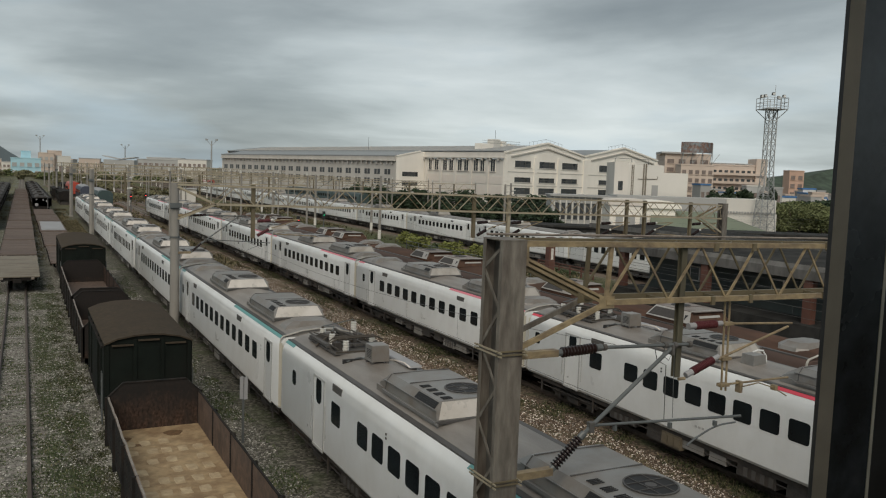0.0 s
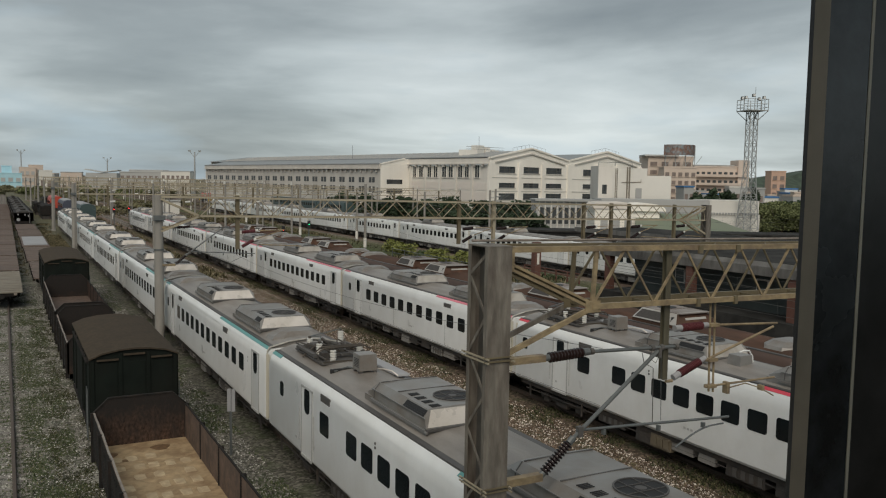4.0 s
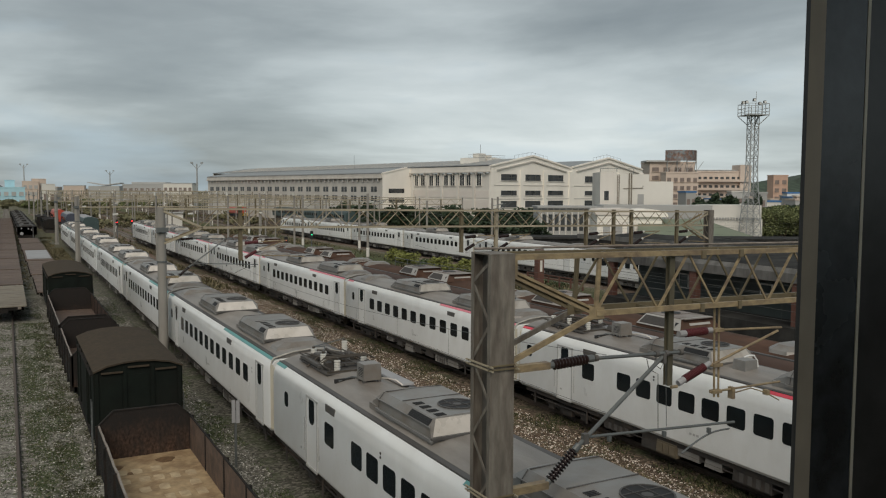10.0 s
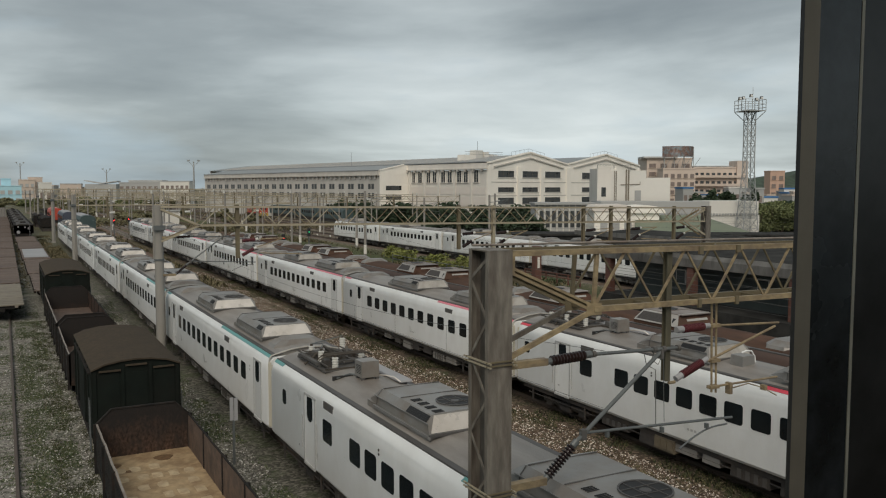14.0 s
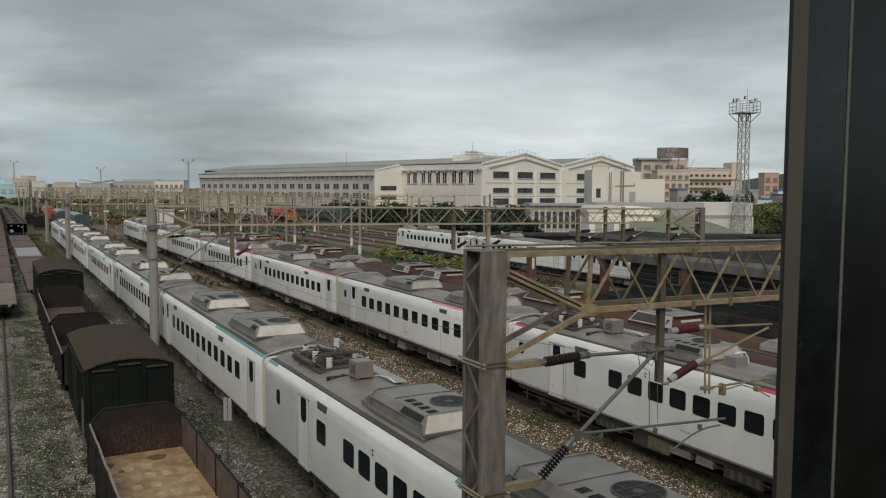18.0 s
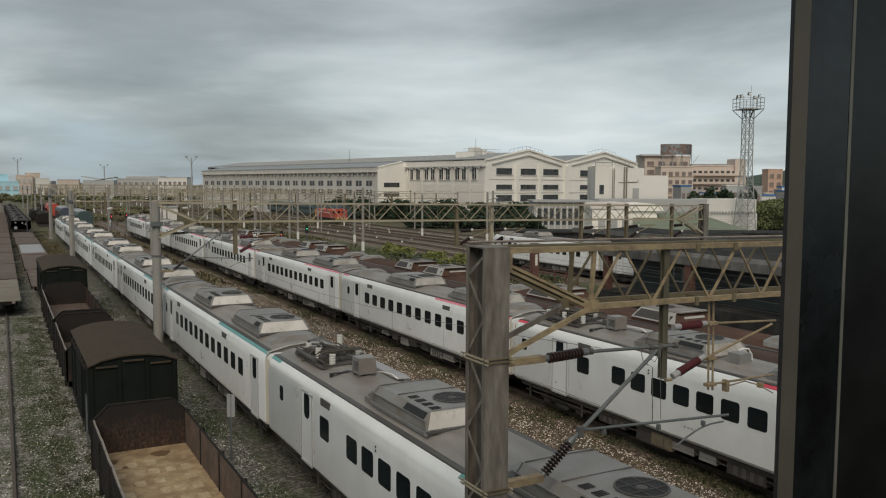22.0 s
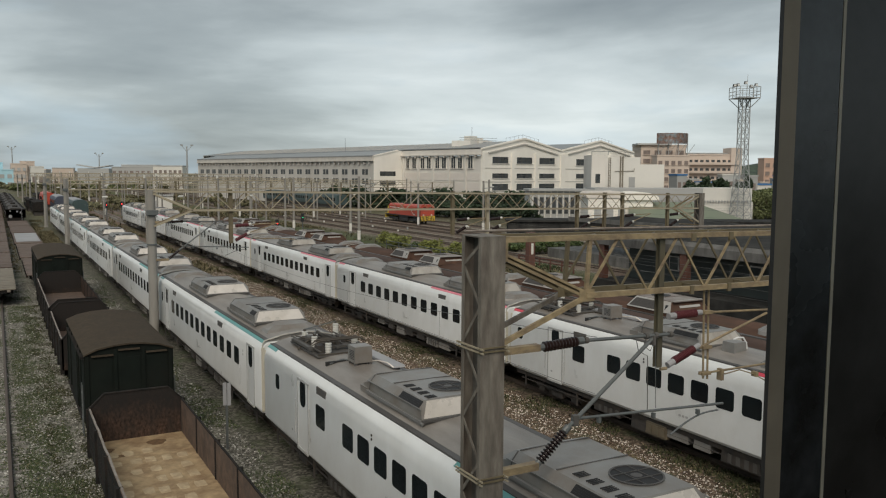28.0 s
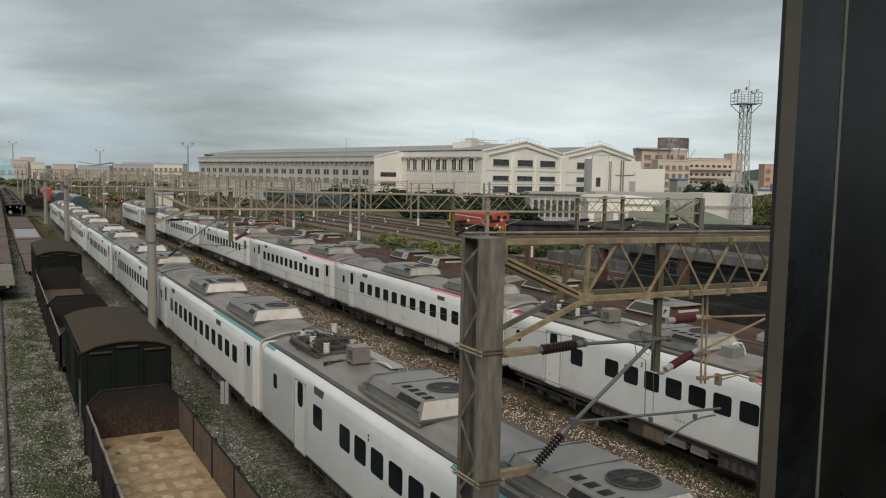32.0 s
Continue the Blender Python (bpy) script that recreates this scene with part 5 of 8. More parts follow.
flat_wagon(FX - 0.08, 70.2, 84.0, "brown timber-decked flat goods wagon")
flat_wagon(FX - 0.2, 85.0, 101.0, "brown timber-decked flat goods wagon")
flat_wagon(FX - 0.32, 102.0, 119.0, "brown flat wagon with a pale steel plate", panel=(1.6, 15.6))
flat_wagon(FX - 0.43, 120.0, 133.8, "brown timber-decked flat goods wagon")
flat_wagon(FX - 0.53, 134.8, 148.4, "brown timber-decked flat goods wagon")
LEFT_X = -0.45
ya = 62.3
for i in range(13):
    flat_wagon(LEFT_X, ya, ya + 13.6, "tan timber-decked flat goods wagon" if i == 0 else "brown timber-decked flat goods wagon", DECKTAN if i == 0 else DECK)
    ya += 14.6


def hopper(x, y0, y1, label, lamp=False):
    """A black goods wagon with sloping ends and ribs."""
    t = thing("hopper_wagon", pose(x, y0, 0), label, "freight wagon", "black wagons")
    L, w = y1 - y0, 1.42
    wagon_running_gear(t, 0.1, L - 0.1)
    b = Mesh()
    b.loft([[(-0.9, y, 1.1), (0.9, y, 1.1), (w, y, 1.9), (w, y, 2.9), (-w, y, 2.9), (-w, y, 1.9)] for y in (0.2, L - 0.2)])
    part("hopper_body", b, WAGON, t)
    rb = Mesh()
    k = 0.2
    while k < L:
        rb.box(-w - 0.05, k, 1.6, w + 0.05, k + 0.1, 2.93)
        k += 1.5
    rb.box(-w - 0.04, 0.2, 2.88, w + 0.04, L - 0.2, 2.98)
    part("ribs", rb, WAGON, t)
    part("load_cover", Mesh().loft([[(-1.1, y, 2.95), (1.1, y, 2.95), (0.6, y, 3.2), (-0.6, y, 3.2)] for y in (0.6, L - 0.6)]), UNDER, t)
    rg_ = random.Random(int(y0))
    for k in range(6):
        yy, s = rg_.uniform(0.6, L - 0.8), rg_.choice((-1, 1))
        part("tag_plate", Mesh().box(min(s * 1.475, s * 1.49), yy, 2.2, max(s * 1.475, s * 1.49), yy + 0.3, 2.42), PLATE, t, "small pale tag plate")
    part("end_ladder", Mesh().box(0.85, 0.1, 1.2, 0.9, 0.18, 2.9), PLATE, t)
    part("hatch", Mesh().box(-0.45, L * 0.35, 3.18, 0.45, L * 0.35 + 1.6, 3.30 + 0.2 * rg_.random(), 0.1), WAGON, t)
    if lamp:
        part("end_disc", Mesh().tube((-0.78, 0.2, 1.85), (-0.78, 0.1, 1.85), 0.26, 20), PLATE, t, "round pale brake wheel")
        part("end_tags", Mesh().box(0.1, 0.13, 2.5, 0.3, 0.2, 2.75).box(0.6, 0.13, 2.3, 0.75, 0.2, 2.6).box(-0.9, 0.13, 2.6, -0.7, 0.2, 2.8), PLATE, t)
    return t


hopper(FX - 0.62, 149.6, 162, "black hopper wagon with pale brake wheel", True)
for i in range(7):
    hopper(FX - 0.72 - 0.1 * i, 163.2 + i * 14, 175.8 + i * 14 - (i % 3), "black ribbed steel hopper wagon")
for i in range(9):
    hopper(-4.4, 118 + i * 14, 130.6 + i * 14, "black ribbed steel hopper wagon")

# ---------- overhead line ----------


def lattice_mast(x, y, h, w=0.42, d=0.6, label="lattice steel mast of the overhead line", bands=(4.25, 6.35)):
    """A mast of two plates joined by zigzag lacing, open on two sides."""
    t = thing("overhead_line_mast", pose(x, y, 0), label, "mast", "overhead line masts")
    part("front_plate", Mesh().box(-w / 2, -d / 2, 0, w / 2, -d / 2 + 0.03, h), MAST, t)
    part("back_plate", Mesh().box(-w / 2, d / 2 - 0.03, 0, w / 2, d / 2, h), MAST, t)
    for s in (-1, 1):
        for yy in (-d / 2, d / 2 - 0.09):
            part("corner_angle", Mesh().box(min(s * w / 2, s * (w / 2 + 0.012)), yy, 0, max(s * w / 2, s * (w / 2 + 0.012)), yy + 0.09, h), MAST, t)
        n = int(h / 0.62)
        for i in range(n):
            za, zb = 0.25 + i * 0.62, 0.25 + (i + 1) * 0.62
            ya, yb2 = (-d / 2 + 0.04, d / 2 - 0.04) if i % 2 else (d / 2 - 0.04, -d / 2 + 0.04)
            part("lacing_bar", Mesh().beam((s * w / 2, ya, za), (s * w / 2, yb2, min(zb, h - 0.1)), 0.012, 0.055), MAST, t)
    # dark sheet behind the lacing; its colour stands in for the shaded inside
    part("inner_shade_sheet", Mesh().box(-0.02, -d / 2 + 0.03, 0, 0.02, d / 2 - 0.03, h), MASTDARK, t)
    part("cap", Mesh().box(-w / 2 - 0.012, -d / 2 - 0.004, h, w / 2 + 0.012, d / 2 + 0.004, h + 0.02), MAST, t)
    part("footing", Mesh().box(-0.45, -0.5, -0.05, 0.45, 0.5, 0.3, 0.04), CONC, t)
    for z in bands:
        for zz in (z, z + 0.06):
            for ya in (-d / 2 - 0.03, d / 2 + 0.005):
                part("clamp_bar", Mesh().box(-w / 2 - 0.05, ya, zz, w / 2 + 0.05, ya + 0.025, zz + 0.024), TANDARK, t)
            for xa in (-w / 2 - 0.04, w / 2 + 0.015):
                part("clamp_bar", Mesh().box(xa, -d / 2 - 0.12, zz, xa + 0.025, d / 2 + 0.12, zz + 0.024), TANGREY, t)
    return t


def concrete_pole(x, y, h, label="grey concrete pole of the overhead line", r=0.2, gear=True, grp="overhead line poles"):
    t = thing("overhead_line_pole", pose(x, y, 0), label, "pole", grp)
    part("shaft", Mesh().tube((0, 0, 0), (0, 0, h), r * 1.2, 12, r), CONC, t, smooth=40)
    if gear:
        part("footing", Mesh().box(-0.35, -0.35, -0.05, 0.35, 0.35, 0.25, 0.04), CONC, t)
        for z in (h - 1.35, h - 1.15, h - 2.9):
            part("clamp_band", Mesh().tube((0, 0, z), (0, 0, z + 0.08), r * 1.25, 12), GALV, t)
        part("clamp_plate", Mesh().box(-0.3, -0.36, h - 1.3, 0.3, -0.28, h - 1.05), GALV, t)
    return t


def cantilever(parent, x, y, z, reach, side=1, ins=INSUL_BLACK, tube=GALV, r=0.09, ribs=11):
    """Two insulators on brackets, a top tube, a strut and a registration arm. x, z: where the top insulator starts."""
    s = side
    for za, zb in ((z - 0.05, z + 0.06), (z - 2.05, z - 1.93)):
        part("bracket", Mesh().box(min(x - s * 0.72, x), y - 0.07, za, max(x - s * 0.72, x), y + 0.07, zb), TAN, parent, "ochre steel bracket")
    for a, b in (((x + s * 0.10, y, z), (x + s * 0.80, y, z + 0.03)), ((x + s * 0.06, y, z - 1.93), (x + s * 0.56, y, z - 1.50))):
        i1 = part("insulator", Mesh().ribs(a, b, r, r * 0.55, ribs, 12), ins, parent, "dark ribbed insulator" if ins is INSUL_BLACK else "maroon insulator", smooth=35)
        va, vb = Vector(a), Vector(b)
        d = (vb - va).normalized()
        part("end_fitting", Mesh().tube(va - d * 0.10, va, 0.055, 10), GALV, i1, smooth=35)
        part("end_fitting", Mesh().tube(vb, vb + d * 0.12, 0.062, 10), GALV, i1, smooth=35)
    ar = Mesh()
    ar.tube((x + s * 0.9, y, z + 0.03), (x + s * reach, y, z - 0.04), 0.032)
    part("top_tube", ar, tube, parent, smooth=35)
    part("diagonal_tube", Mesh().tube((x + s * 0.66, y, z - 1.42), (x + s * (reach - 0.45), y, z - 0.06), 0.036), tube, parent, smooth=35)
    rg = Mesh()
    rg.tube((x + s * 0.72, y, z - 1.30), (x + s * (reach + 1.35), y, z - 1.50), 0.026)
    pts = [(x + s * (reach + 0.05 + 0.12 * k), y + 0.02, z - 1.92 + 0.30 * math.sin(min(1, k / 8) * math.pi / 2)) for k in range(11)]
    rg.path(pts, 0.017)
    rg.tube((x + s * 2.6, y, z - 1.36), (x + s * 2.55, y, z - 0.2), 0.006, 5)
    for k in (1.3, reach - 0.4, reach + 0.7):
        rg.box(x + s * k - 0.025, y - 0.035, z - 1.35 - 0.075 * k, x + s * k + 0.025, y + 0.035, z - 1.255 - 0.075 * k)
    part("registration_arm", rg, tube, parent, smooth=35)
    for k, zk in ((reach - 0.62, z - 0.02), (reach - 0.40, z - 0.03), (reach - 0.05, z - 0.04), (0.98, z + 0.03)):
        part("tube_collar", Mesh().tube((x + s * (k - 0.035), y, zk), (x + s * (k + 0.035), y, zk), 0.056, 10), UNDERBOX, parent, smooth=35)
    part("tube_eye", Mesh().box(x + s * (reach - 0.46) - 0.03, y - 0.05, z - 0.2, x + s * (reach - 0.46) + 0.03, y + 0.05, z - 0.02), UNDERBOX, parent)
    part("arm_eye", Mesh().box(x + s * 0.78 - 0.05, y - 0.045, z - 1.42, x + s * 0.78 + 0.05, y + 0.045, z - 1.24), UNDERBOX, parent)
    part("tie_wire", Mesh().path([(x + s * (reach - 0.62), y, z - 0.06), (x + s * (reach - 0.66), y + 0.02, z - 0.2), (x + s * (reach - 0.52), y, z - 0.3), (x + s * (reach - 0.46), y, z - 0.2)], 0.008, 5), WIRE, parent)


def truss(parent, x0, x1, y0, y1, z0, z1, slope, pitch, mf, mb_, start=0.0, thick=0.07, back=True, joined=False):
    """A box truss across the tracks. slope: rise per metre."""
    def zz(z, x):
        return z + slope * (x - x0)
    for y, m, nm in ((y0, mf, "front"), (y1, mb_, "back")):
        if not back and y == y1:
            continue
        part(nm + "_top_chord", Mesh().beam((x0, y, zz(z1, x0)), (x1, y, zz(z1, x1)), thick, thick * 1.1), m, parent)
        part(nm + "_bottom_chord", Mesh().beam((x0 + start, y, zz(z0, x0 + start)), (x1, y, zz(z0, x1)), thick, thick * 1.1), m, parent)
        x = x0 + start
        lace = Mesh()
        while x < x1 - pitch * 0.6:
            h = pitch / 2
            off = 0.0 if y == y0 else -pitch * 0.08
            a = (x + off, y, zz(z0, x))
            b = (x + off + h, y, zz(z1, x + h))
            c = (min(x + off + pitch, x1), y, zz(z0, x + pitch))
            if joined:
                lace.beam(a, b, thick * 0.3, thick * 0.56).beam(b, c, thick * 0.3, thick * 0.42)
            else:
                part("diagonal", Mesh().beam(a, b, thick * 0.3, thick * (0.56 if y == y0 else 0.46)), m, parent)
                part("diagonal", Mesh().beam(b, c, thick * 0.3, thick * 0.42), m, parent)
            x += pitch
        if joined:
            tagged(part("lacing", lace, m, parent), kind="stuff")
    if back:
        x = x0 + start
        while x < x1:
            part("cross_tie", Mesh().beam((x, y0, zz(z1, x)), (x + pitch / 2, y1, zz(z1, x)), thick * 0.3, thick * 0.5), mb_, parent)
            part("cross_tie", Mesh().beam((x, y0, zz(z0, x)), (x, y1, zz(z0, x)), thick * 0.3, thick * 0.5), mb_, parent)
            x += pitch


def drop_post(parent, x, y, z0, z1, m=TANDARK, w=0.2):
    a, b, c = w / 2, w / 2 - 0.02, 0.02
    prof = [(-a, -a), (a, -a), (a, -b), (c, -b), (c, b), (a, b), (a, a), (-a, a), (-a, b), (-c, b), (-c, -b), (-a, -b)]
    p = Mesh().loft([[(x + u, y + v, z) for u, v in prof] for z in (z0, z1)])
    return part("drop_post", p, m, parent, "olive steel post hung from the truss")


SL = -0.0125
# near gantry
lattice_mast(6.72, 11.0, 8.15)
g1 = thing("gantry", pose(0, 0, 0), "ochre box-truss gantry across the tracks", "gantry", "gantries")
# back face takes darker materials than the front, shade painted into the steel
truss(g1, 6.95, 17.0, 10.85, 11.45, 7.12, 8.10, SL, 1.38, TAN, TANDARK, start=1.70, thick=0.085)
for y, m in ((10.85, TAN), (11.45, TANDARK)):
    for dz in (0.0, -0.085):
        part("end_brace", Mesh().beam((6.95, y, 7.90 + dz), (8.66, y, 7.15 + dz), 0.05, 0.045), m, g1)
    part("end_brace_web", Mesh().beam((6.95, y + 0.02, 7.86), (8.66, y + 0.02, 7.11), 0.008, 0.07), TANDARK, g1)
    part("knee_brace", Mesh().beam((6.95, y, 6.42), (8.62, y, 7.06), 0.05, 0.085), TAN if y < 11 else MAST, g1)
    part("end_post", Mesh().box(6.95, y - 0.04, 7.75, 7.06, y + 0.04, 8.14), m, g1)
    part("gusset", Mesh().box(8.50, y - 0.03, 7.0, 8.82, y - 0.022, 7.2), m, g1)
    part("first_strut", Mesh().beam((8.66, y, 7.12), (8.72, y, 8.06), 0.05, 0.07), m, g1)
part("top_pipe", Mesh().tube((6.5, 11.2, 8.225), (16.8, 11.2, 8.10), 0.022, 6), PALELINE, g1, "pale conduit along the truss top")
for xx in (11.05, 12.0, 14.0):
    part("chord_clamp", Mesh().box(xx - 0.05, 10.78, 7.94, xx + 0.05, 10.82, 8.08), TANDARK, g1)
    part("chord_clamp", Mesh().box(xx - 0.04, 10.78, 6.97, xx + 0.04, 10.83, 7.12), TANDARK, g1)
drop_post(g1, 10.40, 10.95, 5.66, 8.06, POSTOLIVE, 0.115)
cantilever(g1, 7.70, 10.85, 6.30, 2.95)
# fittings on the drop post for the next wire
for a, b in (((10.80, 10.95, 6.57), (11.32, 10.95, 6.58)), ((10.80, 10.95, 5.72), (11.30, 10.95, 5.91))):
    part("insulator", Mesh().ribs(a, b, 0.078, 0.064, 18, 12), INSUL_RED, g1, "maroon insulator", smooth=35)
    va, vb = Vector(a), Vector(b)
    d = (vb - va).normalized()
    part("end_fitting", Mesh().tube(va - d * 0.16, va, 0.06, 10), PLATE, g1)
    part("end_fitting", Mesh().tube(vb, vb + d * 0.14, 0.05, 10), PLATE, g1)
for a, b, r in (((10.45, 5.62), (10.6, 5.62), 0.03), ((11.48, 7.0), (11.53, 5.32), 0.02), ((11.60, 7.0), (11.64, 5.30), 0.02), ((11.50, 6.58), (13.3, 6.50), 0.022), ((11.4, 5.92), (13.2, 6.44), 0.025), ((11.42, 5.42), (13.3, 5.42), 0.022)):
    part("registration_tube", Mesh().tube((a[0], 10.92, a[1]), (b[0], 10.92, b[1]), r), TAN, g1, "ochre tube")
part("steady_arm", Mesh().path([(12.0, 10.92, 5.40), (12.1, 10.92, 5.34), (12.5, 10.92, 5.38), (12.9, 10.92, 5.25), (13.3, 10.92, 5.05)], 0.013), TAN, g1)
for xa, za, xb, zb in ((11.95, 5.24, 12.02, 5.46), (12.9, 5.20, 12.97, 5.30)) + tuple((11.46, z - 0.03, 11.68, z + 0.03) for z in (5.42, 5.92, 6.58)):
    part("tube_clamp", Mesh().box(xa, 10.86, za, xb, 10.98, zb), TAN, g1)
part("jumper_wire", Mesh().path([(9.85, 10.9, 6.2), (9.9, 10.9, 6.02), (10.0, 10.9, 5.96), (10.12, 10.9, 5.90), (10.15, 10.9, 4.9)], 0.008, 5), WIRE, g1)
lattice_mast(17.2, 11.0, 8.05, bands=())

# second gantry, over the whole yard
concrete_pole(7.1, 45.0, 8.2, r=0.215)
g2 = thing("gantry", pose(0, 0, 0), "long ochre-grey truss gantry over the yard", "gantry", "gantries")
truss(g2, 7.2, 46.2, 44.8, 45.4, 7.12, 8.12, SL, 2.1, TANGREY, TAN, start=2.0, thick=0.09)
for y, m in ((44.8, TANGREY), (45.4, TAN)):
    part("end_brace", Mesh().beam((7.2, y, 8.0), (9.2, y, 7.1), 0.05, 0.10), m, g2)
    part("end_brace", Mesh().beam((46.2, y, 7.5), (44.2, y, 6.66), 0.06, 0.12), m, g2)
    part("knee_brace", Mesh().beam((46.3, y, 5.6), (44.2, y, 6.66), 0.06, 0.12), m, g2)
    part("knee_brace", Mesh().beam((7.2, y, 6.3), (9.2, y, 7.1), 0.05, 0.10), m, g2)
for xx in (11.25, 25.2, 27.75, 35.0, 37.4, 39.0, 43.3):
    drop_post(g2, xx, 45.0, 5.25, 8.0 + SL * (xx - 7) + 0.25, TANDARK if xx != 27.75 else TANGREY, 0.2)
cantilever(g2, 7.9, 44.9, 6.5, 2.95)
lattice_mast(46.5, 45.0, 7.75, bands=(), label="lattice steel mast at the gantry end")
for xx in (11.5, 25.5, 28.0, 35.3, 39.3, 43.6):
    for a, b in (((xx, 45.0, 6.2), (xx + 0.75, 45.0, 6.25)), ((xx, 45.0, 5.4), (xx + 0.65, 45.0, 5.75))):
        ins = part("insulator", Mesh().ribs(a, b, 0.11, 0.08, 9, 10), INSUL_RED if xx < 20 else INSUL_BLACK, g2, smooth=35)
        part("end_fitting", Mesh().tube(b, (b[0] + 0.14, 45, b[2] + 0.04), 0.08, 8), PORCELAIN, ins)
    for a, b in (((xx + 0.85, 45, 6.26), (xx + 2.4, 45, 6.3)), ((xx + 0.75, 45, 5.8), (xx + 2.3, 45, 6.28)), ((xx + 0.9, 45, 5.5), (xx + 3.4, 45, 5.35))):
        part("arm_tube", Mesh().tube(a, b, 0.028), TAN, g2)

# further poles and gantries down the yard
for y in (103.5, 149.0, 213.0, 275.0, 335.0):
    concrete_pole(7.0, y, 8.25)
far_g = [(103.5, 7.2, 33.0, 7.05), (149.0, 7.2, 42.0, 7.1), (149.5, 44.0, 84.0, 6.3), (176.0, 30.0, 86.0, 6.4), (205.0, 8.0, 80.0, 6.4), (232.0, 30.0, 84.0, 6.4), (262.0, 10.0, 84.0, 7.4), (300.0, 10.0, 90.0, 7.4), (340.0, 10.0, 80.0, 7.5)]
for y, xa, xb, z in far_g:
    gg = thing("gantry", pose(0, 0, 0), "distant truss gantry over the yard", "gantry", "gantries")
    truss(gg, xa, xb, y, y + 0.6, z, z + 1.05, 0.0, 2.4, TANGREY, TANDARK, thick=0.12, back=False, joined=y > 140)
    n = max(2, round((xb - xa) / 9))
    for i in range(n + 1):
        xx = xa + (xb - xa) * i / n
        part("gantry_leg", Mesh().tube((xx, y, 0), (xx, y, z + 1.3), 0.15, 8, 0.12), CONC, gg)
        if 0 < i:
            part("drop_post", Mesh().box(xx - 5.2, y - 0.1, z - 1.6, xx - 5.0, y + 0.1, z + 1.0), TANDARK, gg)
            part("insulator", Mesh().tube((xx - 4.9, y, z - 0.9), (xx - 4.3, y, z - 0.85), 0.13, 6), PORCELAIN, gg, "white insulator")
            part("insulator", Mesh().tube((xx - 0.15, y - 0.2, z + 1.35), (xx - 0.15, y - 0.2, z + 1.75), 0.13, 6), PORCELAIN, gg, "white insulator")
for x, y, h in ((42.3, 101.0, 8.7), (41.8, 126.7, 8.4), (47.2, 116.0, 7.0), (38.2, 139.0, 8.6), (43.4, 166.0, 8.3), (55.8, 156.5, 7.2), (64.5, 127.4, 7.4), (68.4, 110.4, 8.2), (66.9, 109.6, 8.0), (36.0, 180.0, 8.0)):
    pl = concrete_pole(x, y, h, "grey pole with white-painted foot", r=0.16, gear=False)
    part("white_band", Mesh().tube((0, 0, 0.3), (0, 0, 1.5), 0.215, 12), PALEWALL, pl, "white-painted band")
    part("pole_arm", Mesh().tube((0, 0, h - 1.2), (2.6, 0, h - 0.9), 0.04, 6).tube((0, 0, h - 2.4), (2.4, 0, h - 1.0), 0.035, 6).tube((0.3, 0, h - 2.2), (3.0, 0, h - 2.5), 0.03, 6), GALV, pl)
    part("insulator", Mesh().ribs((0.25, 0, h - 1.18), (0.9, 0, h - 1.1), 0.10, 0.07, 6, 8), PORCELAIN, pl)

rng = random.Random(77)
for i in range(30):
    y = 165 + i * 8.5
    x = rng.uniform(12, 78)
    pl = concrete_pole(x, y, rng.uniform(6.5, 9.0), "slim grey yard pole far off", r=0.11, gear=False, grp="slim yard poles")
    part("insulator", Mesh().tube((0.1, 0, 6.2), (0.7, 0, 6.25), 0.13, 6), PORCELAIN, pl, "white insulator")
    part("white_band", Mesh().tube((0, 0, 0.3), (0, 0, 1.4), 0.16, 8), PALEWALL, pl, "white-painted band")

# contact and carrier wires
for x, y0, y1 in ((8.95, 10.9, 45.0), (8.95, 45.0, 103.5), (20.2, 10.9, 45), (20.2, 45, 103.5), (24.8, 10.9, 45), (30.0, 45, 103.5), (34.6, 45, 103.5), (50.95, 45, 150), (55.6, 45, 150), (67.0, 45, 150)):
    wr = thing("overhead_wire", pose(x, 0, 0), "thin contact wire and carrier wire with droppers", "wire", "overhead wires")
    n = 12
    for nm, zf in (("contact_wire", lambda f: 5.35), ("carrier_wire", lambda f: 6.35 - 0.75 * 4 * f * (1 - f))):
        part(nm, Mesh().path([(0.12 * (1 if i % 2 else -1) * 0, y0 + (y1 - y0) * i / n, zf(i / n)) for i in range(n + 1)], 0.005, 4), WIRE, wr)
    dr = Mesh()
    for i in range(1, n):
        f = i / n
        dr.tube((0, y0 + (y1 - y0) * f, 5.35), (0, y0 + (y1 - y0) * f, 6.35 - 3 * f * (1 - f)), 0.003, 4)
    tagged(part("droppers", dr, WIRE, wr), kind="stuff")

HALLGLASS = mat("hall_window_grey", (0.05, 0.054, 0.055), 0.25, var=0.5, scale=0.9)
# ---------- workshop hall ----------
SHED = pose(104.65, 172.34, 0, 0, 0, 12)
shed = thing("workshop_hall", SHED, "cream and grey railway workshop hall with two gables", "building")
HL, E1, E2, AP = 158.0, 15.4, 15.7, 18.2


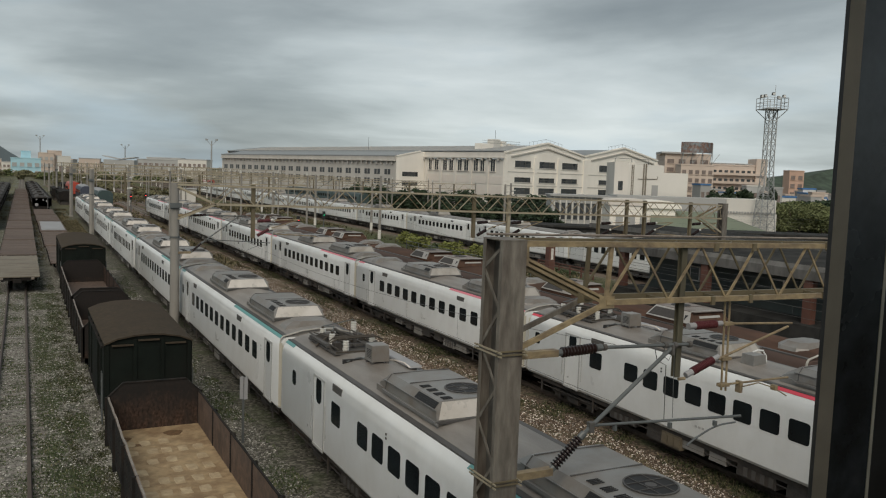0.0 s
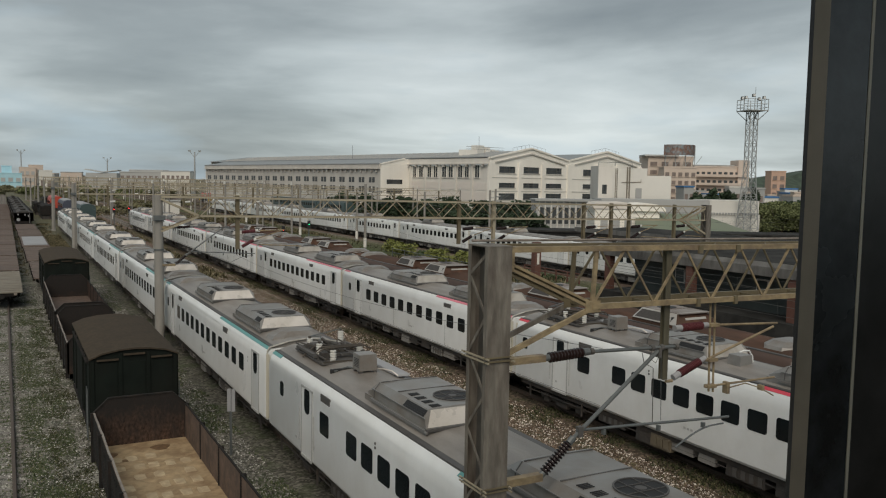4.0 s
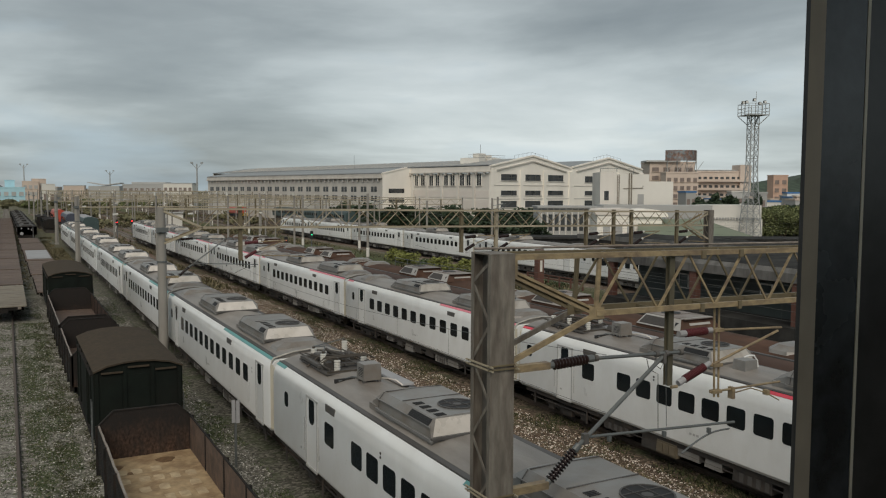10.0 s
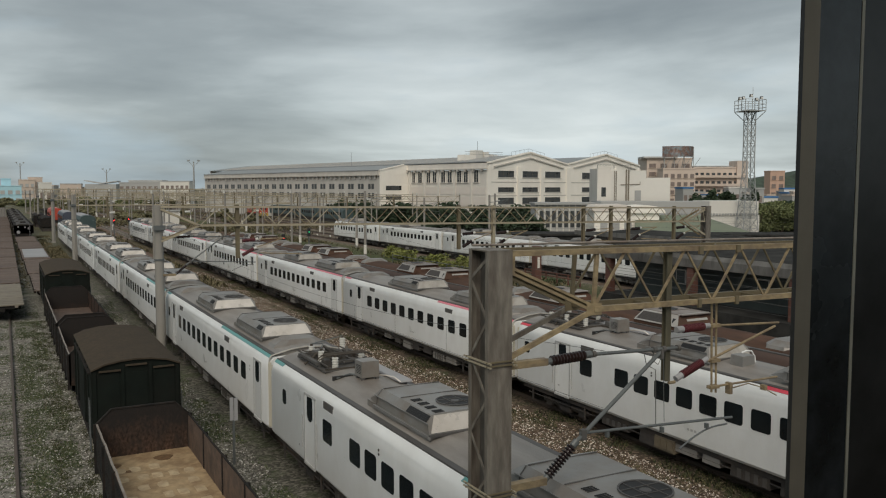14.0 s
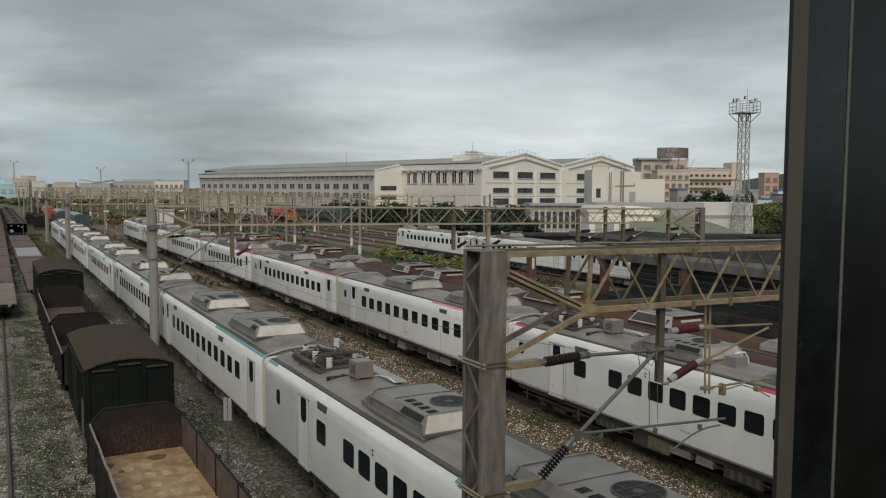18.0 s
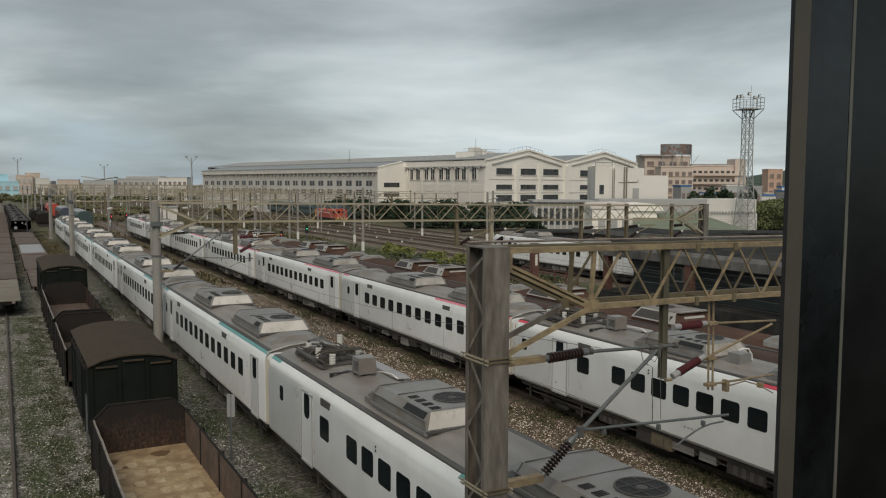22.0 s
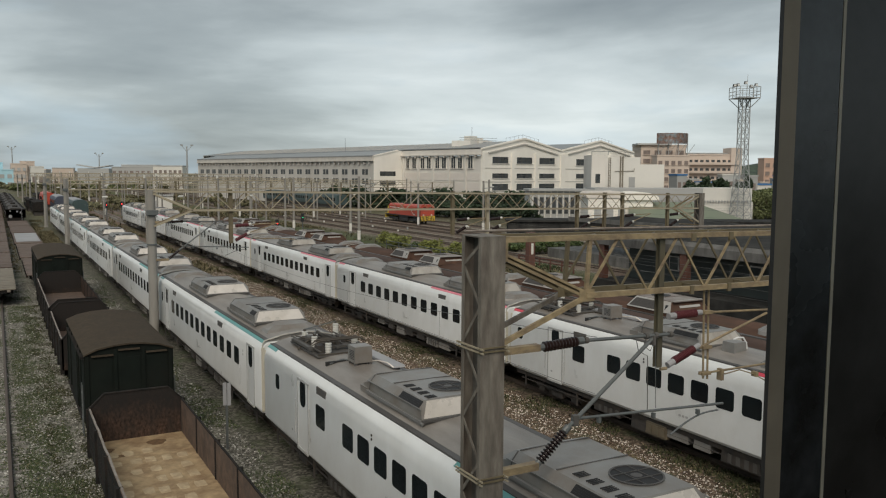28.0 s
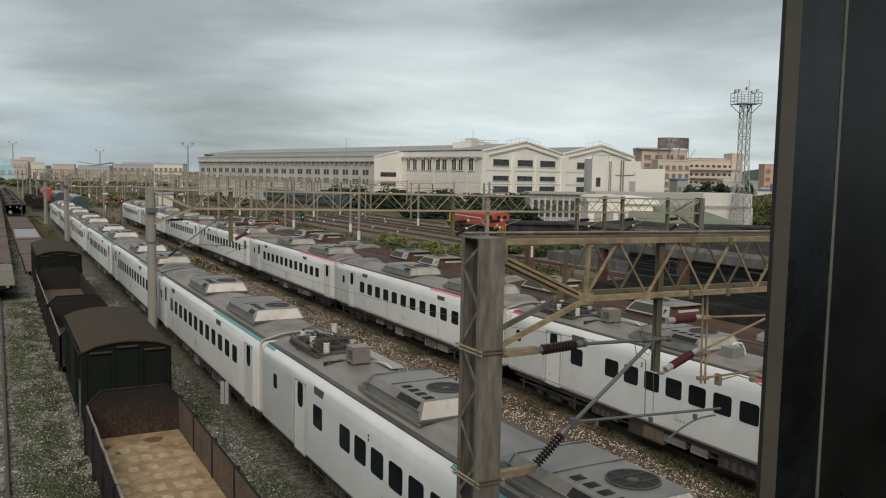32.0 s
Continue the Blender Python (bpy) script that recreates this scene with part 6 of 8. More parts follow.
def gable_wall(parent, x0, x1, y, eave, apex, holes, m, thick=0.4):
    """A gabled end wall with rectangular openings, built of piers and bands."""
    mid = (x0 + x1) / 2
    xs = sorted({x0, x1, *[h[0] for h in holes], *[h[1] for h in holes]})
    wall = Mesh()
    for a, b in zip(xs, xs[1:]):
        cut = sorted([(h[2], h[3]) for h in holes if h[0] <= a + 1e-6 and h[1] >= b - 1e-6])
        z = 0.0
        for lo, hi in cut:
            wall.box(a, y, z, b, y + thick, lo)
            z = hi
        wall.box(a, y, z, b, y + thick, eave - 0.3)
    o = [(x0, eave - 0.3), (x1, eave - 0.3), (x1, eave), (mid + 1.5, apex - 0.15), (mid, apex), (mid - 1.5, apex - 0.15), (x0, eave)]
    wall.loft([[(x, y, z) for x, z in o], [(x, y + thick, z) for x, z in o]])
    return part("gable_wall", wall, m, parent, "cream rendered gable wall")


wins1, wins2 = [], []
for a, b in ((3.6, 9.2), (12.2, 17.9), (20.6, 26.6)):
    wins1 += [(a, b, 11.7, 13.3), (a, b, 8.0, 9.2), (a, b, 5.0, 6.6)]
for a, b in ((35.3, 41.3), (48.0, 54.0)):
    wins2 += [(a, b, 11.5, 13.2), (a, b, 8.0, 9.2), (a, b, 5.0, 6.6)]
gable_wall(shed, 0, 29.6, 0, E1, AP, wins1, STUCCO)
gable_wall(shed, 29.6, 61.0, 0, E1 + 0.2, AP + 0.3, wins2, STUCCO)
for a, b, lo, hi in wins1 + wins2:
    w = part("window", Mesh().box(a, 0.15, lo, b, 0.22, hi), DARKGLASS, shed, "dark window band")
    fr = Mesh()
    for k in range(4):
        xx = a + (b - a) * k / 3
        fr.box(xx - 0.06, 0.08, lo, xx + 0.06, 0.16, hi)
    fr.box(a, 0.08, (lo + hi) / 2 - 0.05, b, 0.16, (lo + hi) / 2 + 0.05)
    part("window_bars", fr, MASTDARK, w)
    part("sill", Mesh().box(a - 0.2, -0.15, lo - 0.2, b + 0.2, 0.1, lo), MOULD, w)
for x0, x1, ez, az in ((0, 29.6, E1, AP), (29.6, 61.0, E1 + 0.2, AP + 0.3)):
    mid = (x0 + x1) / 2
    for dz, w in ((-0.1, 0.4), (-1.5, 0.3)):
        for xa, xb in ((x0 + 0.3, mid), (x1 - 0.3, mid)):
            fa = 0.0 if dz > -1 else 0.12
            pa, pb = (xa + (xb - xa) * fa, -0.08, ez + dz + (az - ez) * fa), (xb, -0.08, az + dz)
            part("gable_moulding", Mesh().beam(pa, pb, 0.5, w), STUCCO if dz > -1 else MOULD, shed)
    for xx in (x0 + 0.45, x0 + (x1 - x0) * 0.36, x0 + (x1 - x0) * 0.65, x1 - 0.45):
        part("pilaster", Mesh().box(xx - 0.45, -0.32, 0, xx + 0.45, 0.0, ez - 1.1), STUCCO, shed)
for zz in (10.4, 7.0):
    part("string_course", Mesh().box(0.9, -0.07, zz, 60.0, 0.0, zz + 0.22), MOULD, shed)
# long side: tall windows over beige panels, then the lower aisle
# long side is greyer than the gables: its shade is in the wall colour
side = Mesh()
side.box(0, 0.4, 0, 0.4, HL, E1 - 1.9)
part("side_wall", side, STUCCOGREY, shed, "side wall greyed for shade, with beige panels")
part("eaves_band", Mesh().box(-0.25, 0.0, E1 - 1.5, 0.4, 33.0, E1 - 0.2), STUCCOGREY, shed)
part("eaves_ledge", Mesh().box(-0.7, 0.0, E1 - 1.75, 0.4, 33.0, E1 - 1.5), MOULD, shed)
for ya, yb2 in ((3.25, 4.9), (7.2, 8.75), (9.65, 11.3), (13.35, 15.05), (16.0, 17.6), (19.5, 21.1), (22.05, 23.7), (25.65, 27.3), (28.55, 29.85)):
    w = part("tall_window", Mesh().box(-0.03, ya, 10.45, 0.06, yb2, 13.45), HALLGLASS, shed, "tall grey window")
    part("window_bars", Mesh().box(-0.09, (ya + yb2) / 2 - 0.035, 10.45, -0.02, (ya + yb2) / 2 + 0.035, 13.45), STUCCOGREY, w)
    for yy in (ya - 0.14, yb2):
        part("window_frame", Mesh().box(-0.1, yy, 10.3, 0.0, yy + 0.14, 13.5), STUCCO, w)
    part("sill", Mesh().box(-0.2, ya - 0.3, 10.2, 0.0, yb2 + 0.3, 10.4), MOULD, w)
for yy in (5.9, 12.17, 18.5, 24.64, 31.0):
    part("pier", Mesh().box(-0.3, yy - 0.35, 0, 0.0, yy + 0.35, E1 - 1.75), STUCCOGREY, shed)
for k in range(11):
    yy = 1.6 + k * 2.95
    part("bracket", Mesh().box(-0.65, yy, E1 - 2.3, 0.0, yy + 0.5, E1 - 1.75), MOULD, shed)
for ya, yb2 in ((0.6, 5.4), (6.4, 11.7), (12.7, 18.0), (19.0, 24.2), (25.1, 30.5)):
    for zz, hh in ((7.35, 1.85), (4.6, 2.3), (1.6, 2.6)):
        part("wall_panel", Mesh().box(-0.08, ya, zz, 0.0, yb2, zz + hh), BEIGE, shed)
# aisle
AW, A0, AE = 9.4, 31.7, 13.6
aisle = Mesh()
o = [(-AW, 0.0), (0.0, 0.0), (0.0, 15.2), (-1.5, 15.2), (-AW, AE)]
aisle.loft([[(x, y, z) for x, z in o] for y in (A0, A0 + 0.4)])
part("aisle_end_wall", aisle, STUCCO, shed, "cream end wall with sloping top")
for lo, hi in ((8.4, 9.6), (5.8, 7.0), (3.2, 4.4)):
    w = part("window", Mesh().box(-7.6, A0 - 0.05, lo, -2.4, A0 + 0.05, hi), DARKGLASS, shed, "dark window band")
    part("window_bars", Mesh().box(-5.5, A0 - 0.1, lo, -5.4, A0 - 0.04, hi).box(-3.5, A0 - 0.1, lo, -3.4, A0 - 0.04, hi), MASTDARK, w)
part("aisle_coping", Mesh().beam((-AW - 0.2, A0 + 0.2, AE + 0.1), (-1.5, A0 + 0.2, 15.35), 0.7, 0.3), STUCCO, shed)
part("aisle_wall", Mesh().box(-AW, A0 + 0.4, 0, -AW + 0.4, 142, AE - 1.0), AISLEGREY, shed, "long wall greyed for shade with two rows of small windows")
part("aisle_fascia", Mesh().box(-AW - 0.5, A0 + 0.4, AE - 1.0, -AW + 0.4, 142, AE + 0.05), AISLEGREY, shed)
part("aisle_ledge", Mesh().box(-AW - 0.8, A0 + 0.4, AE - 1.25, -AW + 0.4, 142, AE - 1.0), MOULD, shed)
pane_small = mesh_of(Mesh().box(-0.05, 0, 0, 0.05, 1.15, 1.45), DARKGLASS)
bracket_small = mesh_of(Mesh().box(-0.5, 0, 0, 0.0, 0.45, 0.9), MOULD)
for i in range(22):
    ya = A0 + 3.0 + i * 4.9
    if ya > 138:
        break
    for zz in (8.7, 6.2):
        for k in (0.0, 1.5):
            part("small_window", pane_small, None, shed, at=pose(-AW, ya + k, zz))
    part("bracket", bracket_small, None, shed, at=pose(-AW, ya - 1.3, AE - 2.1))
    part("bracket", bracket_small, None, shed, at=pose(-AW, ya + 1.0, AE - 2.1))
far_end = Mesh().box(-AW, 142.0, 0, 0.4, 142.4, AE).box(0.0, HL, 0, 61, HL + 0.4, E1)
part("far_wall", far_end, STUCCOGREY, shed)
part("right_wall", Mesh().box(60.6, 0.4, 0, 61.0, HL, E1), STUCCOGREY, shed)
for x0, x1, ez, az, off in ((0, 29.6, E1, 17.35, 0.5), (29.6, 61.0, E1 + 0.2, 17.6, 0.5)):
    mid = (x0 + x1) / 2
    for xa in (x0, x1):
        s = 1 if xa > mid else -1
        rf = Mesh()
        rf.loft([[(xa + s * 0.4, y, ez - 0.05), (mid, y, az), (mid, y, az + 0.22), (xa + s * 0.4, y, ez + 0.17)] for y in (0.45, HL)])
        part("roof", rf, SHEDROOF, shed, "grey steel roof")
part("aisle_roof", Mesh().loft([[(-AW - 0.6, y, AE + 0.02), (0.0, y, 15.2), (0.0, y, 15.4), (-AW - 0.6, y, AE + 0.25)] for y in (A0 + 0.4, 142)]), SHEDROOF, shed)
rib_v = Mesh()
for i in range(48):
    yy = 2.0 + i * 3.1
    rib_v.beam((-0.35, yy, E1 + 0.22), (14.8, yy, 17.6), 0.10, 0.08)
tagged(part("roof_ribs", rib_v, MOULD, shed), kind="stuff")
for mid, az in ((14.8, AP), (45.3, AP + 0.3)):
    rail_ = Mesh()
    for k in range(-4, 5):
        rail_.tube((mid + k * 1.5, 0.6, az - abs(k) * 0.33), (mid + k * 1.5, 0.6, az - abs(k) * 0.25 + 0.85), 0.03, 5)
    rail_.path([(mid - 6.0, 0.6, az - 0.15), (mid, 0.6, az + 0.85), (mid + 6.0, 0.6, az - 0.15)], 0.03, 5)
    part("roof_railing", rail_, GALV, shed)
tank = part("roof_plant", Mesh().box(9.0, 14, 16.0, 11.4, 16.5, 19.0), PALEWALL, shed, "white plant housing on the roof")
part("plant_box", Mesh().box(4.6, 13.6, 15.8, 8.6, 16.5, 17.7), STUCCO, tank)
part("plant_box", Mesh().box(11.8, 13.8, 16.2, 13.4, 16.5, 18.6), STUCCO, tank)
part("aerial", Mesh().tube((10.4, 15, 19.0), (10.4, 15, 21.4), 0.05, 5), GALV, tank)
for xx, hh in ((14.2, 17.9), (15.5, 18.1), (17.0, 17.9)):
    part("water_tank", Mesh().tube((xx, 15, 16.2), (xx, 15, hh), 0.6, 10), PALEWALL, tank, smooth=40)
for zz in (17.9, 18.5):
    part("plant_rail", Mesh().path([(4.6, 13.5, zz), (18.2, 13.5, zz + 0.1)], 0.04, 5), GALV, tank)
part("aerial", Mesh().tube((0.3, 60, 15.4), (0.3, 60, 19.6), 0.05, 5), GALV, shed)

# ---------- white stair block and the low depot building before the hall ----------
blk = thing("depot_block", pose(102.5, 127.5, 0, 0, 0, -28.6), "white windowless depot block with pipes", "building")
part("grey_wing", Mesh().box(0, 0, 0, 2.7, 9, 12.9), STUCCOGREY, blk, "grey stair wing")
part("main_wall", Mesh().box(2.7, 0.3, 0, 9.6, 9, 12.5), PALEWALL, blk)
part("side_wall", Mesh().box(9.6, 0.3, 0, 14.3, 9, 11.1), PALEWALL, blk)
part("window", Mesh().box(0.8, -0.05, 7.4, 1.7, 0.02, 9.2), DARKGLASS, blk)
part("door", Mesh().box(7.4, 0.2, 6.5, 8.6, 0.31, 8.6), GREYWALL, blk)
for xx, r, top in ((3.4, 0.06, 12.4), (3.75, 0.06, 12.4), (5.7, 0.13, 12.7), (6.15, 0.13, 12.7)):
    part("pipe", Mesh().path([(xx, 0.15, 6), (xx, 0.15, top)], r), DECKTAN, blk, "rusty tan pipe")
for zz in range(12):
    part("ladder_rung", Mesh().beam((3.4, 0.15, 6.4 + zz * 0.5), (3.75, 0.15, 6.4 + zz * 0.5), 0.05), DECKTAN, blk)
part("pipe", Mesh().path([(4.6, 0.2, 9.7), (8.4, 0.2, 9.8), (8.4, 0.2, 10.3)], 0.07), DECKTAN, blk)
part("parapet_rail", Mesh().path([(0, 0, 13.6), (6.5, 0, 13.5)], 0.05).path([(0, 0, 12.9), (0, 0, 13.6)], 0.05).path([(3.2, 0, 12.9), (3.2, 0, 13.6)], 0.05).path([(6.5, 0, 12.5), (6.5, 0, 13.5)], 0.05), GALV, blk)
low = thing("depot_building", pose(93.5, 119.6, 0, 0, 0, -28.6), "long low pale depot building with roof edge", "building")
part("grey_part", Mesh().box(2.8, 0, 0, 22.5, 10, 6.6), GREYWALL, low, "grey upper wall")
part("white_part", Mesh().box(22.5, -0.2, 0, 31.4, 10, 6.7), PALEWALL, low, "white upper wall")
part("lower_wall", Mesh().box(-0.1, -0.5, 0, 31.5, -0.2, 4.2), PALEWALL, low)
bracket_eave = mesh_of(Mesh().box(0, -0.4, 0, 0.25, 0, 0.35), STEELGREY)
for i in range(60):
    part("eaves_bracket", bracket_eave, None, low, at=pose(0.2 + i * 0.52, -0.5, 4.15))
low_pane = mesh_of(Mesh().box(0, -0.06, 0, 2.0, 0.01, 1.9), DARKGLASS)
for i in range(5):
    part("window", low_pane, None, low, at=pose(1.2 + i * 3.3, -0.5, 1.5))
wing_pane = mesh_of(Mesh().box(0.1, -0.05, 0, 0.78, 0.02, 3.0), DARKGLASS)
wing_post = mesh_of(Mesh().box(0, -0.25, 0, 0.16, 0.0, 5.8), PALEWALL)
for i in range(10):
    part("wing_window", wing_pane, None, low, at=pose(-8.4 + i * 1.12, 0.1, 1.9))
    part("wing_post", wing_post, None, low, at=pose(-8.6 + i * 1.12, 0.1, 0.2))
part("roof_slab", Mesh().box(-9.3, -0.5, 6.02, 2.75, 10.2, 6.35), GREYWALL, low)
part("rear_wing", Mesh().box(-9, 0.1, 0, 2.75, 10, 6.0), GREYWALL, low, "grey rear wing")
gr_can = thing("platform_canopy", pose(84.1, 100.0, 0, 0, 0, -28.6), "olive green sheet-metal canopy roof", "canopy")
part("canopy_roof", Mesh().loft([[(3, 0, 2.1), (21, 0, 2.1), (21, 0, 2.25), (3, 0, 2.25)], [(6, 13, 4.3), (17, 13, 4.3), (17, 13, 4.45), (6, 13, 4.45)]]), GREENROOF, gr_can)
for i in range(4):
    for yy, hh in ((0.5, 2.15), (12.4, 4.2)):
        part("canopy_post", Mesh().tube((6.5 + i * 3.4, yy, 0), (6.5 + i * 3.4, yy, hh), 0.1, 6), STEELGREY, gr_can)
arch = thing("arched_shelter", pose(90.8, 106.3, 0, 0, 0, -28.6), "cream shelter with a low barrel roof end", "shelter")
part("shelter_wall", Mesh().box(-4.6, 0.2, 0, 6.2, 7.8, 5.2), STUCCO, arch)
part("pitched_roof", Mesh().loft([[(-5.0, y, 5.55), (-4.4, y, 6.2), (0.6, y, 6.3), (1.4, y, 5.2), (-5.0, y, 5.2)] for y in (0.0, 8)]), BEIGE, arch)
part("barrel_roof", Mesh().loft([[(3.9 + 3.2 * math.cos(a), y, 5.1 + 1.1 * math.sin(a)) for a in [math.pi * k / 12 for k in range(13)]] + [(0.7, y, 4.9), (7.1, y, 4.9)] for y in (-0.3, 8)]), STUCCO, arch, smooth=30)
for xx in (-3.6, -1.6, 0.4):
    part("shutter", Mesh().box(xx, 0.12, 1.0, xx + 1.2, 0.21, 3.6), GREYWALL, arch)

pw = thing("goods_platform", pose(72, 92, 0, 0, 0, -31), "dark goods platform with low roof", "platform")
part("platform_face", Mesh().box(-10, 0, 0, 52, 6, 2.4), CANOPYDARK, pw)
part("platform_roof", Mesh().box(-10.3, -0.3, 2.4, 52, 6.3, 2.65), CANOPYDARK, pw)

PLATWALL = mat("platform_wall_green_grey", (0.066, 0.08, 0.076), 0.75, var=0.15, scale=0.8, dirt=(0.03, 0.033, 0.032), amt=0.5, dscale=0.4)
# ---------- station platforms beside the running tracks ----------
st = thing("station_canopy", pose(0, 0, 0), "platform roof with stained grey fascia and dark walls", "canopy")
part("fascia_beam", Mesh().loft([[(41.9, y, 3.62), (42.35, y, 3.55), (42.45, y, 4.45), (42.1, y, 4.5), (41.9, y, 4.2)] for y in (6, 51.6)]), CANOPY, st, "stained grey concrete fascia")
part("canopy_roof", Mesh().loft([[(42.3, y, 4.35), (48.4, y, 4.75), (48.4, y, 4.9), (42.3, y, 4.5)] for y in (6, 51.6)]), CANOPYDARK, st, "dark platform roof")
part("platform_wall", Mesh().box(44.2, 6, 0, 44.5, 50.0, 4.4), PLATWALL, st, "dark green-grey platform wall")
part("platform_floor", Mesh().box(41.4, 6, 0, 48.4, 51, 0.95), CANOPYDARK, st)
for yy in (10, 18, 26, 33.5, 42.0, 50.8):
    part("column", Mesh().box(42.0, yy - 0.3, 0.95, 42.5, yy + 0.3, 3.7), COLUMN, st, "brown steel column")
for yy in (20, 29.5, 37, 44.5):
    wfr = part("notice_frame", Mesh().box(44.12, yy, 2.0, 44.19, yy + 1.0, 3.1), STUCCOGREY, st, "pale framed notice")
    part("notice_panel", Mesh().box(44.09, yy + 0.1, 2.1, 44.13, yy + 0.9, 3.0), PLATWALL, wfr)
for k in range(3):
    cab_run = Mesh().path([(41.7, 6 + i * 5.5, 2.9 - 0.45 * k + 0.08 * math.sin(i)) for i in range(9)], 0.018, 5)
    part("cable", cab_run, WIRE, st)
pc = thing("platform_column", pose(42.25, 61, 0), "dark brown steel column with a white plate", "column")
part("shaft", Mesh().box(-0.32, -0.3, 0, 0.32, 0.3, 3.9), COLUMN, pc)
part("footing", Mesh().box(-0.5, -0.5, 0, 0.5, 0.5, 0.35, 0.05), CONC, pc)
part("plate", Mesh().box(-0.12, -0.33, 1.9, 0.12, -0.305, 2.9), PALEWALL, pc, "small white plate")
st2 = thing("island_canopy", pose(0, 0, 0), "long dark island platform roof on posts", "canopy")
part("canopy_roof", Mesh().loft([[(53.4, y, 4.35), (57.2, y, 4.1), (61.0, y, 4.35), (61.0, y, 4.6), (57.2, y, 4.35), (53.4, y, 4.6)] for y in (5, 70)]), CANOPYDARK, st2, "dark sheet roof")
part("roof_edge", Mesh().box(53.3, 5, 4.2, 53.4, 70, 4.65), CANOPY, st2)
for yy in range(9, 70, 6):
    part("post", Mesh().box(57.0, yy - 0.15, 1.0, 57.4, yy + 0.15, 4.2), COLUMN, st2)
part("platform_floor", Mesh().box(53.6, 4, 0, 60.8, 74, 1.0), CANOPY, st2)

# ---------- light towers ----------


def lattice_tower(x, y, h, base, top, label, lamps=6, grp="light towers"):
    t = thing("light_tower", pose(x, y, 0, 0, 0, -20), label, "light tower", grp)
    hb = h - 2.6
    cor = [(-1, -1), (1, -1), (1, 1), (-1, 1)]

    def half(z):
        f = min(1, z / (hb * 0.55))
        return base / 2 * (1 - f) + top / 2 * f

    n = 12
    for sx, sy in cor:
        lg = Mesh()
        for i in range(n):
            za, zb = hb * i / n, hb * (i + 1) / n
            lg.beam((sx * half(za), sy * half(za), za), (sx * half(zb), sy * half(zb), zb), 0.13)
        part("leg", lg, STEELGREY, t)
    br_ = Mesh()
    for i in range(n):
        za, zb = hb * i / n, hb * (i + 1) / n
        for k in range(4):
            a, b = cor[k], cor[(k + 1) % 4]
            br_.beam((a[0] * half(za), a[1] * half(za), za), (b[0] * half(zb), b[1] * half(zb), zb), 0.065)
            br_.beam((b[0] * half(za), b[1] * half(za), za), (a[0] * half(zb), a[1] * half(zb), zb), 0.065)
            br_.beam((a[0] * half(zb), a[1] * half(zb), zb), (b[0] * half(zb), b[1] * half(zb), zb), 0.07)
    part("bracing", br_, STEELGREY, t)
    p = 1.92
    pl = Mesh().box(-p, -p, hb, p, p, hb + 0.12)
    for sx, sy in cor:
        pl.beam((sx * top / 2, sy * top / 2, hb - 1.6), (sx * p, sy * p, hb), 0.12)
    plat = part("platform", pl, STEELGREY, t)
    rg = Mesh()
    for zz in (hb + 0.6, hb + 1.2, hb + 2.0):
        for k in range(4):
            a, b = cor[k], cor[(k + 1) % 4]
            rg.beam((a[0] * p, a[1] * p, zz), (b[0] * p, b[1] * p, zz), 0.07)
    for k in range(4):
        a, b = cor[k], cor[(k + 1) % 4]
        for f in (0, 0.33, 0.66):
            xx, yy = p * (a[0] + (b[0] - a[0]) * f), p * (a[1] + (b[1] - a[1]) * f)
            rg.beam((xx, yy, hb), (xx, yy, hb + 2.0), 0.09)
    part("railing", rg, STEELGREY, plat)
    for k in range(lamps):
        a = 2 * math.pi * k / lamps + 0.5
        xx, yy = p * 0.98 * math.cos(a), p * 0.98 * math.sin(a)
        fl = part("floodlight", Mesh().box(xx - 0.26, yy - 0.24, hb + 2.05 + 0.3 * (k % 2), xx + 0.26, yy + 0.24, hb + 2.55 + 0.3 * (k % 2), 0.06), MASTDARK, plat)
        part("lens", Mesh().box(xx - 0.2, yy - 0.27, hb + 2.1 + 0.3 * (k % 2), xx + 0.2, yy - 0.24, hb + 2.45 + 0.3 * (k % 2)), LIGHTLENS, fl)
    part("lightning_rod", Mesh().tube((1, 1, hb + 2.0), (1, 1, hb + 4.4), 0.04, 5), STEELGREY, t)
    return t


lattice_tower(117.2, 103.6, 25.2, 3.0, 1.45, "tall grey lattice light tower with platform", lamps=5)


def far_tower(x, y, h):
    t = thing("light_mast", pose(x, y, 0), "distant light mast with two arms", "light tower", "distant light masts")
    part("shaft", Mesh().tube((0, 0, 0), (0, 0, h), 0.42, 8, 0.26), STEELGREY, t)
    for s in (-1, 1):
        part("arm", Mesh().beam((0, 0, h - 2.2), (s * 2.0, 0, h + 0.2), 0.16), STEELGREY, t)
        part("floodlight", Mesh().box(s * 2.0 - 0.5, -0.4, h + 0.1, s * 2.0 + 0.5, 0.4, h + 0.7), STEELGREY, t)


far_tower(68.2, 341, 19.5)
far_tower(54, 521, 19.5)
far_tower(9.6, 568, 23.8)

# ---------- town behind the yard ----------


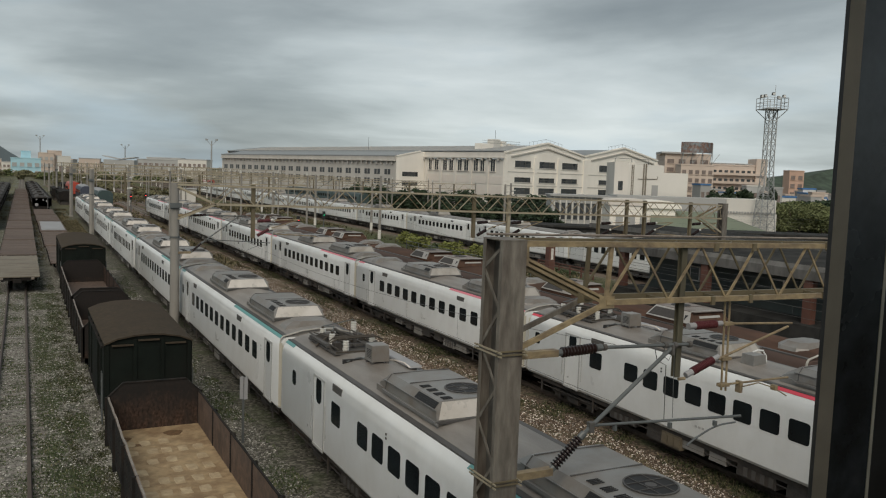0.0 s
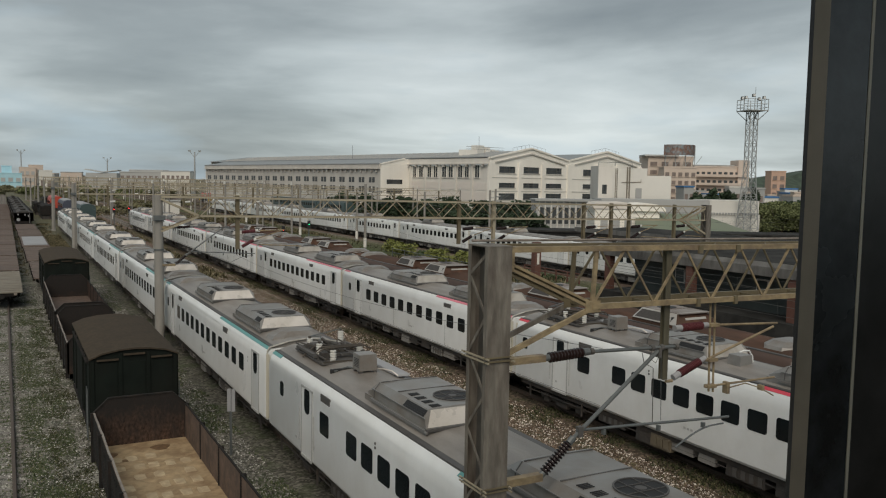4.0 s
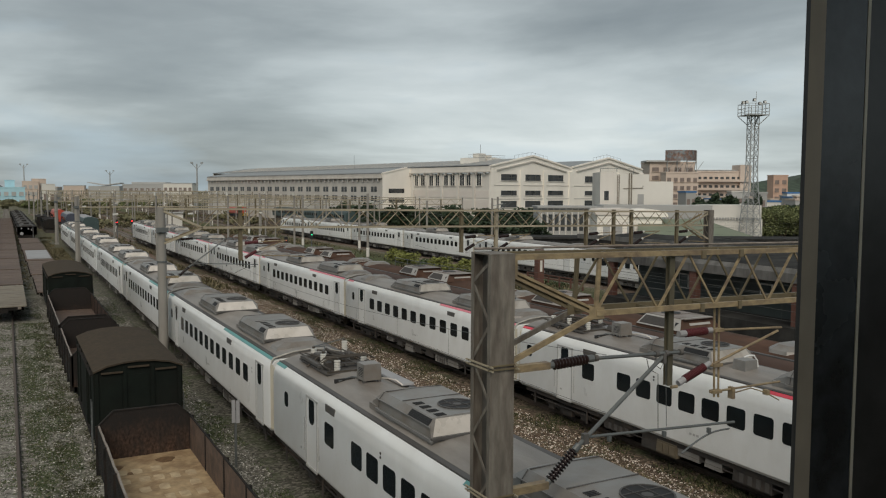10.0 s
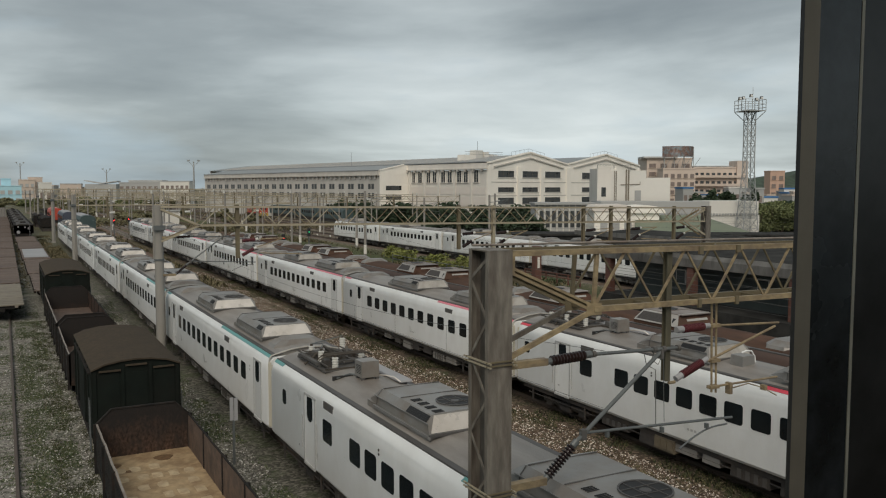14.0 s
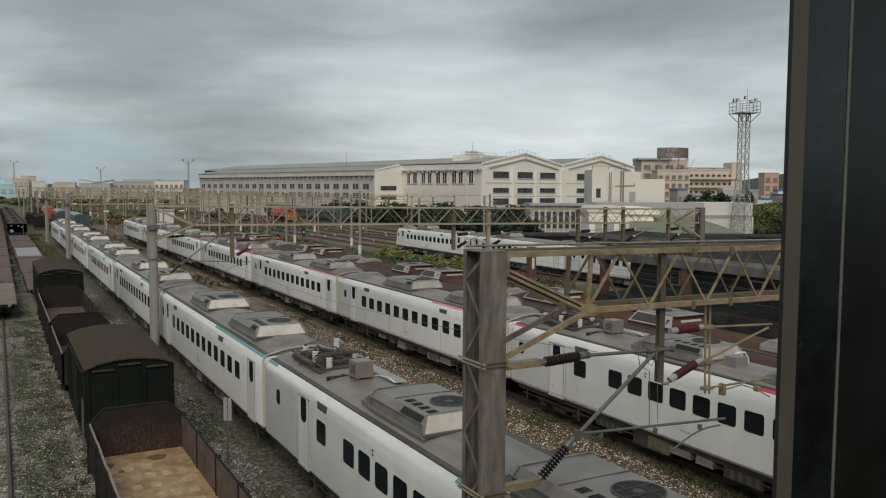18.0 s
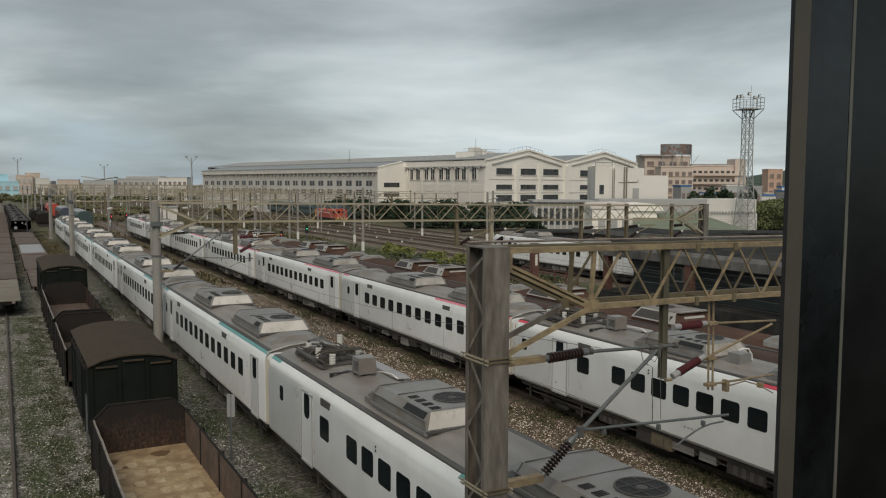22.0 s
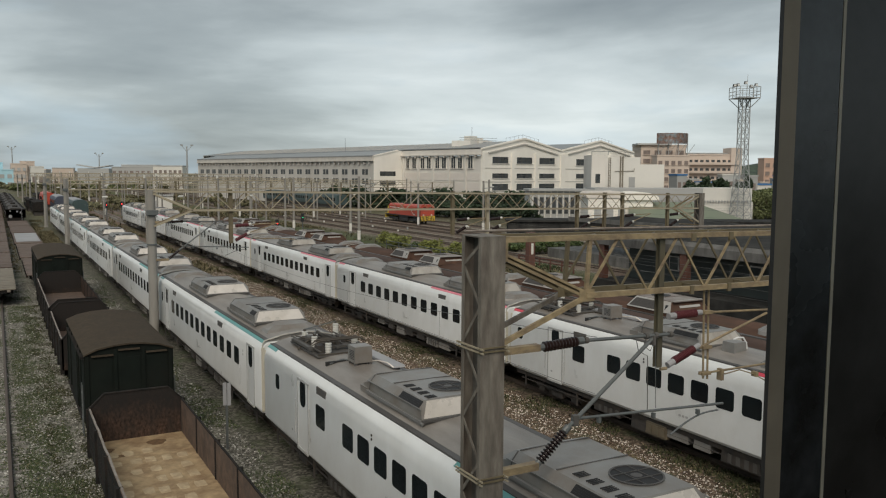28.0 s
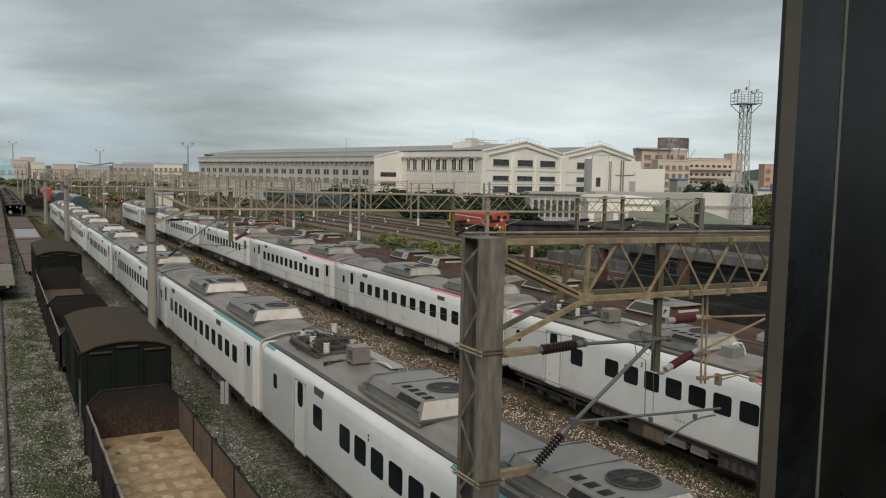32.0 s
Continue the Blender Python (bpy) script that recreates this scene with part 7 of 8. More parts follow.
def town_block(x, y, w, d, h, m, label, turn=-28.6, floors=0, bays=0, roof=None, wm=TOWNGLASS):
    t = thing("town_building", pose(x, y, 0, 0, 0, turn), label, "building", "town buildings")
    part("outer_wall", Mesh().box(0, 0, 0, w, d, h), m, t)
    part("parapet", Mesh().box(-0.15, -0.15, h, w + 0.15, d + 0.15, h + 0.5), roof or m, t)
    if floors:
        fh = (h - 1) / floors
        for f in range(floors):
            for b in range(bays):
                xa = w * (b + 0.2) / bays
                ww = part("window", Mesh().box(xa, -0.08, 0.9 + f * fh, xa + w * 0.6 / bays, 0.02, 0.9 + f * fh + fh * 0.5), wm, t)
                part("sill", Mesh().box(xa - 0.15, -0.35, 0.75 + f * fh, xa + w * 0.6 / bays + 0.15, 0.0, 0.9 + f * fh), m, ww)
    return t


tb = town_block(208.5, 231, 16.5, 14, 19.6, TERRACOTTA, "tan apartment block with setbacks", floors=6, bays=4)
part("roof_slab", Mesh().box(-1.5, -1.0, 19.9, 11, 8, 20.5), GREYWALL, tb)
tb2 = town_block(223.5, 222.6, 18.5, 14, 16.2, TERRACOTTA, "long tan school-like block with galleries", floors=5, bays=9, wm=DARKGLASS)
for f in range(5):
    part("gallery", Mesh().box(0, -1.6, 0.4 + f * 3.1, 18.5, -0.05, 1.3 + f * 3.1), TERRACOTTA, tb2, "tan gallery parapet")
part("stair_tower", Mesh().box(15.5, -1.0, 0, 19.5, 8, 19.0), TERRACOTTA, tb2)
part("roof_truss", Mesh().box(0.5, 1, 16.9, 15, 6, 17.2).box(0.6, 1, 15.6, 0.9, 6, 17).box(5, 1, 15.6, 5.3, 6, 17).box(10, 1, 15.6, 10.3, 6, 17), GREYWALL, tb2)
BILLRUST = mat("billboard_rust", (0.20, 0.12, 0.095), 0.8, var=0.5, scale=1.4, dirt=(0.22, 0.32, 0.36), amt=0.8, dscale=0.75, rand=0.3)
bill = thing("roof_billboard", pose(207.3, 220.2, 16.3, 0, 0, -28.6), "rusty curved rooftop billboard on steel legs", "billboard")
arcp = [(11.0 * (k / 8) - 0.3, 2.6 * ((k - 4) / 4) ** 2 - 2.6 + 3) for k in range(9)]
for a, b in zip(arcp, arcp[1:]):
    part("panel", Mesh().loft([[(a[0], a[1], z), (b[0], b[1], z), (b[0], b[1] + 0.2, z), (a[0], a[1] + 0.2, z)] for z in (3.8, 7.6)]), BILLRUST, bill)
for xx in (0.5, 4, 7.5, 10.8):
    for a, b, r in (((xx, 3, -0.2), (xx, 3, 7.4), 0.14), ((xx, 6, -0.2), (xx, 3, 5), 0.1), ((xx, 3, 0), (xx + 2.5, 3, 3.6), 0.09)):
        part("leg", Mesh().tube(a, b, r, 5), STEELGREY, bill)
town_block(206.9, 220.8, 11.5, 8, 15.6, TERRACOTTA, "tan apartment wing with many windows", floors=5, bays=5)
rng = random.Random(11)
for i in range(36):
    d = rng.uniform(262, 345)
    a = radians(rng.uniform(44.0, 56))
    h = rng.uniform(4.5, 9.0)
    town_block(d * math.sin(a), d * math.cos(a), rng.uniform(2.5, 6), 6, h, rng.choice([GREYWALL, PALEWALL, TERRACOTTA, GREYWALL, PALEWALL]), "low town house with flat roof", floors=2, bays=rng.randint(1, 3), roof=rng.choice([GREYWALL, BLUEROOF, PALEWALL, BLUEROOF, TERRACOTTA]), turn=rng.uniform(-40, -15))
town_block(331, 279, 7, 8, 17.0, ORANGE, "small orange-brown town house", floors=4, bays=2)
# left distance; wall-grey panes carry the fading of haze in their colour
town_block(8.5, 566, 9, 10, 13.4, TERRACOTTA, "distant tan-coloured town house", 0, 3, 3, wm=GREYWALL)
town_block(14, 575, 8, 10, 15.0, TERRACOTTA, "distant tan-coloured town house", 0, 3, 2, wm=GREYWALL)
town_block(-6, 514, 15, 10, 9.6, SKYBLUE, "distant sky-blue town house", 0, 2, 4, wm=GREYWALL)
town_block(-1, 522, 5, 10, 13.6, SKYBLUE, "distant sky-blue stair tower", 0)
town_block(18.5, 540, 7, 12, 11.6, PALEWALL, "distant small white shed", 0, 1, 2)
town_block(31, 560, 12, 10, 11.0, TERRACOTTA, "distant low tan house", -10, 1, 3, GREYWALL)
town_block(71.5, 443, 15, 10, 12.0, PALEWALL, "distant long white building", -28, 3, 6, GREYWALL)
town_block(60, 515, 30, 14, 11.6, GREYWALL, "distant long grey shed", -28, 3, 9)
town_block(66, 520, 20, 10, 12.9, GREYWALL, "distant grey clerestory shed", -28, 4, 9)
for i in range(14):
    x = -30 + i * 9 + rng.uniform(-3, 3)
    town_block(x, rng.uniform(560, 640), rng.uniform(6, 11), 9, rng.uniform(7.0, 10.4), rng.choice([GREYWALL, GREYWALL, TERRACOTTA, PALEWALL]), "distant low town house with parapet", rng.uniform(-30, 5), 2, 3, rng.choice([GREYWALL, TERRACOTTA]))
hall2 = thing("distant_depot", pose(39, 490, 0, 0, 0, -28), "distant depot with a shallow butterfly roof", "building")
part("butterfly_roof", Mesh().loft([[(0, y, 12.6), (9, y, 11.0), (18, y, 12.2), (18, y, 12.7), (9, y, 11.5), (0, y, 13.0)] for y in (0, 6)]), GREYWALL, hall2)
part("outer_wall", Mesh().box(0.5, 0.5, 0, 17.5, 5.5, 10.9), GREYWALL, hall2)
hut = thing("relay_hut", pose(33.0, 212, 0, 0, 0, -10), "small white relay hut in the yard", "hut")
part("outer_wall", Mesh().box(0, 0, 0, 5.5, 4, 3.2), PALEWALL, hut)
part("roof", Mesh().box(-0.3, -0.3, 3.2, 5.8, 4.3, 3.45), GREYWALL, hut)
part("door", Mesh().box(1.2, -0.06, 0, 2.1, 0.02, 2.1), GREYWALL, hut)

# hills on the horizon
for nm, x0, x1, y, hgt, seed, lab in (("hill", 520, 1150, 560, 42, 4, "wooded hill beyond the town"), ("mountain", -900, 10, 2600, 330, 7, "distant mountain with blue haze in its colour")):
    hm = Mesh()
    rg2 = random.Random(seed)
    n = 40
    top, base = [], []
    for i in range(n + 1):
        f = i / n
        x = x0 + (x1 - x0) * f
        prof = math.sin(min(1, f * 1.25) * math.pi * 0.5) ** 1.3 if nm == "hill" else (1 - f) ** 0.75
        z = hgt * prof * (0.92 + 0.12 * math.sin(i * 0.9 + seed) + rg2.uniform(-0.02, 0.02))
        top.append((x, y + 60, max(2, z)))
        base.append((x, y, -1))
    back = [(p[0], p[1] + 260, -1) for p in top]
    for i in range(n):
        hm.poly([base[i], base[i + 1], top[i + 1], top[i]]).poly([top[i], top[i + 1], back[i + 1], back[i]])
    tagged(part(nm, hm, mat("hill_forest", (0.045, 0.065, 0.045), 0.95, var=0.5, scale=0.12, bump=1.0, bscale=0.3) if nm == "hill" else HILL, smooth=50), lab, "hill", kind="structure")

OLIVE = mat("scrub_olive", (0.19, 0.18, 0.10), 0.8, var=0.4, scale=0.5)
BANKGREEN = mat("bank_olive_green", (0.15, 0.17, 0.07), 0.8, var=0.4, scale=0.5)
# ---------- plants ----------


def leaves(mb, rng, c, r, count, size):
    """Small leaf clumps scattered in a lumpy volume."""
    for _ in range(count):
        while True:
            p = Vector((rng.uniform(-1, 1), rng.uniform(-1, 1), rng.uniform(-1, 1)))
            if 0.25 < p.length < 1:
                break
        q = Vector((c[0] + p.x * r[0], c[1] + p.y * r[1], c[2] + p.z * r[2]))
        a = Vector((rng.uniform(-1, 1), rng.uniform(-1, 1), rng.uniform(-0.6, 0.6))).normalized()
        b = a.cross(Vector((rng.uniform(-1, 1), rng.uniform(-1, 1), rng.uniform(-1, 1)))).normalized()
        s = size * rng.uniform(0.6, 1.4)
        mb.poly([q - a * s, q + b * s * 0.5, q + a * s, q - b * s * 0.5])


def hedge_bush(x, y, r, h, m, label, seed):
    rng = random.Random(seed)
    t = thing("hedge_bush", pose(x, y, 0), label, "bush", "hedge bushes")
    st_ = Mesh()
    for _ in range(6):
        st_.tube((rng.uniform(-0.2, 0.2), rng.uniform(-0.2, 0.2), 0), (rng.uniform(-r, r) * 0.6, rng.uniform(-r, r) * 0.6, h * 0.7), 0.03, 5)
    part("stems", st_, BARK, t)
    c = Mesh()
    for k in range(7):
        a = rng.uniform(0, 6.3)
        q = rng.uniform(0.1, 0.75) * r
        leaves(c, rng, (q * math.cos(a), q * math.sin(a), h * rng.uniform(0.4, 0.72)), (r * 0.5, r * 0.5, h * 0.38), 90, 0.16)
    part("leaves", c, m, t)


hedge_spots = [(44.4, 77 + i * 2.0, LEAFYEL if i != 5 else LEAF) for i in range(11) if i != 6]
for i, (x, y, m) in enumerate(hedge_spots):
    hedge_bush(x + 0.5 * math.sin(i * 1.7), y, 1.35, 1.25 + 0.35 * math.sin(i * 2.3), m, "yellow-green clipped hedge bush" if m is LEAFYEL else "dark green clipped hedge bush", 40 + i)


def tree(x, y, h, r, seed, m=LEAFDARK, label="dark green broad-leaved tree"):
    rng = random.Random(seed)
    t = thing("tree", pose(x, y, 0), label, "tree", "trees")
    tr = Mesh().tube((0, 0, 0), (0.2, 0.1, h * 0.55), 0.28, 8, 0.14)
    for _ in range(7):
        a = rng.uniform(0, 6.3)
        z = h * rng.uniform(0.3, 0.55)
        tr.tube((0.1, 0.05, z), (r * 0.6 * math.cos(a), r * 0.6 * math.sin(a), z + h * rng.uniform(0.15, 0.3)), 0.1, 6, 0.03)
    part("trunk", tr, BARK, t)
    c = Mesh()
    for _ in range(16):
        a, q = rng.uniform(0, 6.3), rng.uniform(0, 0.8) * r
        leaves(c, rng, (q * math.cos(a), q * math.sin(a), h * rng.uniform(0.45, 0.88)), (r * 0.42, r * 0.42, h * 0.15), 60, 0.42)
    part("crown", c, m, t)


def shrub_bank(x, y, h, r, seed, m=LEAFDARK, label="dense dark green shrub before the hall", size=0.45, count=55):
    """A dense bank of shrub, leafy down to the ground."""
    rng = random.Random(seed)
    t = thing("shrub", pose(x, y, 0), label, "shrub", "yard shrubs")
    st2_ = Mesh()
    for _ in range(5):
        a = rng.uniform(0, 6.3)
        st2_.tube((0.3 * math.cos(a), 0.3 * math.sin(a), 0), (r * 0.5 * math.cos(a), r * 0.5 * math.sin(a), h * 0.7), 0.12, 6, 0.04)
    part("stems", st2_, BARK, t)
    c = Mesh()
    for _ in range(18):
        a, q = rng.uniform(0, 6.3), rng.uniform(0, 0.85) * r
        zc = h * rng.uniform(0.12, 0.86)
        leaves(c, rng, (q * math.cos(a), q * math.sin(a), zc), (r * 0.45, r * 0.45, h * 0.16), count, size)
    part("leaves", c, m, t)


rng = random.Random(21)
for i in range(27):
    f = i / 26
    shrub_bank(98.5 - 17 * f + rng.uniform(-1, 1), 144 + 74 * f + rng.uniform(-1.5, 1.5), rng.uniform(4.0, 5.4) * (1.0 if i % 5 else 1.2), rng.uniform(2.6, 3.4), 100 + i)
for i in range(9):
    shrub_bank(84 + i * 2.7, 124 + i * 2.0 + rng.uniform(-1, 1), rng.uniform(3.4, 5.0), rng.uniform(2.0, 2.8), 140 + i)
for i in range(18):
    shrub_bank(137 + (i % 6) * 3.6 + rng.uniform(-1, 1), 118 - (i % 6) * 2.4 + (i // 6) * 6 + rng.uniform(-2, 2), rng.uniform(4.6, 6.6), rng.uniform(2.8, 4.0), 200 + i, BANKGREEN, "olive green bank of shrub beside the depot", 0.26, 150)
for i in range(12):
    tree(178 + i * 3.2 + rng.uniform(-2, 2), 168 - i * 1.5 + rng.uniform(-4, 4), rng.uniform(4.5, 6), rng.uniform(2.4, 3.6), 300 + i)
for i in range(7):
    tree(163 + i * 2.4 + rng.uniform(-1, 1), 163 - i * 1.3 + rng.uniform(-1, 1), rng.uniform(7.0, 9.2), rng.uniform(1.8, 2.6), 330 + i)
for i in range(44):
    shrub_bank(-22 + i * 2.7 + rng.uniform(-2, 2), rng.uniform(420, 500), rng.uniform(2.2, 4.6), rng.uniform(2.5, 4.5), 400 + i, OLIVE if i % 3 else BANKGREEN, "dull olive scrub at the yard's far end")
for i in range(34):
    shrub_bank(rng.uniform(10, 72), rng.uniform(215, 400), rng.uniform(0.9, 2.2), rng.uniform(1.5, 3.2), 600 + i, OLIVE, "low olive scrub among the yard tracks")
for i in range(7):
    hedge_bush(42.6 + rng.uniform(0, 3.2), 65.5 + i * 1.3, rng.uniform(0.5, 0.9), rng.uniform(0.4, 0.8), LEAF if i % 3 else LEAFYEL, "low wild green bush by the platform end", 500 + i)

for i in range(16):
    hedge_bush(52.8 + rng.uniform(0, 7.0), 75.6 + i * 0.55, rng.uniform(0.9, 1.5), rng.uniform(0.9, 1.7), LEAF, "wild green bush beyond the running track", 540 + i)
for i in range(16):
    shrub_bank(75.5 + i * 1.25 + rng.uniform(-1, 1), 156 - i * 0.9 + rng.uniform(-3, 3), rng.uniform(2.4, 3.8), rng.uniform(2.0, 2.8), 560 + i)

# ---------- parked coaches and engines in the distance ----------


def parked_coach(x, y0, length, m, label, h=3.7, nm="parked_coach"):
    t = thing(nm, pose(x, y0, 0), label, "train car", "distant parked coaches")
    o = [(-1.4, 0.95), (1.4, 0.95), (1.42, 2.9), (1.15, h - 0.25), (0.5, h), (-0.5, h), (-1.15, h - 0.25), (-1.42, 2.9)]
    part("body", Mesh().loft([[(x2, y, z) for x2, z in o] for y in (0, length)]), m, t, smooth=30)
    wn2 = Mesh()
    k = 1.5
    while k < length - 1.5:
        wn2.box(-1.44, k, 2.0, -1.40, k + 0.9, 2.75).box(1.40, k, 2.0, 1.44, k + 0.9, 2.75)
        k += 1.6
    part("window_row", wn2, GLASS, t)
    part("underframe", Mesh().box(-1.1, 0.3, 0.0, 1.1, length - 0.3, 0.95), UNDER, t)
    return t


for i in range(4):
    parked_coach(77.5, 196 + i * 20.6, 20, TEAL, "dark teal parked coach")
parked_coach(11.5, 226.5, 15, LOCORED, "red diesel engine parked in the yard", 3.9, "parked_engine")
cb = parked_coach(12.7, 198, 20, COACHBLUE, "dark blue coach with pale roof parked there")
ct = parked_coach(14.2, 172, 20, TEAL, "dark teal coach with pale roof parked there")
for co_ in (cb, ct):
    part("roof_cover", Mesh().loft([[(-1.1, y, 3.50), (1.1, y, 3.50), (0.52, y, 3.74), (-0.52, y, 3.74)] for y in (3.0, 19.6)]), PLATE, co_, "pale grey roof cover")
parked_coach(10.6, 244, 20, WAGON, "black coach parked in the yard", 3.1)
parked_coach(7.9, 188, 18, WAGON, "black coach parked in the yard", 2.9)
parked_coach(7.3, 208, 18, WAGON, "black coach parked in the yard", 2.9)

# ---------- red diesel engine that follows ----------
LOCO_X, LL = 67.0, 15.0
loco = thing("diesel_locomotive", pose(LOCO_X, 300, 0), "red diesel locomotive with white line and striped ends", "locomotive")
part("hood", Mesh().loft([[(-1.2, y, 1.5), (1.2, y, 1.5), (1.2, y, 3.2), (0.9, y, 3.5), (-0.9, y, 3.5), (-1.2, y, 3.2)] for y in (2.5, LL - 1.3)]), LOCORED, loco)
part("cab", Mesh().loft([[(-1.38, y, 1.5), (1.38, y, 1.5), (1.38, y, 3.25), (1.0, y, 3.6), (-1.0, y, 3.6), (-1.38, y, 3.25)] for y in (0.12, 2.1)]), LOCORED, loco)
part("door_recess", Mesh().box(-1.15, 2.1, 1.5, 1.15, 2.5, 3.3), BLACK, loco)
part("far_hood", Mesh().box(-1.0, LL - 1.3, 1.5, 1.0, LL - 0.15, 2.9, 0.06), YELLOW, loco, "yellow far end of the hood")
for s in (-1, 1):
    part("cab_window", Mesh().box(min(s * 1.36, s * 1.40), 0.7, 2.5, max(s * 1.36, s * 1.40), 1.6, 3.1), GLASS, loco)
    part("front_window", Mesh().box(s * 0.55 - 0.3, 0.09, 2.65, s * 0.55 + 0.3, 0.13, 3.15), GLASS, loco)
    part("headlight", Mesh().tube((s * 0.8, 0.12, 1.75), (s * 0.8, 0.04, 1.75), 0.14, 10), LIGHTLENS, loco)
    part("white_line", Mesh().loft([[(s * x, y, z), (s * x, y, z + 0.13)] + [(s * (x + 0.02), y, z + 0.13), (s * (x + 0.02), y, z)] for x, y, z in ((1.195, 2.6, 1.65), (1.195, 3.3, 1.7), (1.195, 4.4, 2.55), (1.195, LL - 1.6, 2.75))]), WHITE, loco, "white waist line that dips at the end")
    for k in range(5):
        part("hood_door", Mesh().box(min(s * 1.19, s * 1.215), 4.9 + k * 1.7, 1.6, max(s * 1.19, s * 1.215), 6.3 + k * 1.7, 2.45), LOCORED, loco)
part("side_sill", Mesh().box(-1.38, 0.0, 1.3, 1.38, LL, 1.5), BLACK, loco)
for yy, s in ((-0.04, -1), (LL + 0.04, 1)):
    ep = part("end_beam", Mesh().box(-1.38, yy - 0.04, 0.75, 1.38, yy + 0.04, 1.6), YELLOW, loco, "yellow and black striped end beam")
    for k in range(9):
        xx = -1.3 + k * 0.29
        part("black_chevron", Mesh().loft([[(xx, y, 0.77), (xx + 0.13, y, 0.77), (xx + 0.13 + (0.12 if k < 4 else -0.12), y, 1.58), (xx + (0.12 if k < 4 else -0.12), y, 1.58)] for y in (yy + s * 0.041, yy + s * 0.05)]), BLACK, ep)
part("fuel_tank", Mesh().box(-1.2, 5.6, 0.45, 1.2, 9.4, 1.3, 0.06), BLACK, loco)
for yc in (3.1, LL - 3.1):
    fr = Mesh()
    for s in (-1, 1):
        fr.box(s * 1.0 - 0.09, yc - 1.9, 0.55, s * 1.0 + 0.09, yc + 1.9, 1.0)
    fr.box(-1.0, yc - 0.3, 0.6, 1.0, yc + 0.3, 1.0)
    bo = part("bogie", fr, BLACK, loco)
    for w in (-1.3, 0, 1.3):
        wh = Mesh()
        for s in (-1, 1):
            wh.tube((s * 0.53 - 0.06, yc + w, 0.66), (s * 0.53 + 0.06, yc + w, 0.66), 0.46, 16)
        wh.tube((-0.6, yc + w, 0.66), (0.6, yc + w, 0.66), 0.08, 8)
        part("wheelset", wh, WHEEL, bo, smooth=40)
part("roof_exhaust", Mesh().box(-0.3, 7.0, 3.48, 0.3, 9.0, 3.68), BLACK, loco)
for s in (-1, 1):
    part("handrail", Mesh().path([(s * 1.32, 2.6, 1.5), (s * 1.32, 2.6, 2.45), (s * 1.32, LL - 0.3, 2.45), (s * 1.32, LL - 0.3, 1.5)], 0.025, 5), PALELINE, loco)

# ---------- signals and lineside things ----------


def signal(x, y, h, light, label, r=0.12):
    t = thing("signal", pose(x, y, 0), label, "signal", "signals")
    part("post", Mesh().tube((0, 0, 0), (0, 0, h), 0.09, 8), GALV, t)
    hd = part("signal_head", Mesh().box(-0.22, -0.12, h - 0.9, 0.22, 0.12, h + 0.2, 0.03), BLACK, t)
    part("light", Mesh().tube((0, -0.12, h - 0.3), (0, -0.20, h - 0.3), r * 0.65, 12), light, hd)


signal(17.9, 163.0, 3.3, SIGNRED, "signal with red light")
signal(22.9, 182.0, 2.8, SIGNRED, "signal with red light")
signal(37.0, 108.4, 3.3, SIGNGREEN, "signal with green light", 0.085)
signal(30.7, 99.7, 3.1, SIGNRED, "dwarf signal with red light", 0.07)
rng = random.Random(55)
for i in range(22):
    bx_ = thing("trackside_box", pose(rng.uniform(45, 78), rng.uniform(84, 200), 0, 0, 0, rng.uniform(-8, 8)), "small pale trackside equipment box", "equipment box", "trackside boxes")
    w_, h_ = rng.uniform(0.08, 0.16), rng.uniform(0.28, 0.45)
    part("case", Mesh().box(-w_, -0.15, 0.1, w_, 0.15, h_, 0.02), PALEWALL if i % 3 else GREYWALL, bx_)
    part("foot", Mesh().box(-w_ * 0.8, -0.1, 0, w_ * 0.8, 0.1, 0.1), CONC, bx_)
rail_fence = thing("pipe_fence", pose(40.9, 62, 0), "low grey pipe fence beside the hedge", "fence")
for k in range(9):
    part("post", Mesh().tube((0, k * 3.4, 0), (0, k * 3.4, 1.15), 0.05, 6), GALV, rail_fence)
for zz in (0.65, 1.1):
    part("rail", Mesh().tube((0, 0, zz), (0, 27.2, zz), 0.035, 6), GALV, rail_fence)
timber = thing("timber_fence", pose(46.4, 60.0, 0), "low brown timber rail fence", "fence")
for k in range(6):
    part("post", Mesh().box(-0.06, k * 1.8 - 0.06, 0, 0.06, k * 1.8 + 0.06, 1.0), COLUMN, timber)
for zz in (0.55, 0.9):
    part("rail", Mesh().box(-0.03, 0, zz, 0.03, 9.0, zz + 0.1), COLUMN, timber)
post = thing("marker_post", pose(6.4, 26.6, 0), "short grey steel marker post with plate", "post")
part("shaft", Mesh().box(-0.035, -0.035, 0, 0.035, 0.035, 1.9), GALV, post)
part("plate", Mesh().box(-0.13, -0.06, 1.5, -0.012, -0.036, 2.26), PLATE, post, "weathered metal plate")
part("plate", Mesh().box(0.012, -0.062, 1.48, 0.13, -0.038, 2.24), PLATE, post, "weathered metal plate")

# ---------- the window the camera looks through ----------
XF, YF = 0.348, 0.286
wf = tagged(new("window_1"), "dark bronze sliding window frame", "window", kind="structure")
wf.matrix_basis = pose(XF, YF, 9.13)


def frame_bar(nm, x0, x1, y0, y1, m, z0=-0.75, z1=0.75, label=""):
    return part(nm, Mesh().box(x0, y0, z0, x1, y1, z1), m, wf, label)


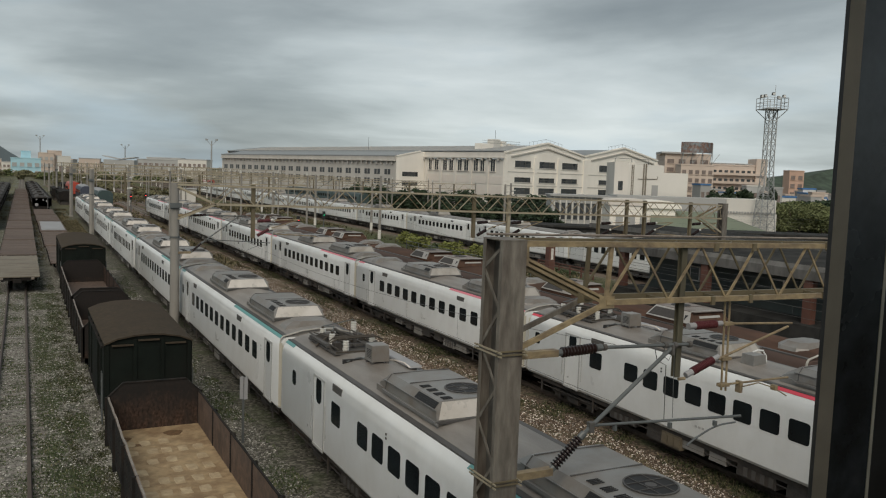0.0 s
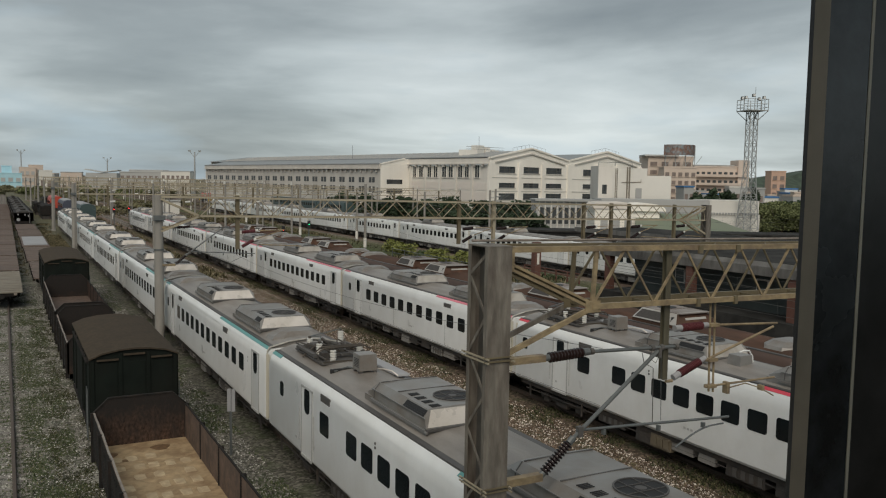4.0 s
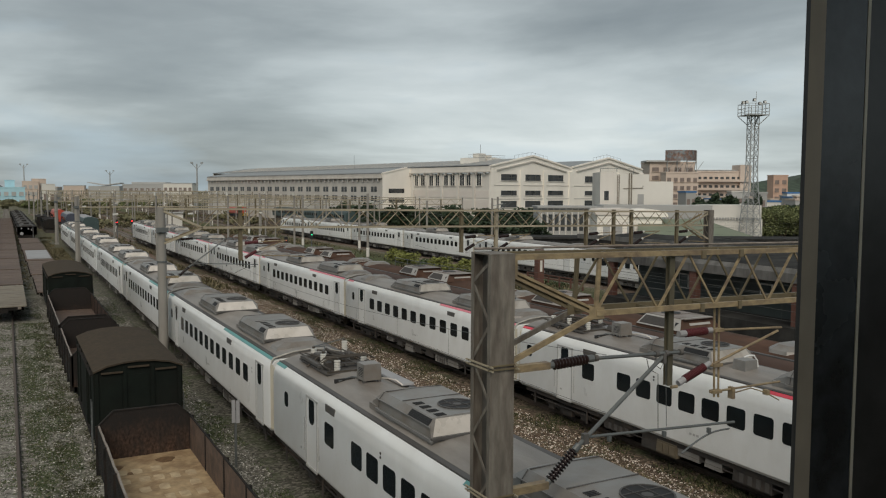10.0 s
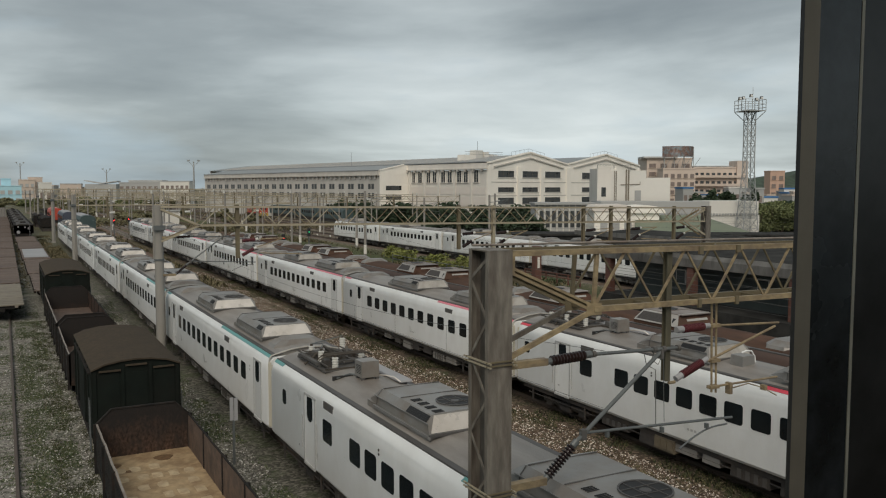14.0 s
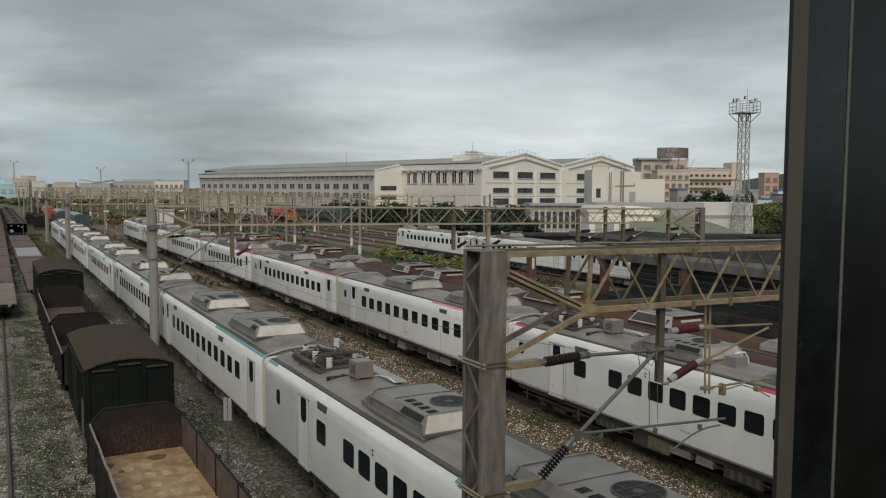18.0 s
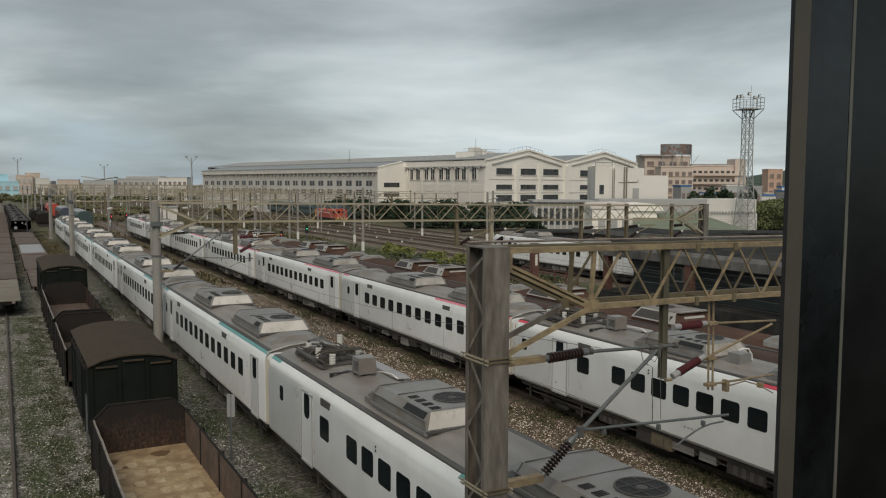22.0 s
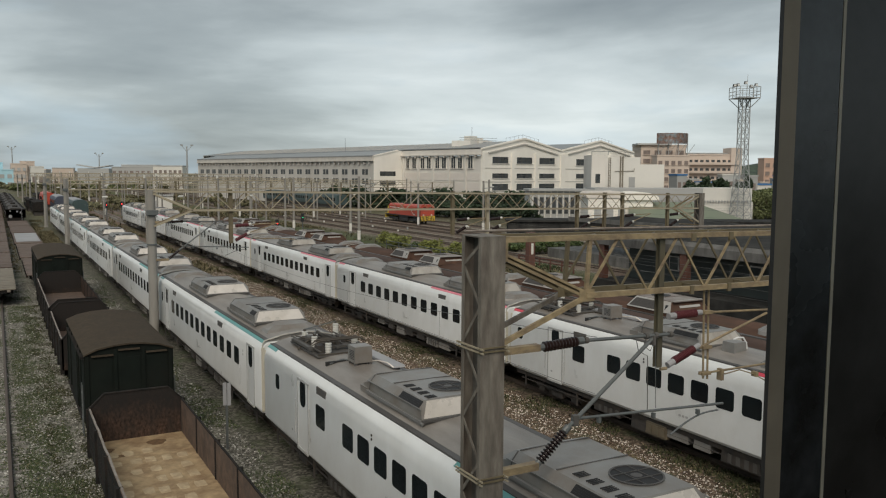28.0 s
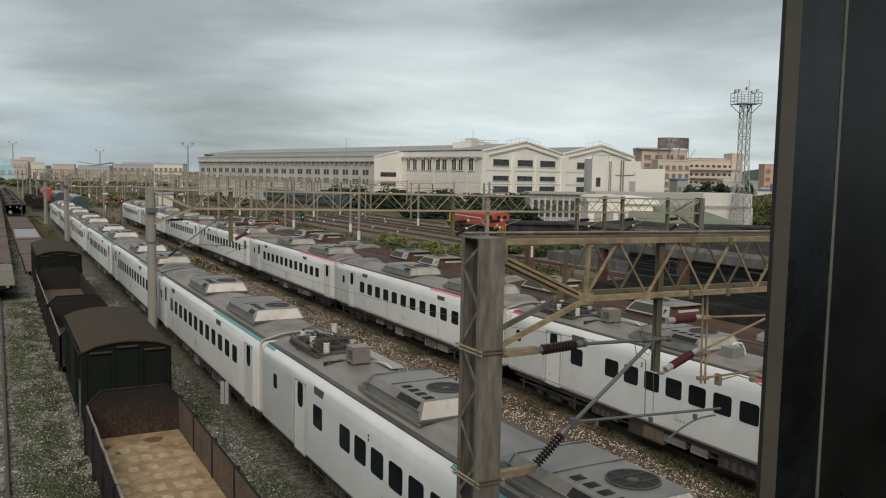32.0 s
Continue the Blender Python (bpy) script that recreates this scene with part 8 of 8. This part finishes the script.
frame_bar("sash_edge", 0.0, 0.0006, -0.0022, 0.0, FRAMEDARK, label="dark rubber edge of the sash")
frame_bar("window_frame", 0.0007, 0.0133, -0.0021, 0.0, FRAME, label="bronze strip of the sash")
frame_bar("pane", 0.0134, 0.0482, -0.0017, -0.0004, TINT, label="dark reflecting pane")
frame_bar("trim_line", 0.0483, 0.0509, -0.0020, -0.0004, TRIMLINE, label="narrow bronze trim")
frame_bar("window_jamb", 0.0510, 0.46, -0.0018, 0.0, JAMB, label="dark brown jamb")
frame_bar("left_jamb", -2.60, -2.52, -0.03, 0.02, FRAMEDARK)
frame_bar("head_bar", -2.52, 0.0, -0.03, 0.0, FRAMEDARK, 0.69, 0.75)
frame_bar("sill", -2.52, 0.0, -0.03, 0.0, FRAMEDARK, -0.75, -0.69)
y0, y1 = YF + 0.02, YF + 0.2


def room_wall(nm, ya, yb2, xa, xb, lo, hi):
    """A wall of the room with one window opening from xa to xb and from lo to hi."""
    w = Mesh()
    w.box(-4.0, ya, 0, xa, yb2, 11.2).box(xb, ya, 0, 9.0, yb2, 11.2).box(xa, ya, 0, xb, yb2, lo).box(xa, ya, hi, xb, yb2, 11.2)
    tagged(part(nm, w, INNER), "plain plastered wall of the overbridge room", "wall", kind="structure")


room_wall("wall_north", y0, y1, XF - 2.60, XF + 0.45, 8.38, 9.88)
# unseen opening behind the camera, added to light the frame and brighten the pane
room_wall("wall_south_light_opening", -3.2, -3.0, -3.4, 8.6, 9.0, 11.0)
tagged(part("wall_west", Mesh().box(-4.2, -3.2, 0, -4.0, y1, 11.2), INNER), "plain plastered wall of the overbridge room", "wall", kind="structure")
tagged(part("wall_east", Mesh().box(9.0, -3.2, 0, 9.2, y1, 11.2), INNER), "plain plastered wall of the overbridge room", "wall", kind="structure")
tagged(part("floor", Mesh().box(-4.0, -3.0, 7.35, 9.0, y0, 7.55), ROOMFLOOR), "dark floor of the overbridge room", "floor", kind="structure")
tagged(part("ceiling", Mesh().box(-4.2, -3.2, 11.2, 9.2, y1, 11.4), INNER), "plain ceiling of the overbridge room", "ceiling", kind="structure")

# ---------- loose stones and weeds ----------


def island_material(name, stops, rough=0.9):
    """Each loose piece takes its own shade."""
    m = bpy.data.materials.new(name)
    m.use_nodes = True
    n, l = m.node_tree.nodes, m.node_tree.links
    b = n["Principled BSDF"]
    b.inputs["Roughness"].default_value = rough
    b.inputs["Specular IOR Level"].default_value = 0.25
    g = n.new("ShaderNodeNewGeometry")
    r = n.new("ShaderNodeValToRGB")
    el = r.color_ramp.elements
    el[0].position, el[0].color = stops[0][0], (*stops[0][1], 1)
    el[1].position, el[1].color = stops[-1][0], (*stops[-1][1], 1)
    for p, c in stops[1:-1]:
        x = el.new(p)
        x.color = (*c, 1)
    l.new(g.outputs["Random Per Island"], r.inputs["Fac"])
    l.new(r.outputs["Color"], b.inputs["Base Color"])
    return m


STONES = island_material("loose_ballast", [(0.0, (0.075, 0.07, 0.06)), (0.45, (0.21, 0.20, 0.18)), (0.82, (0.34, 0.325, 0.295)), (1.0, (0.66, 0.645, 0.60))])
STONESBROWN = island_material("loose_brown_gravel", [(0.0, (0.055, 0.04, 0.03)), (0.5, (0.15, 0.105, 0.075)), (0.72, (0.27, 0.205, 0.15)), (0.80, (0.56, 0.49, 0.42)), (1.0, (0.76, 0.70, 0.63))])
WEEDS = island_material("weed_blades", [(0.0, (0.042, 0.06, 0.028)), (0.6, (0.08, 0.105, 0.05)), (0.9, (0.14, 0.15, 0.08)), (1.0, (0.22, 0.19, 0.12))])


def scatter_stones(name, count, x0, x1, y0, y1, size, material, seed, label, power=1.7):
    """Many small irregular stones, thicker on the ground near the window."""
    rs = np.random.RandomState(seed)
    x = rs.uniform(x0, x1, count)
    y = y0 + (y1 - y0) * rs.uniform(0, 1, count) ** power
    s = size * rs.uniform(0.5, 1.5, count)
    octa = np.array([(1, 0, 0), (-1, 0, 0), (0, 1, 0), (0, -1, 0), (0, 0, 1), (0, 0, -1)], float)
    v = octa[None] * rs.uniform(0.55, 1.25, (count, 6, 1)) * s[:, None, None]
    v[:, :, 2] *= 0.7
    v += rs.uniform(-0.25, 0.25, (count, 6, 3)) * s[:, None, None]
    v[:, :, 0] += x[:, None]
    v[:, :, 1] += y[:, None]
    v[:, :, 2] += (s * 0.3)[:, None]
    f = np.array([(0, 2, 4), (2, 1, 4), (1, 3, 4), (3, 0, 4), (2, 0, 5), (1, 2, 5), (3, 1, 5), (0, 3, 5)])
    faces = (f[None] + 6 * np.arange(count)[:, None, None]).reshape(-1, 3)
    me = bpy.data.meshes.new(name)
    me.from_pydata(v.reshape(-1, 3).tolist(), [], faces.tolist())
    me.materials.append(material)
    return tagged(new(name, me), label, "gravel", kind="stuff")


DRYWEEDS = island_material("dry_weed_blades", [(0.0, (0.06, 0.056, 0.03)), (0.5, (0.115, 0.102, 0.058)), (0.85, (0.20, 0.17, 0.10)), (1.0, (0.28, 0.23, 0.15))])


DARKWEEDS = island_material("dark_weed_blades", [(0.0, (0.028, 0.034, 0.016)), (0.6, (0.055, 0.062, 0.028)), (1.0, (0.11, 0.10, 0.05))])


def scatter_weeds(name, count, x0, x1, y0, y1, height, seed, label, power=1.6, thresh=0.05, nscale=0.7, m=WEEDS):
    """Tufts of short blades, gathered in patches."""
    rng = random.Random(seed)
    mb = Mesh()
    made = 0
    while made < count:
        x, y = rng.uniform(x0, x1), y0 + (y1 - y0) * rng.random() ** power
        if noise.noise((x * nscale, y * nscale * 0.6, seed)) < thresh + rng.uniform(-0.12, 0.12):
            if rng.random() > 0.02:
                made += 0.15
                continue
        made += 1
        for _ in range(4):
            a = rng.uniform(0, 6.3)
            h = height * rng.uniform(0.4, 1.5)
            w = 0.016 + h * 0.2
            dx, dy = math.cos(a), math.sin(a)
            px, py = x + rng.uniform(-0.09, 0.09), y + rng.uniform(-0.09, 0.09)
            mb.poly([(px - dy * w, py + dx * w, 0.0), (px + dy * w, py - dx * w, 0.0), (px + dx * h * 0.9, py + dy * h * 0.9, h)])
    return tagged(part(name, mb, m), label, "weeds", kind="stuff")


scatter_stones("gravel", 72000, -2.6, 7.2, 17.5, 75, 0.030, STONES, 1, "loose grey and pale ballast stones")
scatter_stones("gravel", 52000, 15.4, 18.7, 9.5, 90, 0.030, STONESBROWN, 2, "loose brown gravel with pale stones")
scatter_weeds("weeds", 13000, -2.2, 1.9, 17.5, 70, 0.04, 3, "low green weeds in the ballast")
scatter_weeds("weeds", 12000, 0.35, 1.95, 17.5, 62, 0.032, 21, "dark moss and weeds beside the wagons", thresh=-0.02, nscale=0.9)
scatter_weeds("weeds", 9000, 1.2, 2.75, 17.5, 62, 0.034, 27, "dark green moss patches along the wagons", thresh=0.04, nscale=1.3, m=DARKWEEDS)
scatter_weeds("weeds", 5200, 5.0, 7.3, 18.5, 70, 0.05, 4, "low green weeds in the ballast")
scatter_weeds("weeds", 3000, 16.2, 19.5, 11.0, 80, 0.05, 5, "weeds in brown gravel", thresh=0.2, m=DRYWEEDS)
scatter_weeds("tall_grass", 4200, 5.1, 7.2, 92, 170, 0.17, 6, "tall dry grass beside the track", thresh=-0.25, m=DRYWEEDS, power=1.0, nscale=0.2)
scatter_weeds("tall_grass", 5000, 28.0, 47.0, 60, 190, 0.30, 8, "rough grass between the yard tracks", thresh=0.22, m=DRYWEEDS, power=1.0, nscale=0.08)
scatter_weeds("tall_grass", 3200, 11.5, 18.0, 75, 190, 0.26, 9, "rough grass between the parked trains", thresh=0.05, m=DRYWEEDS, power=1.0, nscale=0.15)
scatter_weeds("tall_grass", 2200, -3.6, 1.8, 82, 230, 0.12, 12, "rough dry grass along the wagons", thresh=0.0, m=DRYWEEDS, power=1.0, nscale=0.2)
scatter_weeds("tall_grass", 5200, 14, 70, 150, 330, 0.45, 13, "patches of dry grass in the far yard", thresh=0.1, m=DRYWEEDS, power=1.0, nscale=0.05)
scatter_weeds("tall_grass", 2600, 40, 48, 64, 84, 0.28, 14, "green grass at the platform end", thresh=-0.2, power=1.0, nscale=0.3)
scatter_weeds("weeds", 3000, 17.9, 19.6, 11.0, 80, 0.07, 15, "dark green weeds along the parked train", thresh=0.1, nscale=0.6, m=DARKWEEDS)


def motions():
    """The white train draws into the station; the red engine follows on its own track."""
    tail = [(0, 268), (3, 236), (6, 205), (9, 174.5), (13, 140), (17, 112), (19, 99), (21, 86.5), (23, 74), (25, 58), (28, 36), (32, 10)]
    for i, car in enumerate(movers):
        walk(car, [(t, pose(MOVE_X, y - 20 * i - CAR_L, 0)) for t, y in tail])
    engine = [(0, 335), (9, 270), (17, 214), (19, 197), (21, 180.4), (23, 164.7), (25, 150.4), (28, 128.6), (30, 116), (32, 104.3)]
    walk(loco, [(t, pose(LOCO_X, y, 0)) for t, y in engine])


motions()
